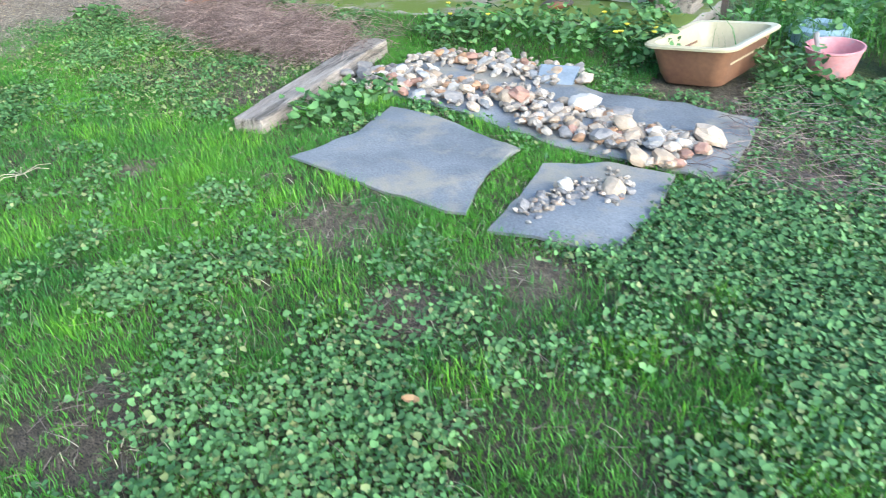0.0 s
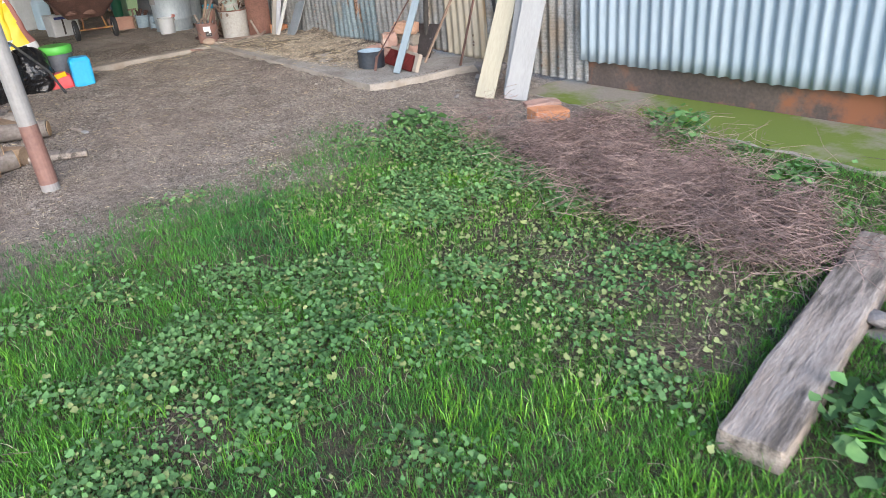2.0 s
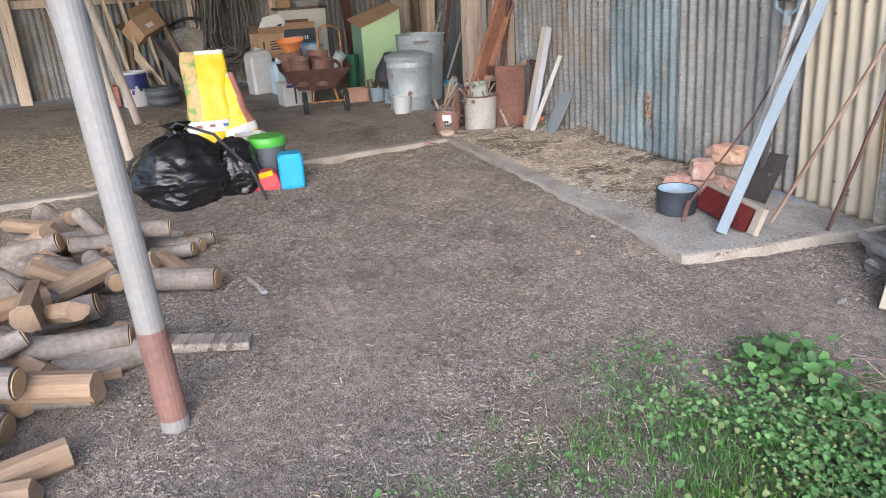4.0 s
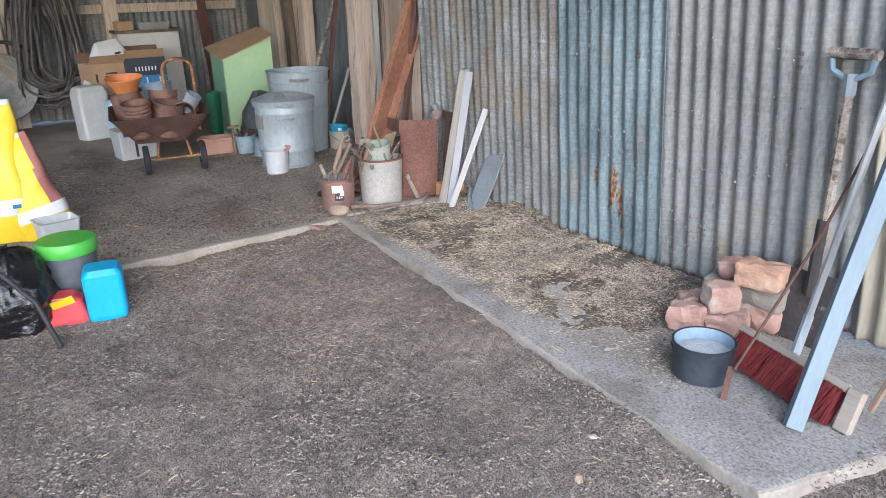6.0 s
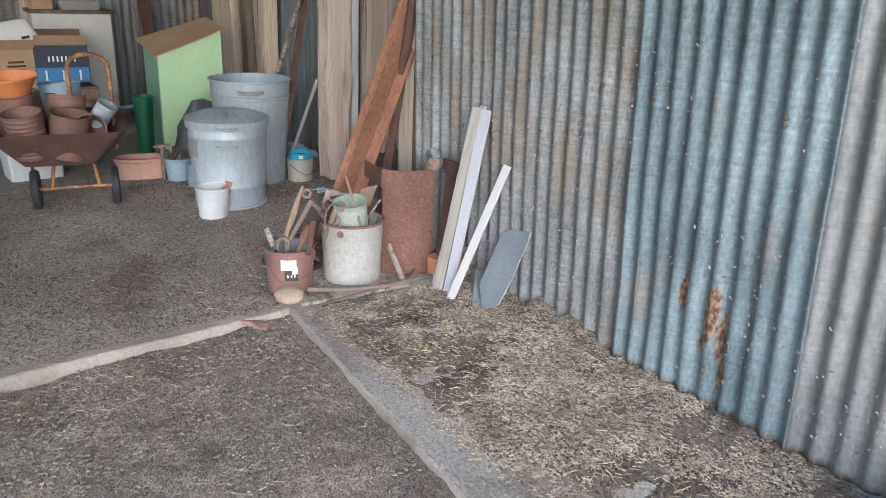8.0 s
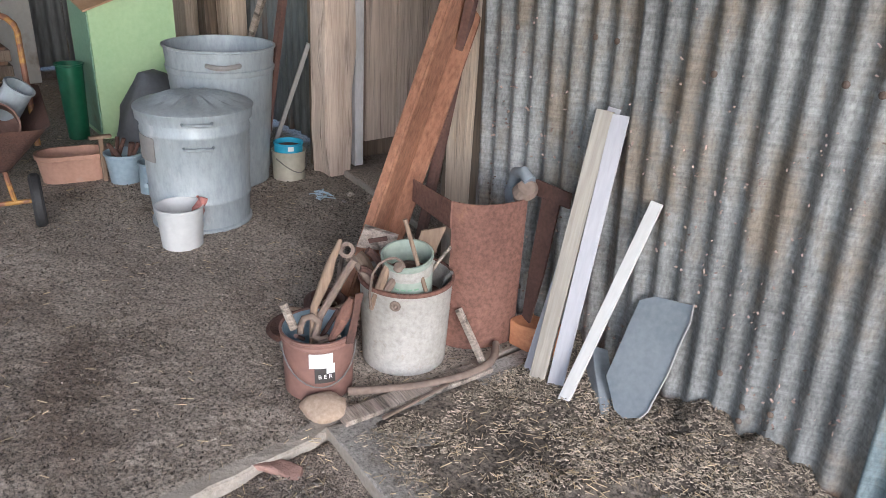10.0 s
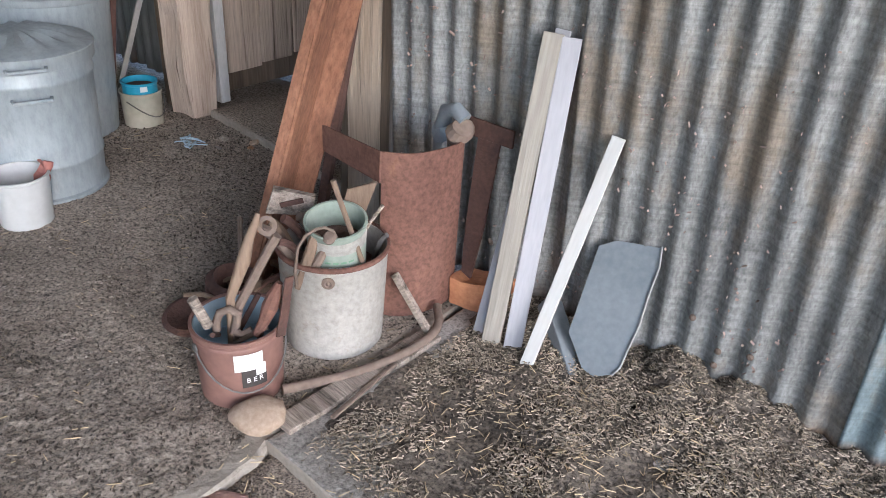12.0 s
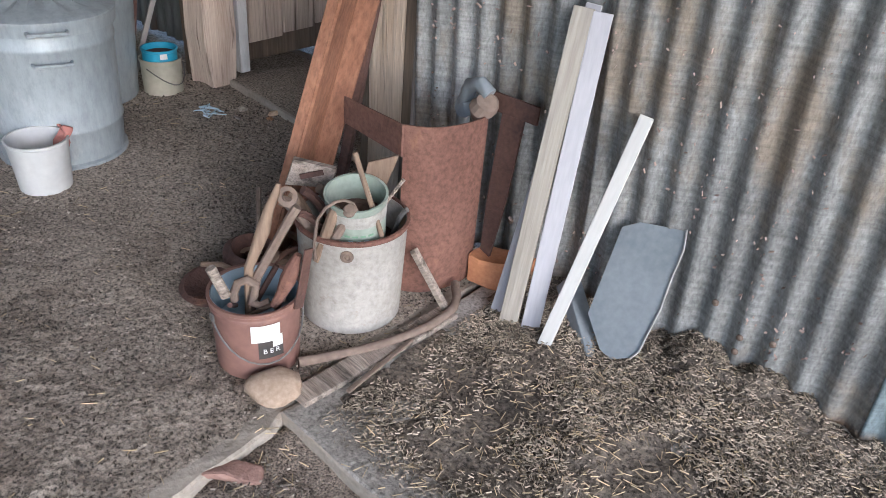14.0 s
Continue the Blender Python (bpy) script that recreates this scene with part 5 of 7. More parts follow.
part("pipe", tube([(-9.042, 3.995, S6 + 0.016), (-9.01, 4.06, S6 + 0.014), (-8.977, 4.121, S6 + 0.014), (-8.95, 4.19, S6 + 0.014), (-8.93, 4.252, S6 + 0.014), (-8.918, 4.32, S6 + 0.015), (-8.917, 4.384, S6 + 0.016), (-8.922, 4.425, S6 + 0.018), (-8.94, 4.46, S6 + 0.022), (-8.98, 4.5, S6 + 0.03)], 0.0125, 10), M_PIPE, p, smooth=True)
p = thing("timber_batten", "dark flat timber batten on the concrete joint", "timber", pose(-8.945, 4.17, SLAB + 0.002, 0, 0, 86))
part("batten", box(0.5, 0.06, 0.016, 0.004, rough=0.006, cuts=4), M_BEAM, p)
leaner("lath", "grey wooden lath leaning by the white pail", "lath", (-8.925, 4.41, S6), (-9.05, 4.395, 0.535), 0.018, 0.018, M_BEAM)
leaner("lath", "thin split lath lying on the litter", "lath", (-8.892, 4.01, S6 + 0.012), (-8.912, 4.25, S6 + 0.014), 0.012, 0.008, M_PIPE)
p = thing("broken_brick", "broken red brick lying in the dirt corner", "brick", pose(-8.915, 3.715, ground_z(-8.915, 3.715) - 0.005, 3, 2, 40))
part("brick_body", brick_bm(0.115, 0.05, 0.022, 0.01), M_BRICKSHARD, p)
p = thing("broken_brick", "orange broken brick against the iron wall", "brick", pose(-8.92, 4.64, S6, 0, 0, 10))
part("brick_body", brick_bm(0.16, 0.1, 0.085, 0.012), M_BRICK, p)

# bent rusty sheet
p = thing("bent_rusty_sheet", "bent rusty steel sheet standing behind the pails", "steel sheet", pose(0, 0, SLAB))


part("panel", bent([(-9.1, 4.39), (-9.07, 4.405), (-9.045, 4.425), (-9.025, 4.455), (-9.012, 4.49), (-9.003, 4.53), (-9.0, 4.565), (-9.002, 4.6)], 0.008, 0.495), M_RUST, p, "bent rusty panel", smooth=True)
part("flange", loft([[(-9.1, 4.39, 0.41), (-9.1, 4.39, 0.495), (-9.103, 4.386, 0.495), (-9.103, 4.386, 0.41)], [(-9.365, 4.449, 0.4), (-9.365, 4.449, 0.474), (-9.368, 4.445, 0.474), (-9.368, 4.445, 0.4)]]), M_RUST, p, "narrow flange running back from the panel")
# rusty channel
a, b = Vector((-9.455, 4.27, SLAB)), Vector((-9.49, 4.79, 1.6))
ax = (b - a).normalized()
wx = Vector((-0.42, 0.9, 0.0))
wx = (wx - ax * wx.dot(ax)).normalized()
m_ = Matrix.Translation(a) @ Matrix((wx, ax.cross(wx), ax)).transposed().to_4x4()
p = thing("steel_channel", "heavy rusty steel channel leaning on the doorway post", "steel channel", m_)
L = length(a, b)
part("web", box(0.125, 0.009, L, 0.002, rough=0.002), M_RUSTORANGE, p)
part("flange", box(0.009, 0.06, L, 0.002, centre=(0.063, -0.0345, 0), rough=0.002), M_RUSTORANGE, p)
part("flange", box(0.009, 0.03, L, 0.002, centre=(-0.063, 0.019, 0)), M_RUSTORANGE, p)
leaner("angle_iron", "dark rusty angle iron leaning on the post", "angle iron", (-9.62, 4.66, SLAB), (-9.43, 4.745, 1.6), 0.04, 0.03, M_RUSTDARK)
M_GREYBOARD = surface("pale_grey_board", (0.26, 0.235, 0.2), (0.44, 0.41, 0.36), 0.8, scale=8, grain=60, bump=0.3, c3=(0.2, 0.17, 0.14), stain=0.38, stretch=(2.4, 2.4, 0.15))
M_LILAC = surface("lilac_grey_paint", (0.36, 0.36, 0.39), (0.48, 0.48, 0.51), 0.6, grain=60, bump=0.06, c3=(0.3, 0.29, 0.28), stain=0.34, stretch=(2, 2, 0.3))
M_SLAT = surface("white_slat", (0.5, 0.5, 0.48), (0.62, 0.62, 0.6), 0.6, grain=60, bump=0.06, c3=(0.4, 0.37, 0.32), stain=0.36, stretch=(2, 2, 0.3))
# boards and slats
bd_ = leaner("timber_board", "grey weathered board leaning on the iron wall", "board", (-8.79, 4.495, S6), (-8.84, 4.7, 1.163), 0.05, 0.018, M_GREYBOARD, 8, "leaning strips", rough=0.003)
for z in (0.405, 0.445):
    part("bolt", lathe([(0, 0), (0.009, 0), (0.009, 0.003), (0.005, 0.006), (0, 0.006)], 10, m=pose(-0.012, -0.0095, z, 90, 0, 0)), M_RUSTDARK, bd_, "rusty bolt head")
leaner("timber_board", "pale lilac-grey painted strip leaning on the wall", "board", (-8.73, 4.505, S6), (-8.797, 4.712, 1.157), 0.048, 0.01, M_LILAC, 8, "leaning strips")
leaner("timber_board", "pale lilac-grey painted strip behind the weathered board", "board", (-8.838, 4.508, S6), (-8.825, 4.716, 1.17), 0.04, 0.008, M_LILAC, 8, "leaning strips")
leaner("timber_board", "dark thin strip behind the leaning boards", "board", (-8.85, 4.545, S6), (-8.852, 4.712, 1.0), 0.03, 0.006, M_OLDSTEEL, 8, "leaning strips")
sa_, sb_ = (-8.665, 4.466, S6), (-8.634, 4.708, 0.957)
t_ = leaner("window_slat", "white grooved slat leaning on the iron wall", "slat", sa_, sb_, 0.034, 0.012, M_SLAT, 20)
for x in (-0.013, 0.002, 0.013):
    part("ridge", box(0.005, 0.005, length(sa_, sb_), 0.001, centre=(x, -0.008, 0)), M_SLAT, t_)
p = thing("sheet_offcut", "blue-grey sheet metal offcut leaning on the wall", "metal offcut", pose(-8.53, 4.56, S6))
oc_ = [(-0.098, 0.16, 0.285), (-0.06, 0.159, 0.31), (-0.017, 0.158, 0.318), (0.045, 0.152, 0.328), (0.053, 0.158, 0.333), (0.064, 0.133, 0.291), (0.068, 0.095, 0.225), (0.073, 0.057, 0.159), (0.072, 0.025, 0.1), (0.069, 0.002, 0.058), (0.059, -0.008, 0.036), (0.015, -0.003, 0.012), (-0.02, 0.012, 0.02), (-0.087, 0.052, 0.08)]
oc_ = [(x, 0.555 * z - 0.018, z) for x, y, z in oc_]
part("sheet", loft([oc_, [(x, y + 0.002, z - 0.001) for x, y, z in oc_]]), M_SHEETGREY, p)
part("torn_edge", tube([(x + 0.002 * (k % 2), y - 0.003, z) for k, (x, y, z) in enumerate(oc_[4:11])], 0.0028, 6), M_WHITEWOOD, p, "bright torn edge")
p = thing("angle_offcut", "short grey angle metal offcut on the litter", "metal offcut", between((-8.548, 4.505, S6 + 0.004), (-8.735, 4.655, 0.485), 20))
part("leaf", box(0.055, 0.003, 0.25, 0.001, centre=(-0.027, 0, 0)), M_SHEETGREY, p)
part("leaf", box(0.003, 0.04, 0.25, 0.001, centre=(0, -0.02, 0)), M_SHEETGREY, p)
part("torn_edge", tube([(-0.054, 0, 0.0), (-0.03, -0.002, -0.003), (0, -0.003, 0.0), (0.0, -0.04, 0.003)], 0.0022, 6), M_WHITEWOOD, p, "bright cut edge")
# strap hinge and tap
p = thing("strap_hinge", "rusty T-shaped strap hinge leaning on the iron wall", "hinge", pose(-8.975, 4.675, 0.02))
part("cross_bar", box(0.15, 0.008, 0.05, 0.002, rough=0.004, centre=(0.0, 0, 0.835)), M_RUSTDARK, p)
part("strap", loft([[(x, y, z) for x, y in ((-w, -0.004 - o), (w, -0.004 - o), (w, 0.004 - o), (-w, 0.004 - o))] for w, z, o in ((0.012, S6, 0.06), (0.03, 0.6, 0.03), (0.035, 0.836, 0.0))]), M_RUSTDARK, p)
p = thing("elbow_pipe", "grey pipe elbow wrapped in torn cloth at the wall", "pipe", pose(0, 0, 0))
part("pipe", tube([(-9.14, 4.66, SLAB), (-9.13, 4.66, 0.75), (-9.12, 4.65, 0.86), (-9.09, 4.63, 0.92), (-9.05, 4.62, 0.935), (-9.02, 4.62, 0.915)], 0.02, 12), M_SHEETGREY, p, smooth=True)
part("cloth", lathe([(0, -0.04), (0.035, -0.025), (0.045, 0.0), (0.03, 0.03), (0, 0.035)], 14, m=pose(-9.02, 4.62, 0.9, 20, 40, 0), wobble=0.045), M_PIPE, p, "torn brown cloth")
part("cloth", lathe([(0, -0.03), (0.03, -0.02), (0.04, 0.0), (0, 0.02)], 12, m=pose(-9.11, 4.64, 0.87, 60, 0, 0), wobble=0.02), M_SHEETGREY, p, "torn grey cloth")

# bins
p = thing("dustbin", "galvanised dustbin with a fluted domed lid", "dustbin", pose(-10.52, 4.18, SLAB))
part("body", lathe([(0, 0.01), (0.196, 0.01), (0.203, 0.0), (0.208, 0.004), (0.208, 0.014), (0.199, 0.02), (0.199, 0.034), (0.205, 0.12), (0.209, 0.125), (0.209, 0.135), (0.206, 0.14), (0.216, 0.4), (0.22, 0.405), (0.22, 0.417), (0.217, 0.422), (0.219, 0.5), (0.22, 0.505)], 56), M_GALV, p, smooth=True)
lid = bmesh.new()
lathe([(0.223, 0.455), (0.231, 0.457), (0.233, 0.49), (0.236, 0.494), (0.236, 0.502), (0.228, 0.507)] + [(0.222 - 0.026 * k, 0.507 + 0.04 * math.sin(k / 8 * 1.57)) for k in range(1, 8)] + [(0, 0.549)], 64, lid)
for v in lid.verts:
    r_ = math.hypot(v.co.x, v.co.y)
    if 0.05 < r_ < 0.21:
        v.co.z += 0.007 * math.cos(16 * math.atan2(v.co.y, v.co.x)) * math.sin((r_ - 0.05) / 0.16 * math.pi)
lid_ = part("lid", lid, M_GALV, p, "fluted domed lid", smooth=True)
for rr, z, sg in ((0.234, 0.476, lid_), (0.216, 0.375, p)):
    a0 = radians(-19)
    c, s = math.cos(a0), math.sin(a0)
    pts = [(rr * c - 0.055 * s * u - 0, rr * s + 0.055 * c * u, z) for u in (-1, 1)]
    o = Vector((c, s, 0)) * 0.03
    part("handle", tube([Vector(pts[0]), Vector(pts[0]) + o, Vector(pts[1]) + o, Vector(pts[1])], 0.006), M_GALV, sg, "wire bail handle")
part("white_smear", bent([(0.2175 * math.cos(radians(q)), 0.2175 * math.sin(radians(q))) for q in range(-100, -66, 4)], 0.3, 0.4, -0.004), M_WHITEPAINT, p, "white paint smear")
p = thing("galvanised_tub", "large open galvanised tub behind the dustbin", "tub", pose(-10.96, 4.49, SLAB))
part("body", pail(0.2, 0.25, 0.66, 0.004, 0.008), M_GALV, p, smooth=True)
part("band", lathe([(0.243, 0.54), (0.248, 0.545), (0.25, 0.565), (0.244, 0.57)], 40), M_GALV, p, smooth=True)
part("handle", tube(arc((0.21, -0.15, 0.6), (0.26, -0.02, 0.6), (0.05, -0.03, 0.0), 8), 0.012), M_WHITEPAINT, p, "whitened handle")
p = thing("small_bucket", "small white bucket with a red rag inside", "bucket", pose(-10.285, 4.0, SLAB, 0, 0, 0))
part("body", pail(0.078, 0.09, 0.17, 0.003, 0.004), M_WHITEPLASTIC, p, smooth=True)
part("rag", box(0.05, 0.012, 0.11, 0.004, rough=0.022, cuts=5, freq=30.0, m=pose(0.01, 0.062, 0.09, -8, 10, 20)), M_RAG, p, "crumpled red rag", smooth=True)
p = thing("paint_tin", "beige paint pail with a bright blue tin inside", "paint tin", pose(-10.807, 4.75, SLAB))
part("body", pail(0.08, 0.083, 0.15, 0.002, 0.003), M_TINBEIGE, p, smooth=True)
part("blue_tin", pail(0.069, 0.07, 0.19, 0.002, 0.004), M_TINBLUE, p, "blue and white paint tin", smooth=True)
part("white_flash", bent([(0.069 * math.cos(radians(q)), 0.069 * math.sin(radians(q))) for q in range(-30, 0, 6)], 0.157, 0.18, -0.002), M_PAPER, p)
part("dark_inside", lathe([(0.066, 0.165), (0, 0.163)], 24), M_RUSTDARK, p, "dark dried paint inside")
part("wire_handle", tube(arc((0.03, -0.085, 0.12), (0.03, 0.085, 0.12), (0.09, 0, -0.06), 10), 0.0025), M_OLDSTEEL, p, "wire handle")
for k, (x, y, r) in enumerate(((-10.42, 4.87, 0.022), (-10.3, 4.93, 0.018), (-10.27, 4.89, 0.014), (-10.36, 4.8, 0.012), (-8.02, 4.1, 0.018), (-7.55, 4.45, 0.02), (-7.6, 4.02, 0.014), (-6.85, 3.95, 0.016), (-6.5, 3.55, 0.011), (-6.4, 3.4, 0.014))):
    stone(x, y, SLAB if x < -9 or y > 3.85 else ground_z(x, y), r, ROCKS[k % 8], "small pale pebble on the floor", "pebbles")
p = thing("blue_twine", "tangle of blue twine on the floor", "twine", pose(-10.48, 4.75, SLAB))
bm = bmesh.new()
for k in range(5):
    tube([(rng.uniform(-0.07, 0.07), rng.uniform(-0.05, 0.05), 0.004 + 0.008 * rng.random()) for q in range(6)], 0.0025, 5, bm)
part("strands", bm, M_PALEBLUE, p)
leaner("iron_bar", "dark rusty iron bar leaning at the timber post", "iron bar", (-10.86, 4.62, SLAB), (-10.92, 4.9, 1.75), 0.035, 0.03, M_RUSTDARK)
leaner("white_pole", "thin white pole leaning behind the bins", "pole", (-11.0, 4.72, SLAB), (-10.9, 4.93, 1.02), 0.022, 0.022, M_WHITEPAINT)
leaner("timber_pole", "grey branch pole leaning on the inner wall", "pole", (-11.62, 4.72, SLAB), (-11.0, 5.02, 1.9), 0.03, 0.03, M_BEAM)

# green cupboard
p = thing("feed_bin", "pale green wooden feed bin with a sloping card lid", "feed bin", pose(-12.1, 4.4, SLAB))


def bin_top(x, y):
    return 0.815 + 0.37 * y - 0.13 * x


body = loft([[(-0.19, -0.23, 0), (0.19, -0.23, 0), (0.19, 0.23, 0), (-0.19, 0.23, 0)], [(x, y, bin_top(x, y)) for x, y in ((-0.19, -0.23), (0.19, -0.23), (0.19, 0.23), (-0.19, 0.23))]])
part("body", body, M_GREENPAINT, p)
part("side_panel", loft([[(-0.18, -0.232, 0.03), (0.18, -0.232, 0.03), (0.18, -0.232, 0.69), (-0.18, -0.232, 0.735)], [(-0.18, -0.237, 0.03), (0.18, -0.237, 0.03), (0.18, -0.237, 0.69), (-0.18, -0.237, 0.735)]]), M_GREENDARK, p, "darker green side")
lid_c = [(-0.24, -0.27), (0.22, -0.26), (0.23, 0.1), (0.2, 0.25), (-0.22, 0.26)]
part("lid", loft([[(x, y, bin_top(x, y) + dz + (0.03 if x < 0 and y < 0 else 0)) for x, y in lid_c] for dz in (0.006, 0.016)]), M_CARD, p, "worn brown card lid")
p = thing("green_bucket", "dark green plastic bucket behind the barrow", "bucket", pose(-12.0, 4.06, SLAB))
part("body", pail(0.055, 0.07, 0.42, 0.003), surface("dark_green_plastic", (0.006, 0.075, 0.035), (0.014, 0.12, 0.06), 0.4, grain=40, bump=0.03), p, smooth=True)
p = thing("tarpaulin", "dark grey tarpaulin bundle beside the green bin", "tarpaulin", pose(-11.4, 4.32, SLAB, 0, 0, 20))
part("folded_sheet", lathe([(0, 0), (0.2, 0), (0.22, 0.12), (0.17, 0.3), (0.07, 0.44), (0, 0.46)], 28, wobble=0.06), M_GREYPLASTIC, p, smooth=True)
part("white_hose", tube(arc((0.2, -0.1, 0.12), (0.1, 0.02, 0.44), (0.08, -0.05, 0.05), 10), 0.01), M_WHITEPAINT, p, "short white hose")
p = thing("planter", "shallow oval terracotta planter", "planter", pose(-11.31, 3.86, SLAB, 0, 0, 80))
part("body", loft([rounded(0.14, 0.075, 0, 0.07), rounded(0.155, 0.088, 0.11, 0.085), rounded(0.163, 0.094, 0.115, 0.09), rounded(0.163, 0.094, 0.135, 0.09), rounded(0.147, 0.08, 0.135, 0.078), rounded(0.135, 0.07, 0.05, 0.068)]), M_TERRA, p, smooth=False)
p = thing("saucepan", "blue-grey enamel pot full of scrap iron", "pot", pose(-11.14, 4.05, SLAB))
part("body", pail(0.07, 0.085, 0.15), M_BLUEPOT, p, smooth=True)
for k in range(7):
    part("scrap_piece", tube([(rng.uniform(-0.05, 0.05), rng.uniform(-0.05, 0.05), 0.06), (rng.uniform(-0.08, 0.08), rng.uniform(-0.08, 0.08), rng.uniform(0.17, 0.22))], 0.01), M_RUSTDARK, p)
p = thing("watering_can", "faded blue watering can beside the dustbin", "watering can", pose(-10.93, 4.12, SLAB))
part("body", pail(0.07, 0.065, 0.15), M_BLUEPOT, p, smooth=True)
part("spout", tube([(0.05, -0.03, 0.06), (0.12, -0.08, 0.08)], 0.01), M_BLUEPOT, p)
p = thing("hand_brush", "worn wooden brush standing by the planter", "brush", pose(-11.2, 3.97, SLAB))
part("head", box(0.03, 0.1, 0.015, 0.003, centre=(0, 0, 0.21)), M_TOOLWOOD, p)
part("stem", box(0.02, 0.02, 0.21, 0.003), M_TOOLWOOD, p)

# garden cart
cart = thing("garden_cart", "rusty two-wheeled garden cart loaded with old pots", "cart", pose(-11.07, 3.44, SLAB, 0, 0, -9))
part("tray", loft([rounded(0.24, 0.19, 0.23, 0.05), rounded(0.42, 0.34, 0.43, 0.07), rounded(0.43, 0.35, 0.44, 0.07), rounded(0.41, 0.33, 0.43, 0.07), rounded(0.23, 0.18, 0.245, 0.05)]), M_RUSTDARK, cart, "rusty sloping tray", m=pose(0, -0.06, 0), smooth=True)
for sg in (-1, 1):
    w = part("wheel", lathe([(0.06, -0.012), (0.062, 0.012)], 24, m=pose(0.27, 0.2 * sg, 0.11, 90, 0, 0)), M_WHITEPLASTIC, cart, "solid wheel")
    part("tyre", lathe([(0.062, -0.018), (0.1, -0.022), (0.11, -0.012), (0.11, 0.012), (0.1, 0.022), (0.062, 0.018), (0.062, -0.018)], 32, m=pose(0.27, 0.2 * sg, 0.11, 90, 0, 0)), M_BLACK, w, "black rubber tyre", smooth=True)
    part("hub", lathe([(0, -0.016), (0.06, -0.01), (0.06, 0.01), (0.02, 0.018), (0, 0.02)], 20, m=pose(0.27, 0.2 * sg, 0.11, 90, 0, 0)), M_WHITEPAINT, w, "pale hub")
    part("leg", tube([(0.27, 0.12 * sg, 0.11), (0.2, 0.1 * sg, 0.24)], 0.01), M_YELLOWRUST, cart)
part("axle", tube([(0.27, -0.2, 0.11), (0.27, 0.2, 0.11)], 0.01), M_YELLOWRUST, cart, "rusty axle")
hp = [(-0.1, -0.11, 0.24), (-0.13, -0.11, 0.72)] + [(-0.13, -0.11 + 0.22 * (0.5 - 0.5 * math.cos(math.pi * k / 8)), 0.72 + 0.08 * math.sin(math.pi * k / 8)) for k in range(1, 8)] + [(-0.13, 0.11, 0.72), (-0.1, 0.11, 0.24)]
part("push_handle", tube([(x + 0.02, y + 0.13, z) for x, y, z in hp], 0.013), M_YELLOWRUST, cart, "yellow handle bar flaking to rust")


def pot(label, x, y, z, r0, r1, h, mt, rx, ry, ribs=0, group="pots in the cart"):
    t = thing("old_pot", label, "pot", pose(x, y, z, rx, ry, 0), group)
    bm = pail(r0, r1, h)
    if ribs:
        bm.free()
        prof = [(0, 0), (r0, 0)]
        for k in range(ribs * 4):
            f = k / (ribs * 4)
            prof.append((r0 + (r1 - r0) * f + 0.0025 * math.sin(2 * math.pi * f * ribs), 0.01 + (h - 0.02) * f))
        prof += [(r1 + 0.003, h - 0.006), (r1 + 0.003, h), (r1 - 0.004, h), (r0 - 0.004, 0.01), (0, 0.01)]
        bm = lathe(prof, 28)
    part("body", bm, mt, t, smooth=True)
    return t


pot("rusty ribbed tin standing in the cart", -10.87, 3.21, SLAB + 0.29, 0.085, 0.1, 0.25, M_RUSTPOT, 6, 8, 9)
pot("brown rusty tin leaning in the cart", -10.86, 3.385, SLAB + 0.275, 0.095, 0.105, 0.25, M_RUSTPOT, -8, 8)
pot("rusty tin lying on its side in the cart", -10.92, 3.525, SLAB + 0.38, 0.08, 0.085, 0.13, M_RUSTPOT, 10, 68, 6)
pot("shiny dented tin can in the cart", -10.97, 3.56, SLAB + 0.42, 0.055, 0.055, 0.15, M_GALV, -28, 22)
pot("rusty ribbed tin at the back of the cart", -11.1, 3.42, SLAB + 0.26, 0.095, 0.105, 0.32, M_RUSTPOT, -5, -5, 9)
pot("dark rusty tin at the back of the cart", -11.12, 3.2, SLAB + 0.28, 0.095, 0.11, 0.3, M_RUSTPOT, 5, -4)
pot("orange plastic flower pot stacked in the cart", -11.13, 3.19, SLAB + 0.575, 0.075, 0.13, 0.12, M_ORANGE, 4, 6)
pot("blue-grey enamel pail in the cart", -11.3, 3.46, SLAB + 0.32, 0.09, 0.115, 0.3, M_BLUEPOT, 3, -5)
p = thing("plastic_crate", "white plastic crate with dark labels beneath the cart", "crate", pose(-11.62, 3.27, SLAB, 0, 0, 6))
part("body", loft([rounded(0.12, 0.15, 0, 0.02), rounded(0.13, 0.16, 0.23, 0.02), rounded(0.135, 0.165, 0.235, 0.02), rounded(0.12, 0.15, 0.23, 0.02), rounded(0.11, 0.14, 0.02, 0.02)]), M_WHITEPLASTIC, p)
part("label_bar", box(0.002, 0.02, 0.2, 0, centre=(0.128, -0.03, 0.02)), M_INK, p)
part("label_bar", box(0.002, 0.24, 0.03, 0, centre=(0.131, 0.0, 0.19)), M_NAVY, p)


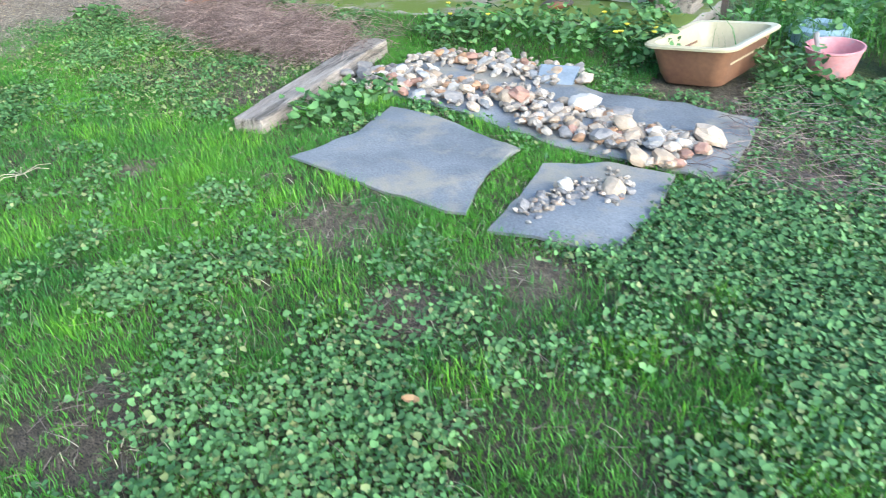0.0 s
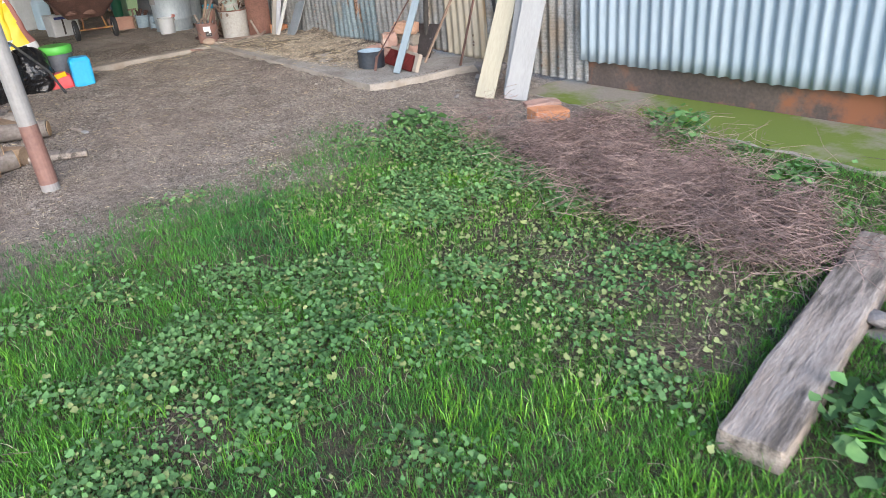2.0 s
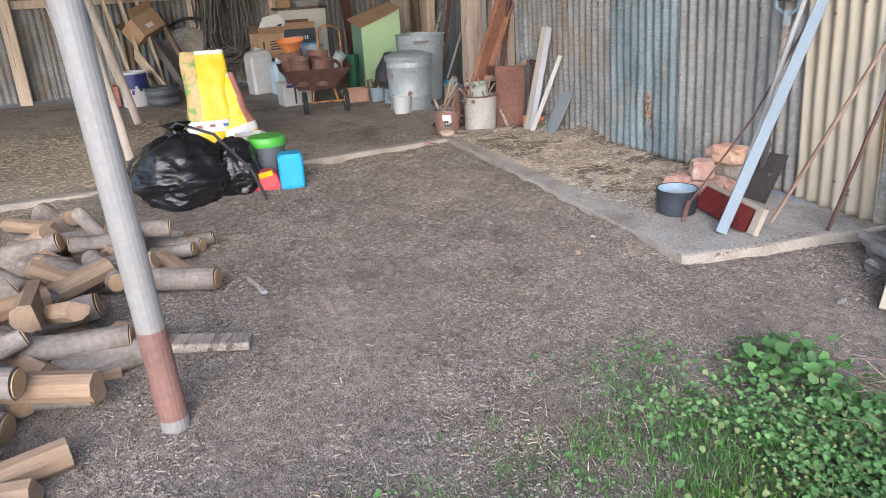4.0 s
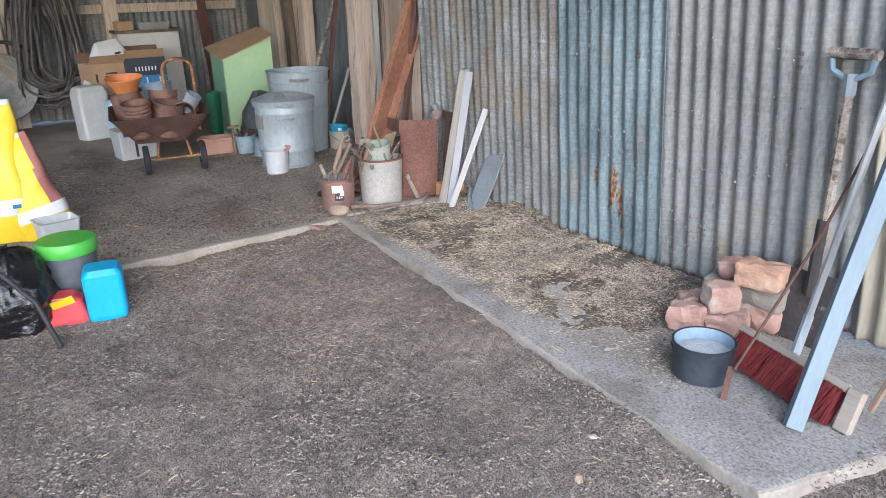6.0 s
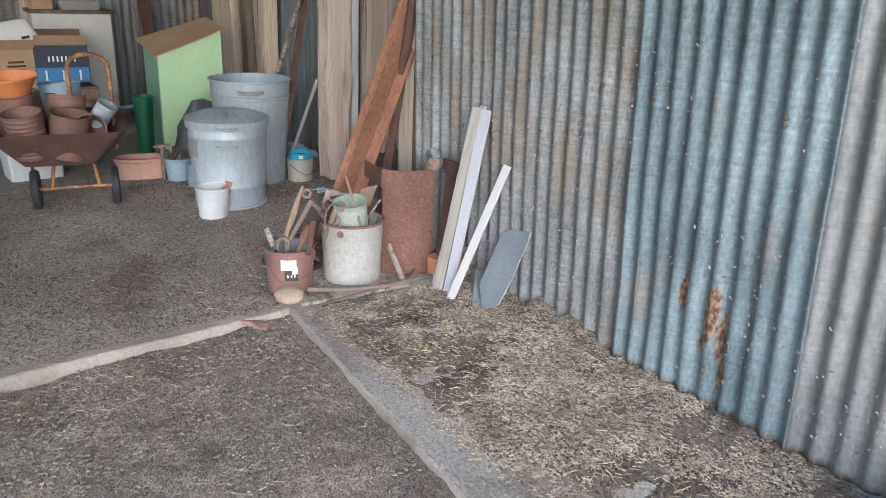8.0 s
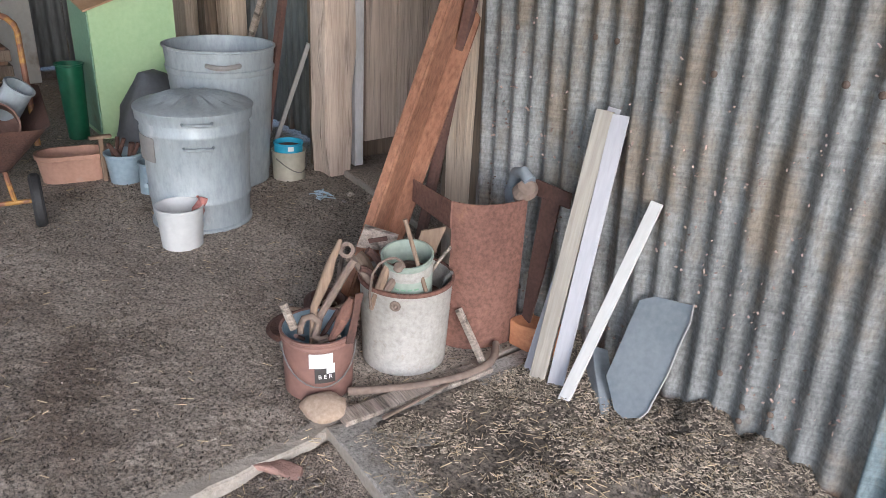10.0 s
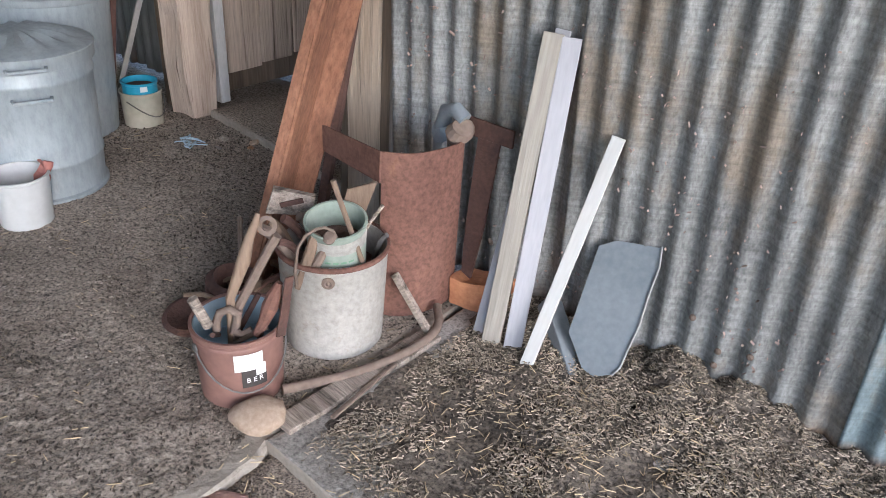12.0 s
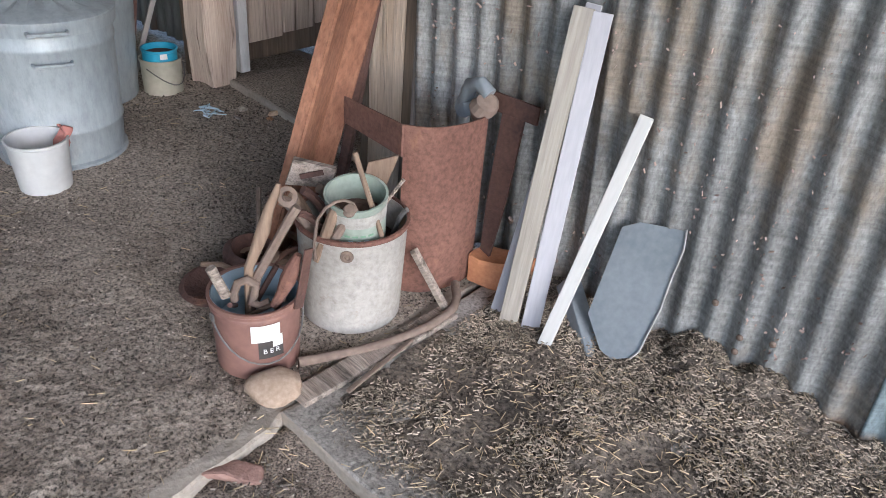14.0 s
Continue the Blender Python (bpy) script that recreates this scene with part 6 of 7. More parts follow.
def jerrycan(label, m, w, d, h, mt):
    t = thing("jerrycan", label, "container", m, "plastic containers")
    part("body", loft([rounded(w * 0.94, d * 0.94, 0, 0.03), rounded(w, d, 0.02, 0.035), rounded(w, d, h * 0.82, 0.035), rounded(w * 0.85, d * 0.85, h * 0.93, 0.03), rounded(w * 0.55, d * 0.55, h * 0.96, 0.02)]), mt, t, smooth=False)
    part("cap", lathe([(0, 0), (0.028, 0), (0.028, 0.03), (0, 0.032)], 16, m=pose(w * 0.3, 0, h * 0.95)), mt, t, "screw cap")
    part("grip", tube(arc((-w * 0.5, 0, h * 0.93), (w * 0.2, 0, h * 0.95), (0, 0, 0.04), 8), 0.014), mt, t, "moulded grip")
    return t


jerrycan("tall white plastic jerrycan by the hose coils", pose(-12.74, 3.13, SLAB, 0, -3, 15), 0.11, 0.14, 0.52, M_WHITEPLASTIC)
jerrycan("pale blue plastic jerrycan beside the white one", pose(-12.55, 3.31, SLAB, 0, 0, 8), 0.1, 0.08, 0.38, M_PALEBLUE)
# stand and boxes
p = thing("crate_stack", "dark wooden crates carrying the cardboard boxes", "crate", pose(-13.06, 3.55, SLAB))
for k in range(4):
    part("slat", box(0.38, 0.76, 0.07, 0.004, centre=(0, 0, 0.005 + 0.095 * k)), M_DARKTIMBER, p)
part("frame", box(0.34, 0.72, 0.375, 0.004), M_CARDIN, p)


def carton(label, m, w, d, h, mt, flaps=True):
    t = thing("carton", label, "box", m, "cardboard boxes")
    part("shell", loft([[(-w, -d, 0), (w, -d, 0), (w, d, 0), (-w, d, 0)], [(-w, -d, h), (w, -d, h), (w, d, h), (-w, d, h)], [(-w + 0.006, -d + 0.006, h), (w - 0.006, -d + 0.006, h), (w - 0.006, d - 0.006, h), (-w + 0.006, d - 0.006, h)], [(-w + 0.006, -d + 0.006, 0.02), (w - 0.006, -d + 0.006, 0.02), (w - 0.006, d - 0.006, 0.02), (-w + 0.006, d - 0.006, 0.02)]]), mt, t)
    if flaps:
        part("flap", box(0.005, 2 * d - 0.02, 0.1, 0.001, m=pose(w, 0, h, 0, 40, 0)), M_CARD, t, "folded-out flap")
        part("flap", box(0.005, 2 * d - 0.02, 0.1, 0.001, m=pose(-w, 0, h, 0, -20, 0)), M_CARDIN, t, "raised dark flap")
    return t


c1 = carton("brown cardboard box with dark print on the crates", pose(-13.02, 3.32, SLAB + 0.377, 0, 0, 10), 0.14, 0.175, 0.29, M_CARD)
part("print_arrow", box(0.002, 0.02, 0.08, 0, centre=(0.141, -0.11, 0.12)), M_INK, c1)
for k in range(4):
    part("print_line", box(0.002, 0.13 - 0.02 * (k % 2), 0.016, 0, centre=(0.141, 0.03, 0.1 + 0.03 * k)), M_INK, c1)
c2 = carton("dark blue printed produce carton, open at the top", pose(-13.05, 3.7, SLAB + 0.41, 0, 0, -4), 0.17, 0.19, 0.29, M_CARDBLUE)
part("blue_band", box(0.002, 0.37, 0.11, 0, centre=(0.171, 0, 0.01)), M_PRINTBLUE, c2, "blue printed band")
for k in range(7):
    part("print_letter", box(0.002, 0.012, 0.04, 0, centre=(0.1715, -0.09 + 0.03 * k, 0.165)), M_PAPER, c2)
for k in range(3):
    part("print_figure", box(0.002, 0.014, 0.08, 0, centre=(0.173, -0.12 + 0.12 * k, 0.02)), M_PAPER, c2)
p = thing("paper_sack", "crumpled white and yellow paper sack on the box", "sack", pose(-13.02, 3.4, SLAB + 0.66, 10, 12, 20))
part("sack", loft([rounded(0.1, 0.16, 0.0, 0.04), rounded(0.09, 0.17, 0.08, 0.05), rounded(0.05, 0.13, 0.17, 0.03), rounded(0.01, 0.11, 0.22, 0.008)]), M_PAPER, p)
part("yellow_print", box(0.002, 0.12, 0.05, 0, m=pose(0.098, -0.02, 0.05, 0, -22, 0)), M_YELLOW, p, "yellow print")
part("dark_print", box(0.002, 0.06, 0.02, 0, m=pose(0.092, 0.05, 0.1, 0, -30, 0)), M_INK, p)
p = thing("white_cabinet", "old white cabinet against the back wall with clutter", "cabinet", pose(-13.72, 3.9, SLAB))
part("body", box(0.34, 0.62, 0.9, 0.01), surface("old_white_enamel", (0.46, 0.45, 0.42), (0.58, 0.57, 0.53), 0.6, scale=3, grain=50, bump=0.06, c3=(0.34, 0.28, 0.22), stain=0.42), p)
part("top", box(0.38, 0.66, 0.03, 0.005, centre=(0, 0, 0.9)), M_DARKTIMBER, p, "dark top board")
p = thing("enamel_tray", "white enamel tray on the cabinet", "tray", pose(-13.66, 3.98, SLAB + 0.93))
part("tray", loft([rounded(0.1, 0.15, 0, 0.03), rounded(0.12, 0.17, 0.07, 0.03), rounded(0.105, 0.155, 0.07, 0.03), rounded(0.09, 0.14, 0.01, 0.03)]), M_WHITEPAINT, p)
p = thing("carton", "small orange-brown carton on the cabinet", "box", pose(-13.66, 3.68, SLAB + 0.93, 0, 0, 10))
part("body", box(0.12, 0.16, 0.09, 0.003), M_CARD, p)
leaner("rusty_sheet", "rusty iron sheet leaning on the back wall", "iron sheet", (-13.5, 4.55, SLAB), (-13.85, 4.55, 1.6), 0.42, 0.006, M_RUST, 90)
# hoses
for k in range(22):
    r_ = rng.uniform(0.2, 0.34)
    t_ = thing("hose_coil", "grey garden hose coil hanging on the back wall", "hose", pose(-13.72 + 0.012 * k - 0.1, 2.96 + rng.uniform(-0.16, 0.16), SLAB + rng.uniform(0.5, 0.75), rng.uniform(-8, 8), rng.uniform(-8, 2), rng.uniform(-14, 14)), "hanging hose coils")
    hh = rng.uniform(0.45, 0.7)
    n = 28
    part("hose", tube([(0.02 * math.sin(3 * q), r_ * math.sin(q) * (0.75 + 0.25 * math.cos(q)) if math.cos(q) > 0 else r_ * math.sin(q) * 0.75, -r_ * math.cos(q) if math.cos(q) > 0 else -hh * 1.6 * math.cos(q)) for q in np.linspace(0, 6.283, n)], 0.012, 7, cap=False), M_HOSE, t_, smooth=True)
p = thing("round_dish", "large pale grey round dish leaning at the back wall", "dish", pose(-13.72, 2.45, SLAB + 0.44, 0, 78, 0))
part("dish", lathe([(0, 0.0), (0.2, 0.02), (0.32, 0.06), (0.335, 0.07), (0.33, 0.075), (0.2, 0.035), (0, 0.015)], 40), M_ZINC, p, smooth=True)
part("black_hose", tube(arc((-0.3, -0.25, 0.1), (-0.32, 0.35, 0.08), (-0.12, 0, 0), 12), 0.018), M_BLACK, p, "black hose over the rim")
for k, (ya, yb, w) in enumerate(((1.6, 1.27, 0.13), (1.75, 1.45, 0.13), (1.92, 1.63, 0.13), (2.08, 1.83, 0.12))):
    leaner("pale_board", "pale beige board leaning on the back wall", "board", (-12.95 - 0.02 * k, ya, SLAB), (-13.85, yb, SLAB + 1.85), w, 0.022, M_BEIGEBOARD, 80, "leaning pale boards")
p = leaner("marked_board", "pale board with stencilled letters leaning low", "board", (-12.85, 2.12, SLAB), (-13.2, 1.8, SLAB + 0.55), 0.24, 0.02, M_BEIGEBOARD, 60)
cu = bpy.data.curves.new("stencil_text", "FONT")
cu.body, cu.size, cu.extrude = "M", 0.16, 0.001
ob = new("stencil_text", cu)
ob.parent = p
ob.data.materials.append(M_INK)
ob.matrix_basis = pose(-0.06, -0.013, 0.3, 90, 0, 0)
p = thing("paint_drum", "dark blue and white paint drum on the floor", "drum", pose(-12.83, 1.72, SLAB))
part("body", pail(0.145, 0.15, 0.38), M_WHITEPLASTIC, p, smooth=True)
part("blue_band", lathe([(0.1505, 0.2), (0.152, 0.2), (0.1535, 0.36), (0.151, 0.36)], 36), M_NAVY, p, "dark blue label band", smooth=True)
for k in range(6):
    a_ = radians(-40 + 16 * k)
    part("label_star", box(0.002, 0.03, 0.05 - 0.02 * (k % 2), 0, m=pose(0.152 * math.cos(a_), 0.152 * math.sin(a_), 0.2 - 0.03 * (k % 3), 0, 0, math.degrees(a_))), M_WHITEPLASTIC if k % 2 else M_NAVY, p)
p = thing("tyre_stack", "two old grey tyres stacked on the floor", "tyre", pose(-12.7, 2.0, SLAB))
for k in range(2):
    part("tyre", lathe([(0.1, 0.02), (0.15, 0.0), (0.18, 0.03), (0.18, 0.07), (0.15, 0.1), (0.1, 0.08), (0.1, 0.02)], 30, m=pose(0.01 * k, 0, 0.1 * k)), M_GREYPLASTIC, p, smooth=True)
p = carton("torn brown carton tipped on the boards", pose(-13.35, 2.02, SLAB + 0.72, 20, -30, 30), 0.14, 0.18, 0.24, M_CARD)
part("print_mark", box(0.002, 0.1, 0.05, 0, centre=(0.141, -0.02, 0.06)), M_PAPER, p)
leaner("machine_arm", "dark metal machine arm leaning behind the drum", "machine arm", (-13.0, 2.35, SLAB), (-13.5, 1.98, SLAB + 0.8), 0.12, 0.08, M_OLDSTEEL, 20)
leaner("machine_arm", "dark timber handle leaning behind the drum", "handle", (-12.95, 2.46, SLAB), (-13.55, 2.15, SLAB + 0.95), 0.05, 0.05, M_DARKTIMBER, 20)
p = thing("red_box", "dull red metal box in the dark corner", "metal box", pose(-13.1, 1.35, SLAB))
part("body", box(0.3, 0.4, 0.22, 0.01), M_RAG, p)

# branch posts
M_BRANCH = surface("whitened_branch", (0.36, 0.3, 0.25), (0.58, 0.52, 0.46), 0.85, scale=9, grain=50, bump=0.5, c3=(0.2, 0.15, 0.12), stain=0.46, stain_scale=6, stretch=(1, 1, 0.3))
for (x, y), (dx, dy), r in (((-11.51, 1.66), (0.25, -0.42), 0.038), ((-9.77, 1.54), (0.1, -0.22), 0.034), ((-11.2, 1.3), (0.3, -0.3), 0.03)):
    p = thing("branch_post", "crooked whitened branch used as a roof prop", "post", pose(x, y, SLAB), "branch props")
    part("trunk", tube([(dx * f + 0.025 * math.sin(7 * f + x), dy * f + 0.02 * math.cos(5 * f), 2.55 * f) for f in np.linspace(0, 1, 12)], r, 9, taper=[r * (1.05 - 0.2 * f) for f in np.linspace(0, 1, 12)]), M_BRANCH, p, smooth=True)

# rubbish bags and sacks


def bag(name, label, x, y, rx, ry, h, seed, neck=True):
    p = thing(name, label, "rubbish bag", pose(x, y, ground_z(x, y) - 0.004), "black rubbish bags")
    bm = bmesh.new()
    n, rows = 96, 60
    prev = None
    base = bm.verts.new((0, 0, 0))
    for j in range(rows + 1):
        f = j / rows
        prof = math.sin(math.pi * min(1, 0.12 + 0.88 * f) ** 0.8) ** 0.45 if f < 0.96 else 0.16
        prof = max(0.12, prof)
        ring = []
        for k in range(n):
            a = 2 * math.pi * k / n
            d = Vector((math.cos(a), math.sin(a), f * 2.2))
            w = 1 + 0.2 * noise.noise(d * 1.6 + Vector((seed, 0, 0))) + 0.1 * (0.5 - abs(noise.noise(d * 3.2 + Vector((0, seed, 0))))) + 0.06 * (0.5 - abs(noise.noise(Vector((d.x * 6, d.y * 6, f * 9 + seed))))) + 0.03 * abs(noise.noise(Vector((d.x * 11, d.y * 11, f * 26 + seed))))
            z = h * f * (1 + 0.12 * noise.noise(d * 1.5 + Vector((9, seed, 0))))
            ring.append(bm.verts.new((rx * prof * w * d.x, ry * prof * w * d.y, max(z, 0.0))))
        for k in range(n):
            if prev is None:
                bm.faces.new((base, ring[(k + 1) % n], ring[k]))
            else:
                bm.faces.new((prev[k], prev[(k + 1) % n], ring[(k + 1) % n], ring[k]))
        prev = ring
    tip = bm.verts.new((0.02, 0, h * 1.02))
    for k in range(n):
        bm.faces.new((prev[k], prev[(k + 1) % n], tip))
    part("sack", bm, M_BLACKPLASTIC, p, smooth=True)
    if neck:
        part("gathered_neck", lathe([(0.03, h * 0.93), (0.025, h * 0.98), (0.07, h * 1.08), (0.1, h * 1.12), (0.04, h * 1.05), (0, h)], 20, wobble=0.04), M_BLACKPLASTIC, p, "loose gathered neck", smooth=True)
    return p


bag("rubbish_bag", "full black plastic rubbish bag on the dirt", -8.47, 1.85, 0.28, 0.27, 0.43, 2.0)
b2 = bag("rubbish_bag", "small creased black rubbish bag with pale scraps", -8.53, 2.17, 0.19, 0.18, 0.35, 5.0, False)
part("pale_scrap", box(0.02, 0.08, 0.16, 0.006, rough=0.02, m=pose(0.14, 0.08, 0.1, 0, -18, 30)), M_SHEETGREY, b2, "pale plastic scrap")
p = thing("bent_rod", "bent black rod lying over the rubbish bags", "rod", None)
part("rod", tube([(-8.6, 1.45, 0.33), (-8.55, 1.57, 0.6), (-8.47, 1.87, 0.815), (-8.41, 2.07, 0.73), (-8.28, 2.25, 0.5), (-8.17, 2.3, 0.335)], 0.01), M_BLACK, p, smooth=True)


def sack(label, m, w, d, h, flat, picture):
    """A soft printed sack; its faces take the picture, the white band or the plain yellow by where they lie."""
    t = thing("feed_sack", label, "sack", m, "yellow feed sacks")
    loops = []
    n, rows = 44, 26
    for j in range(rows + 1):
        f = j / rows
        bulge = (0.55 + 0.45 * math.sin(math.pi * min(f, 0.6) / 0.6 * 0.5 + 0.4)) * (1 - flat * f) * (1 - 0.8 * f ** 3)
        ww, dd = w * (1 - 0.22 * f + 0.03 * math.sin(9 * f)), max(0.008, d * bulge)
        loop = []
        for k in range(n):
            a = 2 * math.pi * k / n
            c, s_ = math.cos(a), math.sin(a)
            x, y = ww * math.copysign(abs(c) ** 0.55, c), dd * math.copysign(abs(s_) ** 0.7, s_)
            loop.append((x + 0.014 * noise.noise(Vector((x * 7, f * 5, 1))), y + 0.022 * noise.noise(Vector((x * 11, f * 6, y * 9 + w * 50))), h * f))
        loops.append(loop)
    bm = loft(loops)
    for f in bm.faces:
        c = f.calc_center_median()
        z = c.z / h
        if 0.2 < z < 0.31:
            f.material_index = 2
        elif picture and c.x < -0.25 * w and z > 0.31:
            f.material_index = 1
        elif not picture and c.x > 0.55 * w and z > 0.31:
            f.material_index = 3
        elif z > 0.97:
            f.material_index = 2
    part("sack_skin", bm, (M_YELLOW, M_SACKPIC, M_PAPER, M_RAG), t, smooth=True)
    return t


# the sacks face the yard
s1 = sack("upright yellow printed feed sack, half empty", pose(-9.72, 2.2, SLAB, -6, 0, 84), 0.2, 0.13, 0.76, 0.2, True)
for k, mt in enumerate((M_RAG, M_RAG, M_PRINTBLUE)):
    part("band_mark", box(0.04, 0.003, 0.02, 0, m=pose(-0.1 + 0.1 * k, -0.128, 0.185, 4, 0, 0)), mt, s1)
s2 = sack("yellow feed sack slumped behind the other", pose(-9.66, 2.42, SLAB, -6, -14, 80), 0.15, 0.1, 0.58, 0.2, False)
p = thing("ice_cream_tub", "white plastic tub beside the feed sacks", "tub", pose(-9.5, 2.45, SLAB, 0, 0, 10))
part("body", loft([rounded(0.07, 0.09, 0, 0.02), rounded(0.085, 0.105, 0.13, 0.025), rounded(0.09, 0.11, 0.135, 0.025), rounded(0.08, 0.1, 0.135, 0.02), rounded(0.065, 0.085, 0.01, 0.02)]), M_WHITEPLASTIC, p)
gz = ground_z(-8.5, 2.5)
p = thing("lidded_tub", "dark grey plastic tub with a bright green lid", "tub", pose(-8.63, 2.42, gz))
part("body", lathe([(0, 0), (0.1, 0), (0.11, 0.02), (0.115, 0.27), (0, 0.27)], 32), M_GREYPLASTIC, p, smooth=True)
part("lid", lathe([(0.12, 0.25), (0.126, 0.26), (0.126, 0.3), (0.118, 0.312), (0, 0.316)], 36), M_GREENPLASTIC, p, "bright green lid", smooth=True)
p = thing("toy_container", "bright blue and red plastic container on the dirt", "container", pose(-8.43, 2.46, ground_z(-8.4, 2.46), 0, 0, 80))
part("blue_body", loft([rounded(0.075, 0.07, 0, 0.02), rounded(0.08, 0.075, 0.02, 0.025), rounded(0.08, 0.075, 0.2, 0.025), rounded(0.065, 0.06, 0.225, 0.025)]), M_BLUEPLASTIC, p, "bright blue box", m=pose(0.06, 0, 0))
part("red_body", loft([rounded(0.1, 0.06, 0, 0.02), rounded(0.105, 0.065, 0.02, 0.025), rounded(0.09, 0.06, 0.1, 0.025), rounded(0.06, 0.05, 0.125, 0.025)]), M_REDPLASTIC, p, "red moulded end", m=pose(-0.12, 0, 0))
part("yellow_label", box(0.09, 0.004, 0.04, 0.001, m=pose(-0.1, -0.058, 0.09, 18, -14, 0)), M_YELLOW, p, "yellow label")

# tools at the strip's open end
PILE = ((-6.79, 4.31, 0.0, 0.13, 0.1, 0.1, 25), (-6.86, 4.44, 0.0, 0.13, 0.09, 0.09, 60), (-6.69, 4.41, 0.0, 0.15, 0.1, 0.085, 35), (-6.66, 4.55, 0.0, 0.18, 0.1, 0.085, 8), (-6.72, 4.4, 0.085, 0.115, 0.09, 0.105, 60), (-6.67, 4.56, 0.085, 0.19, 0.1, 0.085, 4), (-6.78, 4.58, 0.15, 0.14, 0.1, 0.075, 20), (-6.655, 4.53, 0.17, 0.17, 0.11, 0.09, 22), (-6.8, 4.58, 0.0, 0.18, 0.1, 0.15, 10))
for k, (x, y, z, l, w, h, yaw) in enumerate(PILE):
    p = thing("old_brick", "broken pinkish brick with mortar in the pile", "brick", pose(x, y, S6 + z, 3 * (k % 3) - 3, 4 * (k % 2) - 2, yaw), "brick pile")
    part("brick_body", box(l, w, h, 0.011, rough=0.013, cuts=5, freq=24.0), (M_BRICKPINK, M_BRICKPINK, M_BRICKPINK, M_BRICKPINK, M_BRICKPINK, M_BRICKGREY, M_BRICKPINK, M_BRICKTAN, M_BRICKGREY)[k], p)
p = thing("ash_pot", "dark enamel pot filled with pale ash", "pot", pose(-6.54, 4.08, S6))
part("body", pail(0.098, 0.102, 0.125, 0.004, 0.002), M_DARKPOT, p, smooth=True)
part("lining", lathe([(0.0955, 0.124), (0.0925, 0.08), (0, 0.08)], 32), M_BLUEPOT, p, "pale blue enamel lining", smooth=True)
part("ash", lathe([(0.094, 0.085), (0.06, 0.096), (0.03, 0.1), (0, 0.102)], 24, wobble=0.008), M_ASH, p, "pale ash")
hole = bent([(0.1035 * math.cos(radians(q)), 0.1035 * math.sin(radians(q))) for q in range(-140, -118, 5)], 0.1, 0.112, -0.001)
part("chipped_spot", hole, M_INK, p)
a, b = Vector((-6.55, 4.275, S6 + 0.078)), Vector((-6.11, 4.17, S6 + 0.078))
p = thing("yard_broom", "yard broom with dark red bristles leaning on the wall", "broom", None)
ax = (b - a).normalized()
m_ = Matrix.Translation(a) @ Matrix(((ax.x, -ax.y, 0), (ax.y, ax.x, 0), (0, 0, 1))).to_4x4() @ pose(0, 0, 0, -38, 0, 0)
L = (b - a).length
part("stock", box(L, 0.042, 0.026, 0.006, centre=(L / 2, 0, 0.02)), M_GREYSTOCK, p, "bare wooden stock", m=m_)
v = []
for k in range(900):
    x, y = rng.uniform(0.01, L - 0.01), rng.uniform(-0.024, 0.024)
    ex, ey = x + rng.gauss(0, 0.012), y * 1.5 + rng.gauss(0, 0.008)
    w = 0.0018
    v.append([(x - w, y, 0.022), (x + w, y, 0.022), (x, y + w, 0.022), (ex - w, ey, -0.095), (ex + w, ey, -0.095), (ex, ey + w, -0.095)])
bf = [f for k in range(len(v)) for f in ((6 * k, 6 * k + 1, 6 * k + 4, 6 * k + 3), (6 * k + 1, 6 * k + 2, 6 * k + 5, 6 * k + 4), (6 * k + 2, 6 * k, 6 * k + 3, 6 * k + 5))]
part("bristles", ([c for q in v for c in q], [], bf), M_BRISTLE, p, "dark red bristles", m=m_)
mid = m_ @ Vector((L * 0.5, 0, 0.045))
top = Vector((-6.28, 4.7, 1.9))
part("socket", tube([mid, mid.lerp(top, 0.09)], 0.016), M_GALV, p, "steel socket")
part("handle", tube([mid.lerp(top, 0.06), top], 0.0125), M_WHITEWOOD, p, "white wooden handle")
leaner("timber_block", "short pale timber block by the broom", "timber", (-6.085, 4.13, S6), (-6.08, 4.18, S6 + 0.12), 0.045, 0.03, M_GREYSTOCK)
leaner("painted_bar", "pale blue painted bar leaning on the wall", "bar", (-6.175, 4.03, S6), (-6.24, 4.7, 1.62), 0.05, 0.035, M_BLUEWOOD, 40)
p = thing("poker", "thin rusty iron poker leaning on the wall", "poker", None)
part("rod", tube([(-6.385, 4.03, S6 + 0.1), (-6.36, 4.35, 0.85), (-6.32, 4.7, 1.42)], 0.005), M_RUSTDARK, p)
part("blade", box(0.02, 0.005, 0.11, 0.002, m=between((-6.392, 4.0, S6), (-6.4, 4.04, S6 + 0.12), 30)), M_RUSTDARK, p, "flat rusty blade")
p = thing("spade", "old steel spade standing against the iron wall", "spade", None)
part("blade", loft([[(-6.64, 4.535, S6), (-6.4, 4.535, S6), (-6.4, 4.54, S6), (-6.64, 4.54, S6)], [(-6.645, 4.63, 0.615), (-6.375, 4.635, 0.625), (-6.375, 4.64, 0.625), (-6.645, 4.635, 0.615)]]), M_SPADE, p, "dull steel blade")
part("shaft", tube([(-6.508, 4.625, S6 + 0.2), (-6.512, 4.655, 0.95), (-6.518, 4.68, 1.26)], 0.017), M_BEAM, p, "grey wooden shaft")
part("strap_socket", tube([(-6.508, 4.61, S6 + 0.16), (-6.51, 4.632, S6 + 0.44)], 0.021), M_INK, p, "black steel strap socket")
part("socket", tube([(-6.517, 4.68, 1.25), (-6.52, 4.682, 1.32)], 0.022), M_GALV, p, "steel socket")
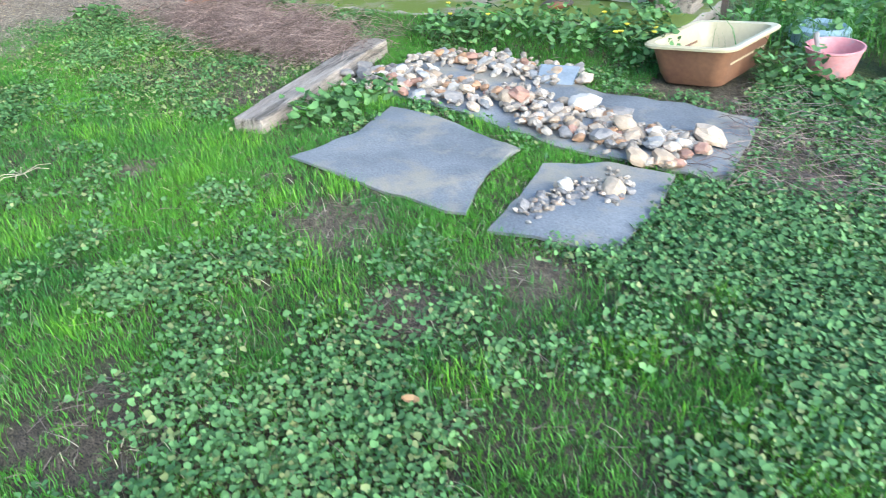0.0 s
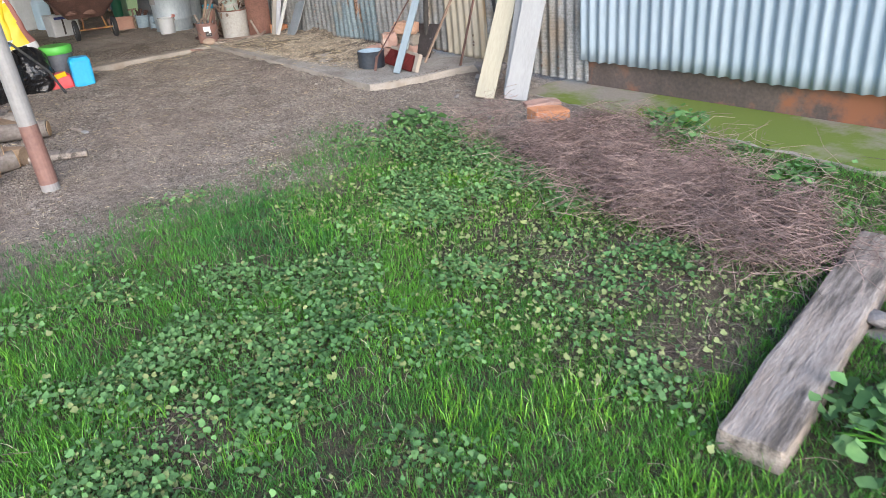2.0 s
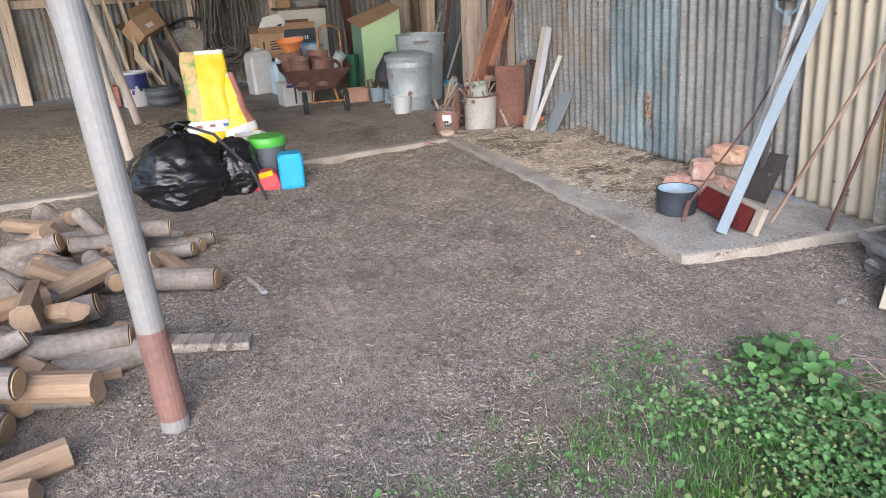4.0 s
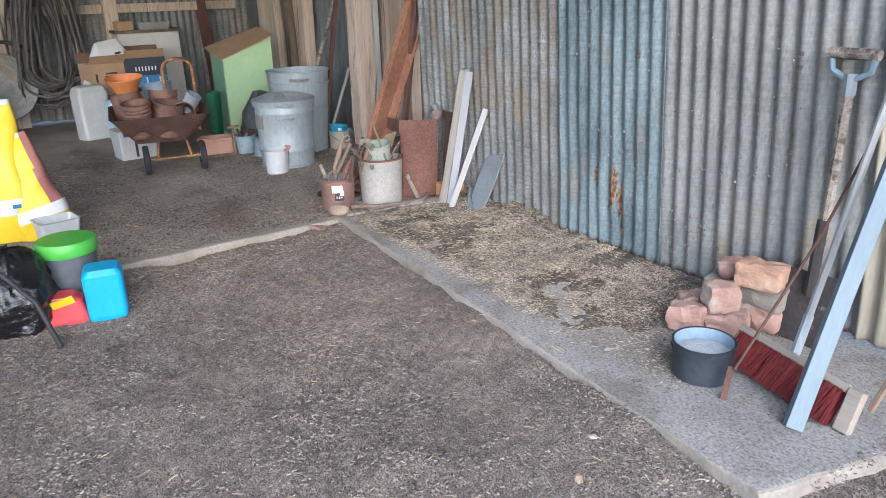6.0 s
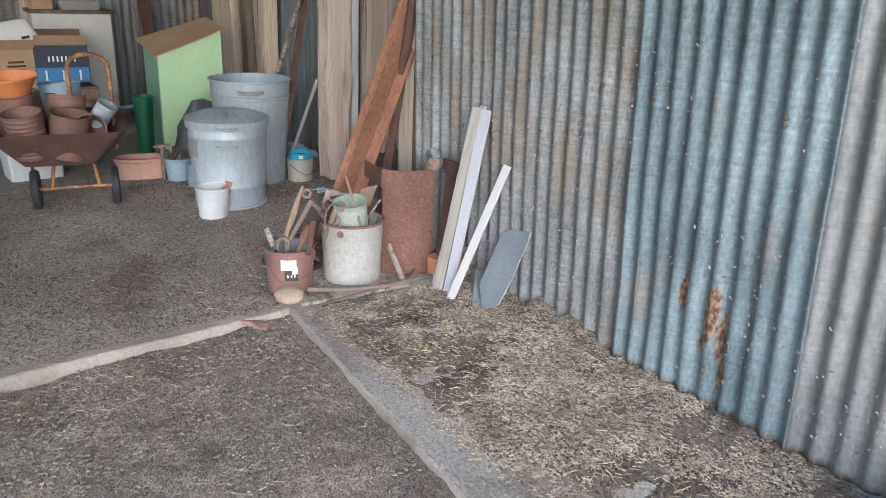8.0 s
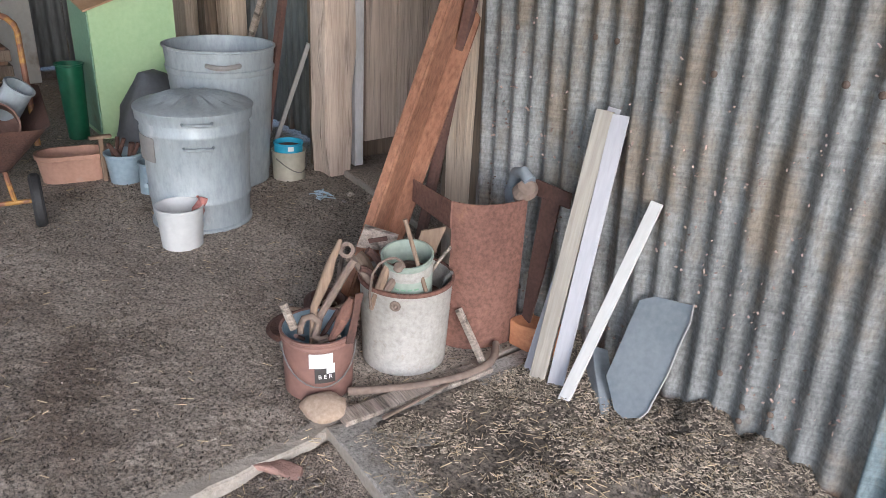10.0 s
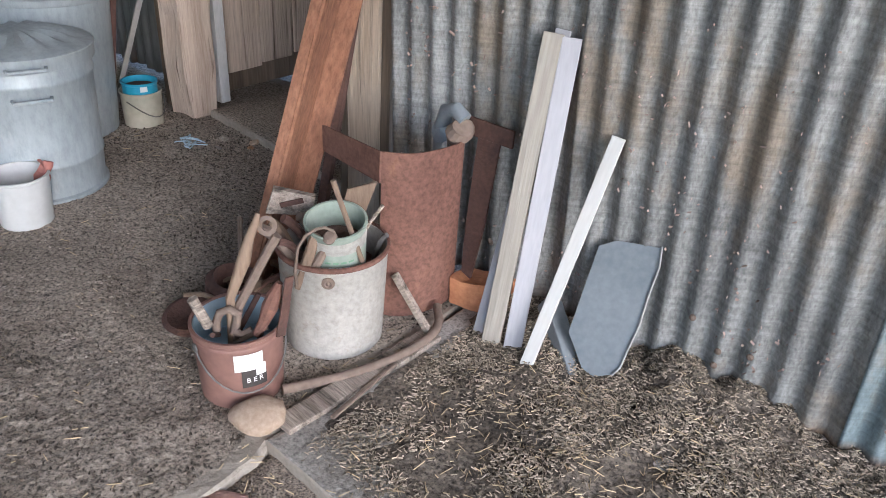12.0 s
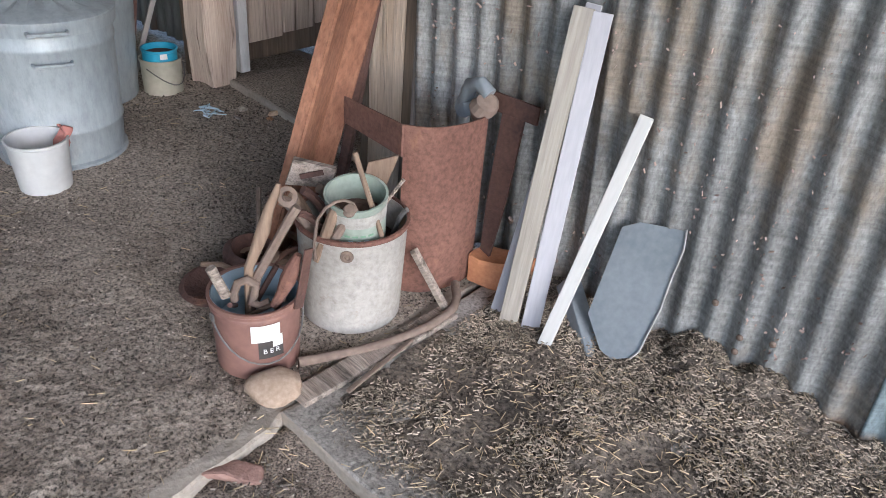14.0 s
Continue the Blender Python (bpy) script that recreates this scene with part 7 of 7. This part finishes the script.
part("grip", tube([(-6.605, 4.68, 1.385), (-6.435, 4.68, 1.385)], 0.019), M_BEAM, p, "worn wooden cross grip")
part("yoke", tube([(-6.595, 4.68, 1.385), (-6.585, 4.68, 1.33), (-6.52, 4.68, 1.295), (-6.455, 4.68, 1.33), (-6.445, 4.68, 1.385)], 0.011), M_BLUEPOT, p, "steel yoke", smooth=True)
p = thing("hanging_bar", "black iron bar hanging on the cream iron sheet", "iron bar", None)
part("bar", tube([(-5.86, 4.69, 1.2), (-5.84, 4.69, 0.9), (-5.8, 4.69, 0.68), (-5.79, 4.68, 0.63)], 0.013), M_BLACK, p)
leaner("thin_rod", "thin pale rod leaning on the wall", "rod", (-6.05, 4.2, S6 + 0.06), (-5.93, 4.7, 1.3), 0.016, 0.014, M_TOOLWOOD, 0, "thin rods")
leaner("thin_rod", "thin rusty rod leaning on the wall", "rod", (-5.95, 4.45, S6), (-5.86, 4.7, 1.3), 0.014, 0.014, M_RUSTDARK, 0, "thin rods")

# ---- growth and litter ----
rg = np.random.default_rng(5)


def mesh_from(name, verts, faces, material, label, category, parent=None):
    """One object from arrays: verts (n, k, 3) of n like pieces, faces of one piece."""
    n, k, _ = verts.shape
    f = (np.array(faces)[None, :, :] + (np.arange(n) * k)[:, None, None]).reshape(-1, len(faces[0]))
    me = bpy.data.meshes.new(name)
    me.vertices.add(n * k)
    me.vertices.foreach_set("co", verts.reshape(-1).astype(np.float32))
    s = f.shape[1]
    me.loops.add(f.size)
    me.loops.foreach_set("vertex_index", f.reshape(-1).astype(np.int32))
    me.polygons.add(len(f))
    me.polygons.foreach_set("loop_start", (np.arange(len(f)) * s).astype(np.int32))
    me.update(calc_edges=True)
    me.materials.append(material)
    ob = new(name, me)
    if parent is not None:
        ob.parent = parent
        return ob
    return tagged(ob, label, category, kind="stuff")


def inside(x, y, poly):
    r = False
    for (ax, ay), (bx, by) in zip(poly, poly[1:] + poly[:1]):
        if (ay > y) != (by > y) and x < (bx - ax) * (y - ay) / (by - ay) + ax:
            r = not r
    return r


BRUSH = [(-4.9, 3.65), (-4.8, 3.9), (-4.3, 3.98), (-3.5, 3.86), (-2.95, 3.7), (-2.75, 3.35), (-2.95, 3.15), (-3.4, 3.16), (-4.0, 3.33), (-4.5, 3.45)]
GAPS = [m[1] for m in MATS]


def blocked(x, y):
    if y > 4.12 or math.hypot(x + 4.69, y - 3.98) < 0.17 or any(inside(x, y, q) for q in GAPS):
        return True
    u = (x + 2.535) * math.cos(radians(7.9)) + (y - 2.26) * math.sin(radians(7.9))
    v = -(x + 2.535) * math.sin(radians(7.9)) + (y - 2.26) * math.cos(radians(7.9))
    return abs(u) < 0.09 and -0.01 < v < 1.31 or (-1.08 < x < -0.58 and 3.55 < y < 4.36)


def leafiness(x, y):
    """Where broad leaves stand rather than grass."""
    v = 0.42 + 0.9 * wob(x, y, 0.9, 21.0) + 0.9 * wob(x, y, 3.2, 17.0)
    v += 0.55 * smooth(-1.0, -0.2, x + 0.35 * (y - 2.0)) + 0.35 * math.exp(-((x + 4.6) ** 2 + (y - 2.9) ** 2) / 0.35) + 0.3 * math.exp(-((x + 1.0) ** 2 + (y - 1.0) ** 2) / 0.3)
    return v


def scatter(n, accept, box_):
    out = []
    while len(out) < n:
        x, y = rng.uniform(box_[0], box_[1]), rng.uniform(box_[2], box_[3])
        if accept(x, y):
            out.append((x, y))
    return out


def grass_ok(x, y):
    if blocked(x, y):
        return False
    d = (1 - yard(x, y)) ** 1.5 * (1 - 0.85 * min(1.0, bare(x, y)))
    if inside(x, y, BRUSH):
        d *= 0.06
    d *= 1 - 0.75 * math.exp(-(((x + 3.7) / 0.85) ** 2 + ((y - 2.75) / 0.32) ** 2) ** 1.5)
    d *= smooth(1.1, 0.6, x) * smooth(-0.35, 0.0, y)
    d *= 0.5 + 0.5 * smooth(1.1, 0.4, leafiness(x, y))
    d *= 0.55 + 0.45 * smooth(-0.35, 0.35, wob(x, y, 2.3, 31.0))
    return rng.random() < d


def blades(spots, hmin, hmax, wmin, wmax, material, name, label, lean=0.9):
    n = len(spots)
    p = np.array([(x, y, ground_z(x, y) - 0.004) for x, y in spots])
    h = rg.uniform(hmin, hmax, n)
    w = rg.uniform(wmin, wmax, n)
    a = rg.uniform(0, 2 * np.pi, n)
    b = rg.uniform(0, 2 * np.pi, n)
    ln = rg.uniform(0.15, lean, n) * h
    side = np.stack([np.cos(a), np.sin(a), 0 * a], 1) * w[:, None] * 0.5
    lean_v = np.stack([np.cos(b), np.sin(b), 0 * b], 1) * ln[:, None]
    up = np.array([0, 0, 1.0])
    mid = p + 0.35 * lean_v + up * (0.6 * h)[:, None]
    tip = p + lean_v + up * (0.92 * h)[:, None]
    v = np.stack([p - side, p + side, mid + 0.8 * side, mid - 0.8 * side, tip], 1)
    # two quads folded into triangles, so that a blade is three faces
    return mesh_from(name, v, [(0, 1, 2), (0, 2, 3), (3, 2, 4)], material, label, "grass")


REGION = (-5.9, 1.1, -0.35, 4.15)
tufts = []
for x, y in scatter(60000, grass_ok, REGION):
    for k in range(6):
        tufts.append((x + rng.gauss(0, 0.013), y + rng.gauss(0, 0.013)))
blades(tufts, 0.012, 0.047, 0.0016, 0.0034, M_GRASS, "grass", "short fresh green lawn grass")
M_GRASSBRIGHT = surface("bright_grass_blade", (0.08, 0.26, 0.02), (0.19, 0.42, 0.03), 0.5, scale=1.5, grain=20, bump=0.0, island=True, rand=0.3)
bright = []
for x, y in scatter(70, lambda x, y: grass_ok(x, y) and yard(x, y) < 0.15, (-5.2, 0.8, -0.2, 3.3)):
    w_ = rng.uniform(0.03, 0.09)
    bright += [q for q in ((x + rng.gauss(0, w_), y + rng.gauss(0, w_)) for k in range(int(2600 * w_))) if not blocked(*q)]
blades(bright, 0.03, 0.085, 0.0016, 0.0034, M_GRASSBRIGHT, "grass_tufts", "longer bright green grass tufts in the lawn", 0.7)
dry = scatter(11000, lambda x, y: not blocked(x, y) and rng.random() < (1 - yard(x, y)) * 0.6 + 0.25 * yard(x, y), (-6.3, 1.1, -0.35, 4.15))
blades(dry, 0.015, 0.05, 0.0015, 0.003, M_STRAW, "dry_grass", "dry straw-coloured stalks in the lawn", 2.2)


def leaf_ok(x, y):
    if blocked(x, y):
        return False
    d = (1 - yard(x, y)) * (1 - 0.8 * min(1.0, bare(x, y))) * smooth(0.38, 1.05, leafiness(x, y))
    if inside(x, y, BRUSH):
        d *= 0.1
    return rng.random() < d


def leaves(spots, rmin, rmax, zmin, zmax, material, name, label, base=None, tilt=0.5, parent=None):
    """Roundish lobed leaves, a shallow cone of seven corners each."""
    n = len(spots)
    z0 = np.array([ground_z(x, y) if base is None else base for x, y in spots])
    p = np.column_stack([np.array(spots), z0 + rg.uniform(zmin, zmax, n)])
    r = rmin + (rmax - rmin) * rg.random(n) ** 1.7
    nor = np.column_stack([rg.normal(0, tilt, n), rg.normal(0, tilt, n), np.ones(n)])
    nor /= np.linalg.norm(nor, axis=1)[:, None]
    a0 = rg.uniform(0, 2 * np.pi, n)
    t = np.stack([np.cos(a0), np.sin(a0), 0 * a0], 1)
    t -= nor * (t * nor).sum(1)[:, None]
    t /= np.linalg.norm(t, axis=1)[:, None]
    s = np.cross(nor, t)
    rim = []
    for k in range(7):
        a = 2 * np.pi * k / 7
        q = r * (1.0 if k % 2 else 0.86) * (0.55 if k == 0 else 1.0)
        rim.append(p + (t * np.cos(a) + s * np.sin(a)) * q[:, None] + nor * (0.22 * r * (1 if k % 2 else 0.4))[:, None])
    v = np.stack([p] + rim, 1)
    return mesh_from(name, v, [(0, k + 1, (k + 1) % 7 + 1) for k in range(7)], material, label, "leaves", parent)


clump = []
for x, y in scatter(34000, leaf_ok, REGION):
    for k in range(3):
        clump.append((x + rng.gauss(0, 0.022), y + rng.gauss(0, 0.022)))
leaves(clump, 0.004, 0.0138, 0.006, 0.05, M_LEAF, "lawn_weed_leaves", "broad green mallow and clover leaves covering the lawn")
yl = [(x + rng.gauss(0, 0.03), y + rng.gauss(0, 0.03)) for x, y in scatter(24000, lambda x, y: leaf_ok(x, y) or (rng.random() < 0.7 * (1 - yard(x, y)) and not blocked(x, y) and -4.9 < x < -2.8 and 2.3 + 0.3 * wob(x, y, 2.0, 3.0) < y < 3.3), REGION)]
leaves(yl, 0.004, 0.013, 0.005, 0.045, M_YELLOWLEAF, "pale_weed_leaves", "yellowing small leaves in the lawn")


def weed(x, y, r, h, n, flowers=0, label="leafy green mallow weed"):
    t = thing("weed_plant", label, "weed", pose(x, y, ground_z(x, y)), "weeds")
    bm = bmesh.new()
    spots = []
    for k in range(9):
        a = rng.uniform(0, 6.28)
        q = (r * 0.8 * math.cos(a), r * 0.8 * math.sin(a), h * rng.uniform(0.4, 0.9))
        tube(arc((0, 0, 0), q, (0, 0, 0.1 * h), 3), 0.003, 4, bm)
    part("stalk", bm, M_GRASS, t)
    zs = []
    sp = []
    for k in range(n):
        a, q = rng.uniform(0, 6.28), r * math.sqrt(rng.random()) * (0.85 + 0.3 * rng.random())
        sp.append((q * math.cos(a), q * math.sin(a)))
    half = n // 2
    leaves(sp[:half], 0.016, 0.032, 0.3 * h, 1.0 * h, M_LEAF, "leaves", "", 0.0, 0.5, t)
    leaves(sp[half:], 0.014, 0.028, 0.05 * h, 0.7 * h, M_LEAF, "leaves", "", 0.0, 0.7, t)
    for k in range(flowers):
        a, q = rng.uniform(0, 6.28), r * math.sqrt(rng.random())
        part("flower", lathe([(0, 0), (0.012, 0.006), (0.016, 0.012), (0, 0.008)], 8, m=pose(q * math.cos(a), q * math.sin(a), h * rng.uniform(0.7, 1.0))), M_FLOWER, t, "small yellow flower")
    return t


for x, y, r, h, n, fl in ((-5.26, 3.43, 0.17, 0.1, 150, 0), (-5.0, 3.45, 0.1, 0.07, 50, 0), (-3.95, 4.12, 0.18, 0.13, 170, 0), (-3.25, 3.95, 0.18, 0.07, 90, 0), (-2.35, 3.95, 0.28, 0.16, 260, 2),
                          (-1.95, 4.02, 0.28, 0.2, 260, 1), (-1.55, 3.98, 0.28, 0.2, 260, 2), (-1.2, 3.95, 0.2, 0.17, 180, 5), (-2.3, 2.55, 0.19, 0.13, 170, 0), (-2.25, 2.85, 0.13, 0.1, 90, 0), (-0.45, 3.95, 0.2, 0.2, 160, 0),
                          (-0.75, 4.65, 0.3, 0.3, 260, 2), (-0.3, 4.85, 0.35, 0.35, 280, 1), (0.2, 4.8, 0.4, 0.4, 320, 0), (0.55, 4.4, 0.35, 0.3, 260, 0), (0.1, 5.4, 0.45, 0.5, 320, 0), (-0.6, 5.4, 0.45, 0.5, 320, 0),
                          (0.9, 4.9, 0.45, 0.45, 300, 0), (-0.1, 3.7, 0.22, 0.12, 120, 0), (0.4, 3.9, 0.3, 0.18, 200, 0), (-1.25, 4.3, 0.15, 0.14, 90, 0)):
    weed(x, y, r, h, n, fl, "leafy green mallow weed with yellow flowers" if fl > 1 else "leafy green mallow weed")
tall = scatter(5000, lambda x, y: rng.random() < smooth(4.3, 4.9, y - 0.25 * x), (-0.9, 2.5, 3.9, 6.5))
blades(tall, 0.08, 0.32, 0.003, 0.006, M_GRASS, "tall_grass", "tall uncut grass and weeds behind the tubs", 0.7)


def stems(n, accept, box_, lmin, lmax, r, zmax, material, name, label, bow=0.25, flat=0.12):
    """Thin bent stems lying and standing over one another."""
    v = []
    for x, y in scatter(n, accept, box_):
        a, l = rng.uniform(0, 6.28), rng.uniform(lmin, lmax)
        up = rng.uniform(-flat, flat * 2.2)
        z = ground_z(x, y) + rng.uniform(0.003, zmax)
        d = Vector((math.cos(a), math.sin(a), up)).normalized()
        q = Vector((rng.uniform(-1, 1), rng.uniform(-1, 1), rng.uniform(-0.2, 1))) * l * bow
        s = d.orthogonal().normalized() * r
        u = d.cross(s)
        p0 = Vector((x, y, z))
        ring = []
        for k, f in enumerate((0.0, 0.5, 1.0)):
            c = p0 + d * (l * (f - 0.5)) + q * (4 * f * (1 - f)) * 0.5
            c.z = max(c.z, ground_z(c.x, c.y) + 0.003)
            ring += [c + s, c - 0.5 * s + 0.87 * u, c - 0.5 * s - 0.87 * u]
        v.append([tuple(c) for c in ring])
    faces = [(k * 3 + i, k * 3 + (i + 1) % 3, k * 3 + 3 + (i + 1) % 3, k * 3 + 3 + i) for k in range(2) for i in range(3)]
    return mesh_from(name, np.array(v), faces, material, label, "twigs" if material is M_TWIG else "straw")


stems(9000, lambda x, y: inside(x + rng.gauss(0, 0.16), y + rng.gauss(0, 0.12), BRUSH) and rng.random() < smooth(-0.5, 0.2, wob(x, y, 3.0, 41.0)) and math.hypot(x + 4.69, y - 3.98) > 0.28, (-5.1, -2.6, 2.9, 4.2), 0.06, 0.24, 0.0011, 0.13, M_BRUSH, "dead_brush", "tangled heap of dead brown weed stems", 0.4, 0.35)
stems(900, lambda x, y: inside(x, y, [(-0.6, 2.6), (0.9, 2.6), (0.9, 3.8), (-0.6, 3.8)]), (-0.6, 0.9, 2.6, 3.8), 0.06, 0.2, 0.0014, 0.06, M_TWIG, "dead_stalks", "dead brown stalks beside the mats")
stems(1400, lambda x, y: rng.random() < 0.25 + 0.75 * bare(x, y) and not blocked(x, y), (-5.2, 0.8, 0.0, 4.1), 0.03, 0.12, 0.001, 0.02, M_TWIG, "ground_twigs", "small dead twigs on bare garden soil")


def on_slab(x, y):
    return x < -8.95 or (y > 3.8 and x < -5.95)


def straw_ok(x, y):
    """Litter: thick on the strip and along the slab's edge, thin over the yard."""
    if y > 4.68 and x > -9.0:
        return False
    if y > 3.86 and -8.8 < x < -6.7:
        return rng.random() < 0.12 + 1.3 * math.exp(-((x + 8.27) ** 2 / 0.09 + (y - 4.27) ** 2 / 0.03)) + 0.35 * math.exp(-((x + 8.1) ** 2 / 0.55 + (y - 4.3) ** 2 / 0.1)) + 0.6 * math.exp(-((x + 7.3) ** 2 / 0.3 + (y - 4.2) ** 2 / 0.05)) + 0.25 * wob(x, y, 3, 2)
    if x < -8.95:
        return rng.random() < 0.05 + 0.9 * smooth(3.1, 1.9, y) * smooth(-12.5, -10.5, x)
    if y > 3.83:
        return False
    return rng.random() < yard(x, y) * (0.06 + 0.3 * max(0, wob(x, y, 1.4, 14.0)) + 0.4 * smooth(-8.2, -8.9, x))


def litter(n, accept, box_, lmin, lmax, wmin, wmax, material, name, label, thick=0.0015):
    """Flat bits of straw and chips, little wedges of six corners."""
    v = []
    for x, y in scatter(n, accept, box_):
        a, l, w = rng.uniform(0, 6.28), rng.uniform(lmin, lmax), rng.uniform(wmin, wmax)
        z = (SLAB + (0.005 + max(0.0, crust(x, y)) if x > -8.95 else 0.0) if on_slab(x, y) else ground_z(x, y)) + rng.uniform(0.0005, 0.005)
        c, s = math.cos(a), math.sin(a)
        t = rng.uniform(-0.12, 0.2) * l
        for_ = [(-l / 2, -w / 2, 0), (-l / 2, w / 2, 0), (l / 2, w / 2, t), (l / 2, -w / 2, t), (-l / 2, 0, thick + w * 0.4), (l / 2, 0, t + thick + w * 0.4)]
        v.append([(x + c * p - s * q, y + s * p + c * q, z + h) for p, q, h in for_])
    return mesh_from(name, np.array(v), [(0, 3, 5, 4), (1, 4, 5, 2), (0, 4, 1, 1)][:2], material, label, "litter")


litter(20000, straw_ok, (-13.5, -5.2, 0.4, 4.7), 0.008, 0.034, 0.001, 0.0022, M_GOLDSTRAW, "straw_litter", "short straw bits strewn over the floor and yard")
litter(16000, lambda x, y: rng.random() < smooth(-0.3, 0.4, wob(x, y, 1.2, 25.0)), (-11.2, -8.98, 2.2, 4.95), 0.002, 0.008, 0.002, 0.005, M_CHIP, "floor_grit", "pale grit on the shed floor", 0.002)
M_CRUMB = surface("dark_dirt_crumbs", (0.06, 0.048, 0.038), (0.19, 0.155, 0.125), 0.95, scale=8, grain=40, bump=0.0, island=True, rand=0.5)
litter(6500, lambda x, y: rng.random() < 0.12 + smooth(-0.1, 0.45, wob(x, y, 2.1, 45.0)) + 0.8 * smooth(4.3, 4.7, y), (-11.1, -8.98, 2.4, 4.97), 0.003, 0.01, 0.003, 0.008, M_CRUMB, "dirt_crumbs", "dark dung and dirt crumbs on the shed floor", 0.003)
litter(60000, lambda x, y: (y < 3.8 or x > -6.0) and rng.random() < yard(x, y) * smooth(-0.55, 0.25, wob(x, y, 1.5, 14.0) + 0.5 * wob(x, y, 6.0, 4.0)), (-8.92, -5.0, 1.3, 4.4), 0.003, 0.013, 0.0016, 0.005, M_CHIP, "chips", "fine wood chips and grit on the dirt", 0.0015)
litter(52000, lambda x, y: rng.random() < (smooth(-0.5, 0.15, wob(x, y, 3.4, 19.0) + 0.4 * wob(x, y, 11.0, 3.0)) * (1 - 0.8 * smooth(-7.3, -6.8, x)) * smooth(3.88, 4.0, y)), (-8.88, -6.5, 3.88, 4.77), 0.003, 0.014, 0.001, 0.0035, M_BARKBITS, "bark_litter", "straw and bark litter trodden on the concrete strip", 0.0015)


def wall_dust(n):
    """Bits of straw and web caught on the iron sheets."""
    v = []
    while len(v) < n:
        x, z = rng.uniform(-9.3, -6.6), SLAB + 0.1 + abs(rng.gauss(0, 0.6))
        if z > 2.6 or wob(x, z, 2.2, 7.0) < -0.05:
            continue
        k = round((x - X0) / PITCH) * PITCH + X0 - 0.05 * (z - SLAB)
        x = k + rng.gauss(0, 0.017)
        a, l, w = rng.uniform(0, 6.28), rng.uniform(0.003, 0.012) * rng.random() + 0.002, rng.uniform(0.0008, 0.0025)
        y = WALL_Y - 0.021 - rng.uniform(0, 0.006)
        c, s = math.cos(a) * l / 2, math.sin(a) * l / 2
        v.append([(x - c, y, z - s), (x + c, y - 0.003, z + s), (x + c, y + 0.006, z + s + w), (x - c, y + 0.006, z - s + w), (x - c, y - 0.002, z - s + w), (x + c, y, z + s + w)])
    return mesh_from("wall_dust", np.array(v), [(0, 1, 5, 4), (4, 5, 2, 3)], M_TWIG, "dusty straw and web bits caught on the iron wall", "dust")


wall_dust(1300)
# dry star-shaped stalks and a fallen leaf in the lawn
for x, y in ((-2.76, 1.0), (-2.99, 1.41)):
    t = thing("dry_stalks", "dry straw-coloured star of stalks in the lawn", "dry grass", pose(x, y, ground_z(x, y) + 0.05), "dry stalks")
    for k in range(8):
        a, l = 6.283 * k / 8 + rng.uniform(-0.25, 0.25), rng.uniform(0.06, 0.13)
        part("stalk", tube([(0, 0, 0), (0.6 * l * math.cos(a), 0.6 * l * math.sin(a), 0.015), (l * math.cos(a), l * math.sin(a), 0.0)], 0.0016, 5), M_STRAW, t)
t = thing("fallen_leaf", "curled orange fallen leaf on the grass", "leaf", pose(-0.83, 1.06, ground_z(-0.83, 1.06) + 0.05, 20, 10, 30))
part("blade", loft([[(x, -w, 0.012 * abs(x) / 0.04), (x, 0, -0.004), (x, w, 0.01), (x, 0, -0.002)] for x, w in ((-0.022, 0.002), (-0.01, 0.009), (0.006, 0.01), (0.022, 0.002))]), M_CUT, t)
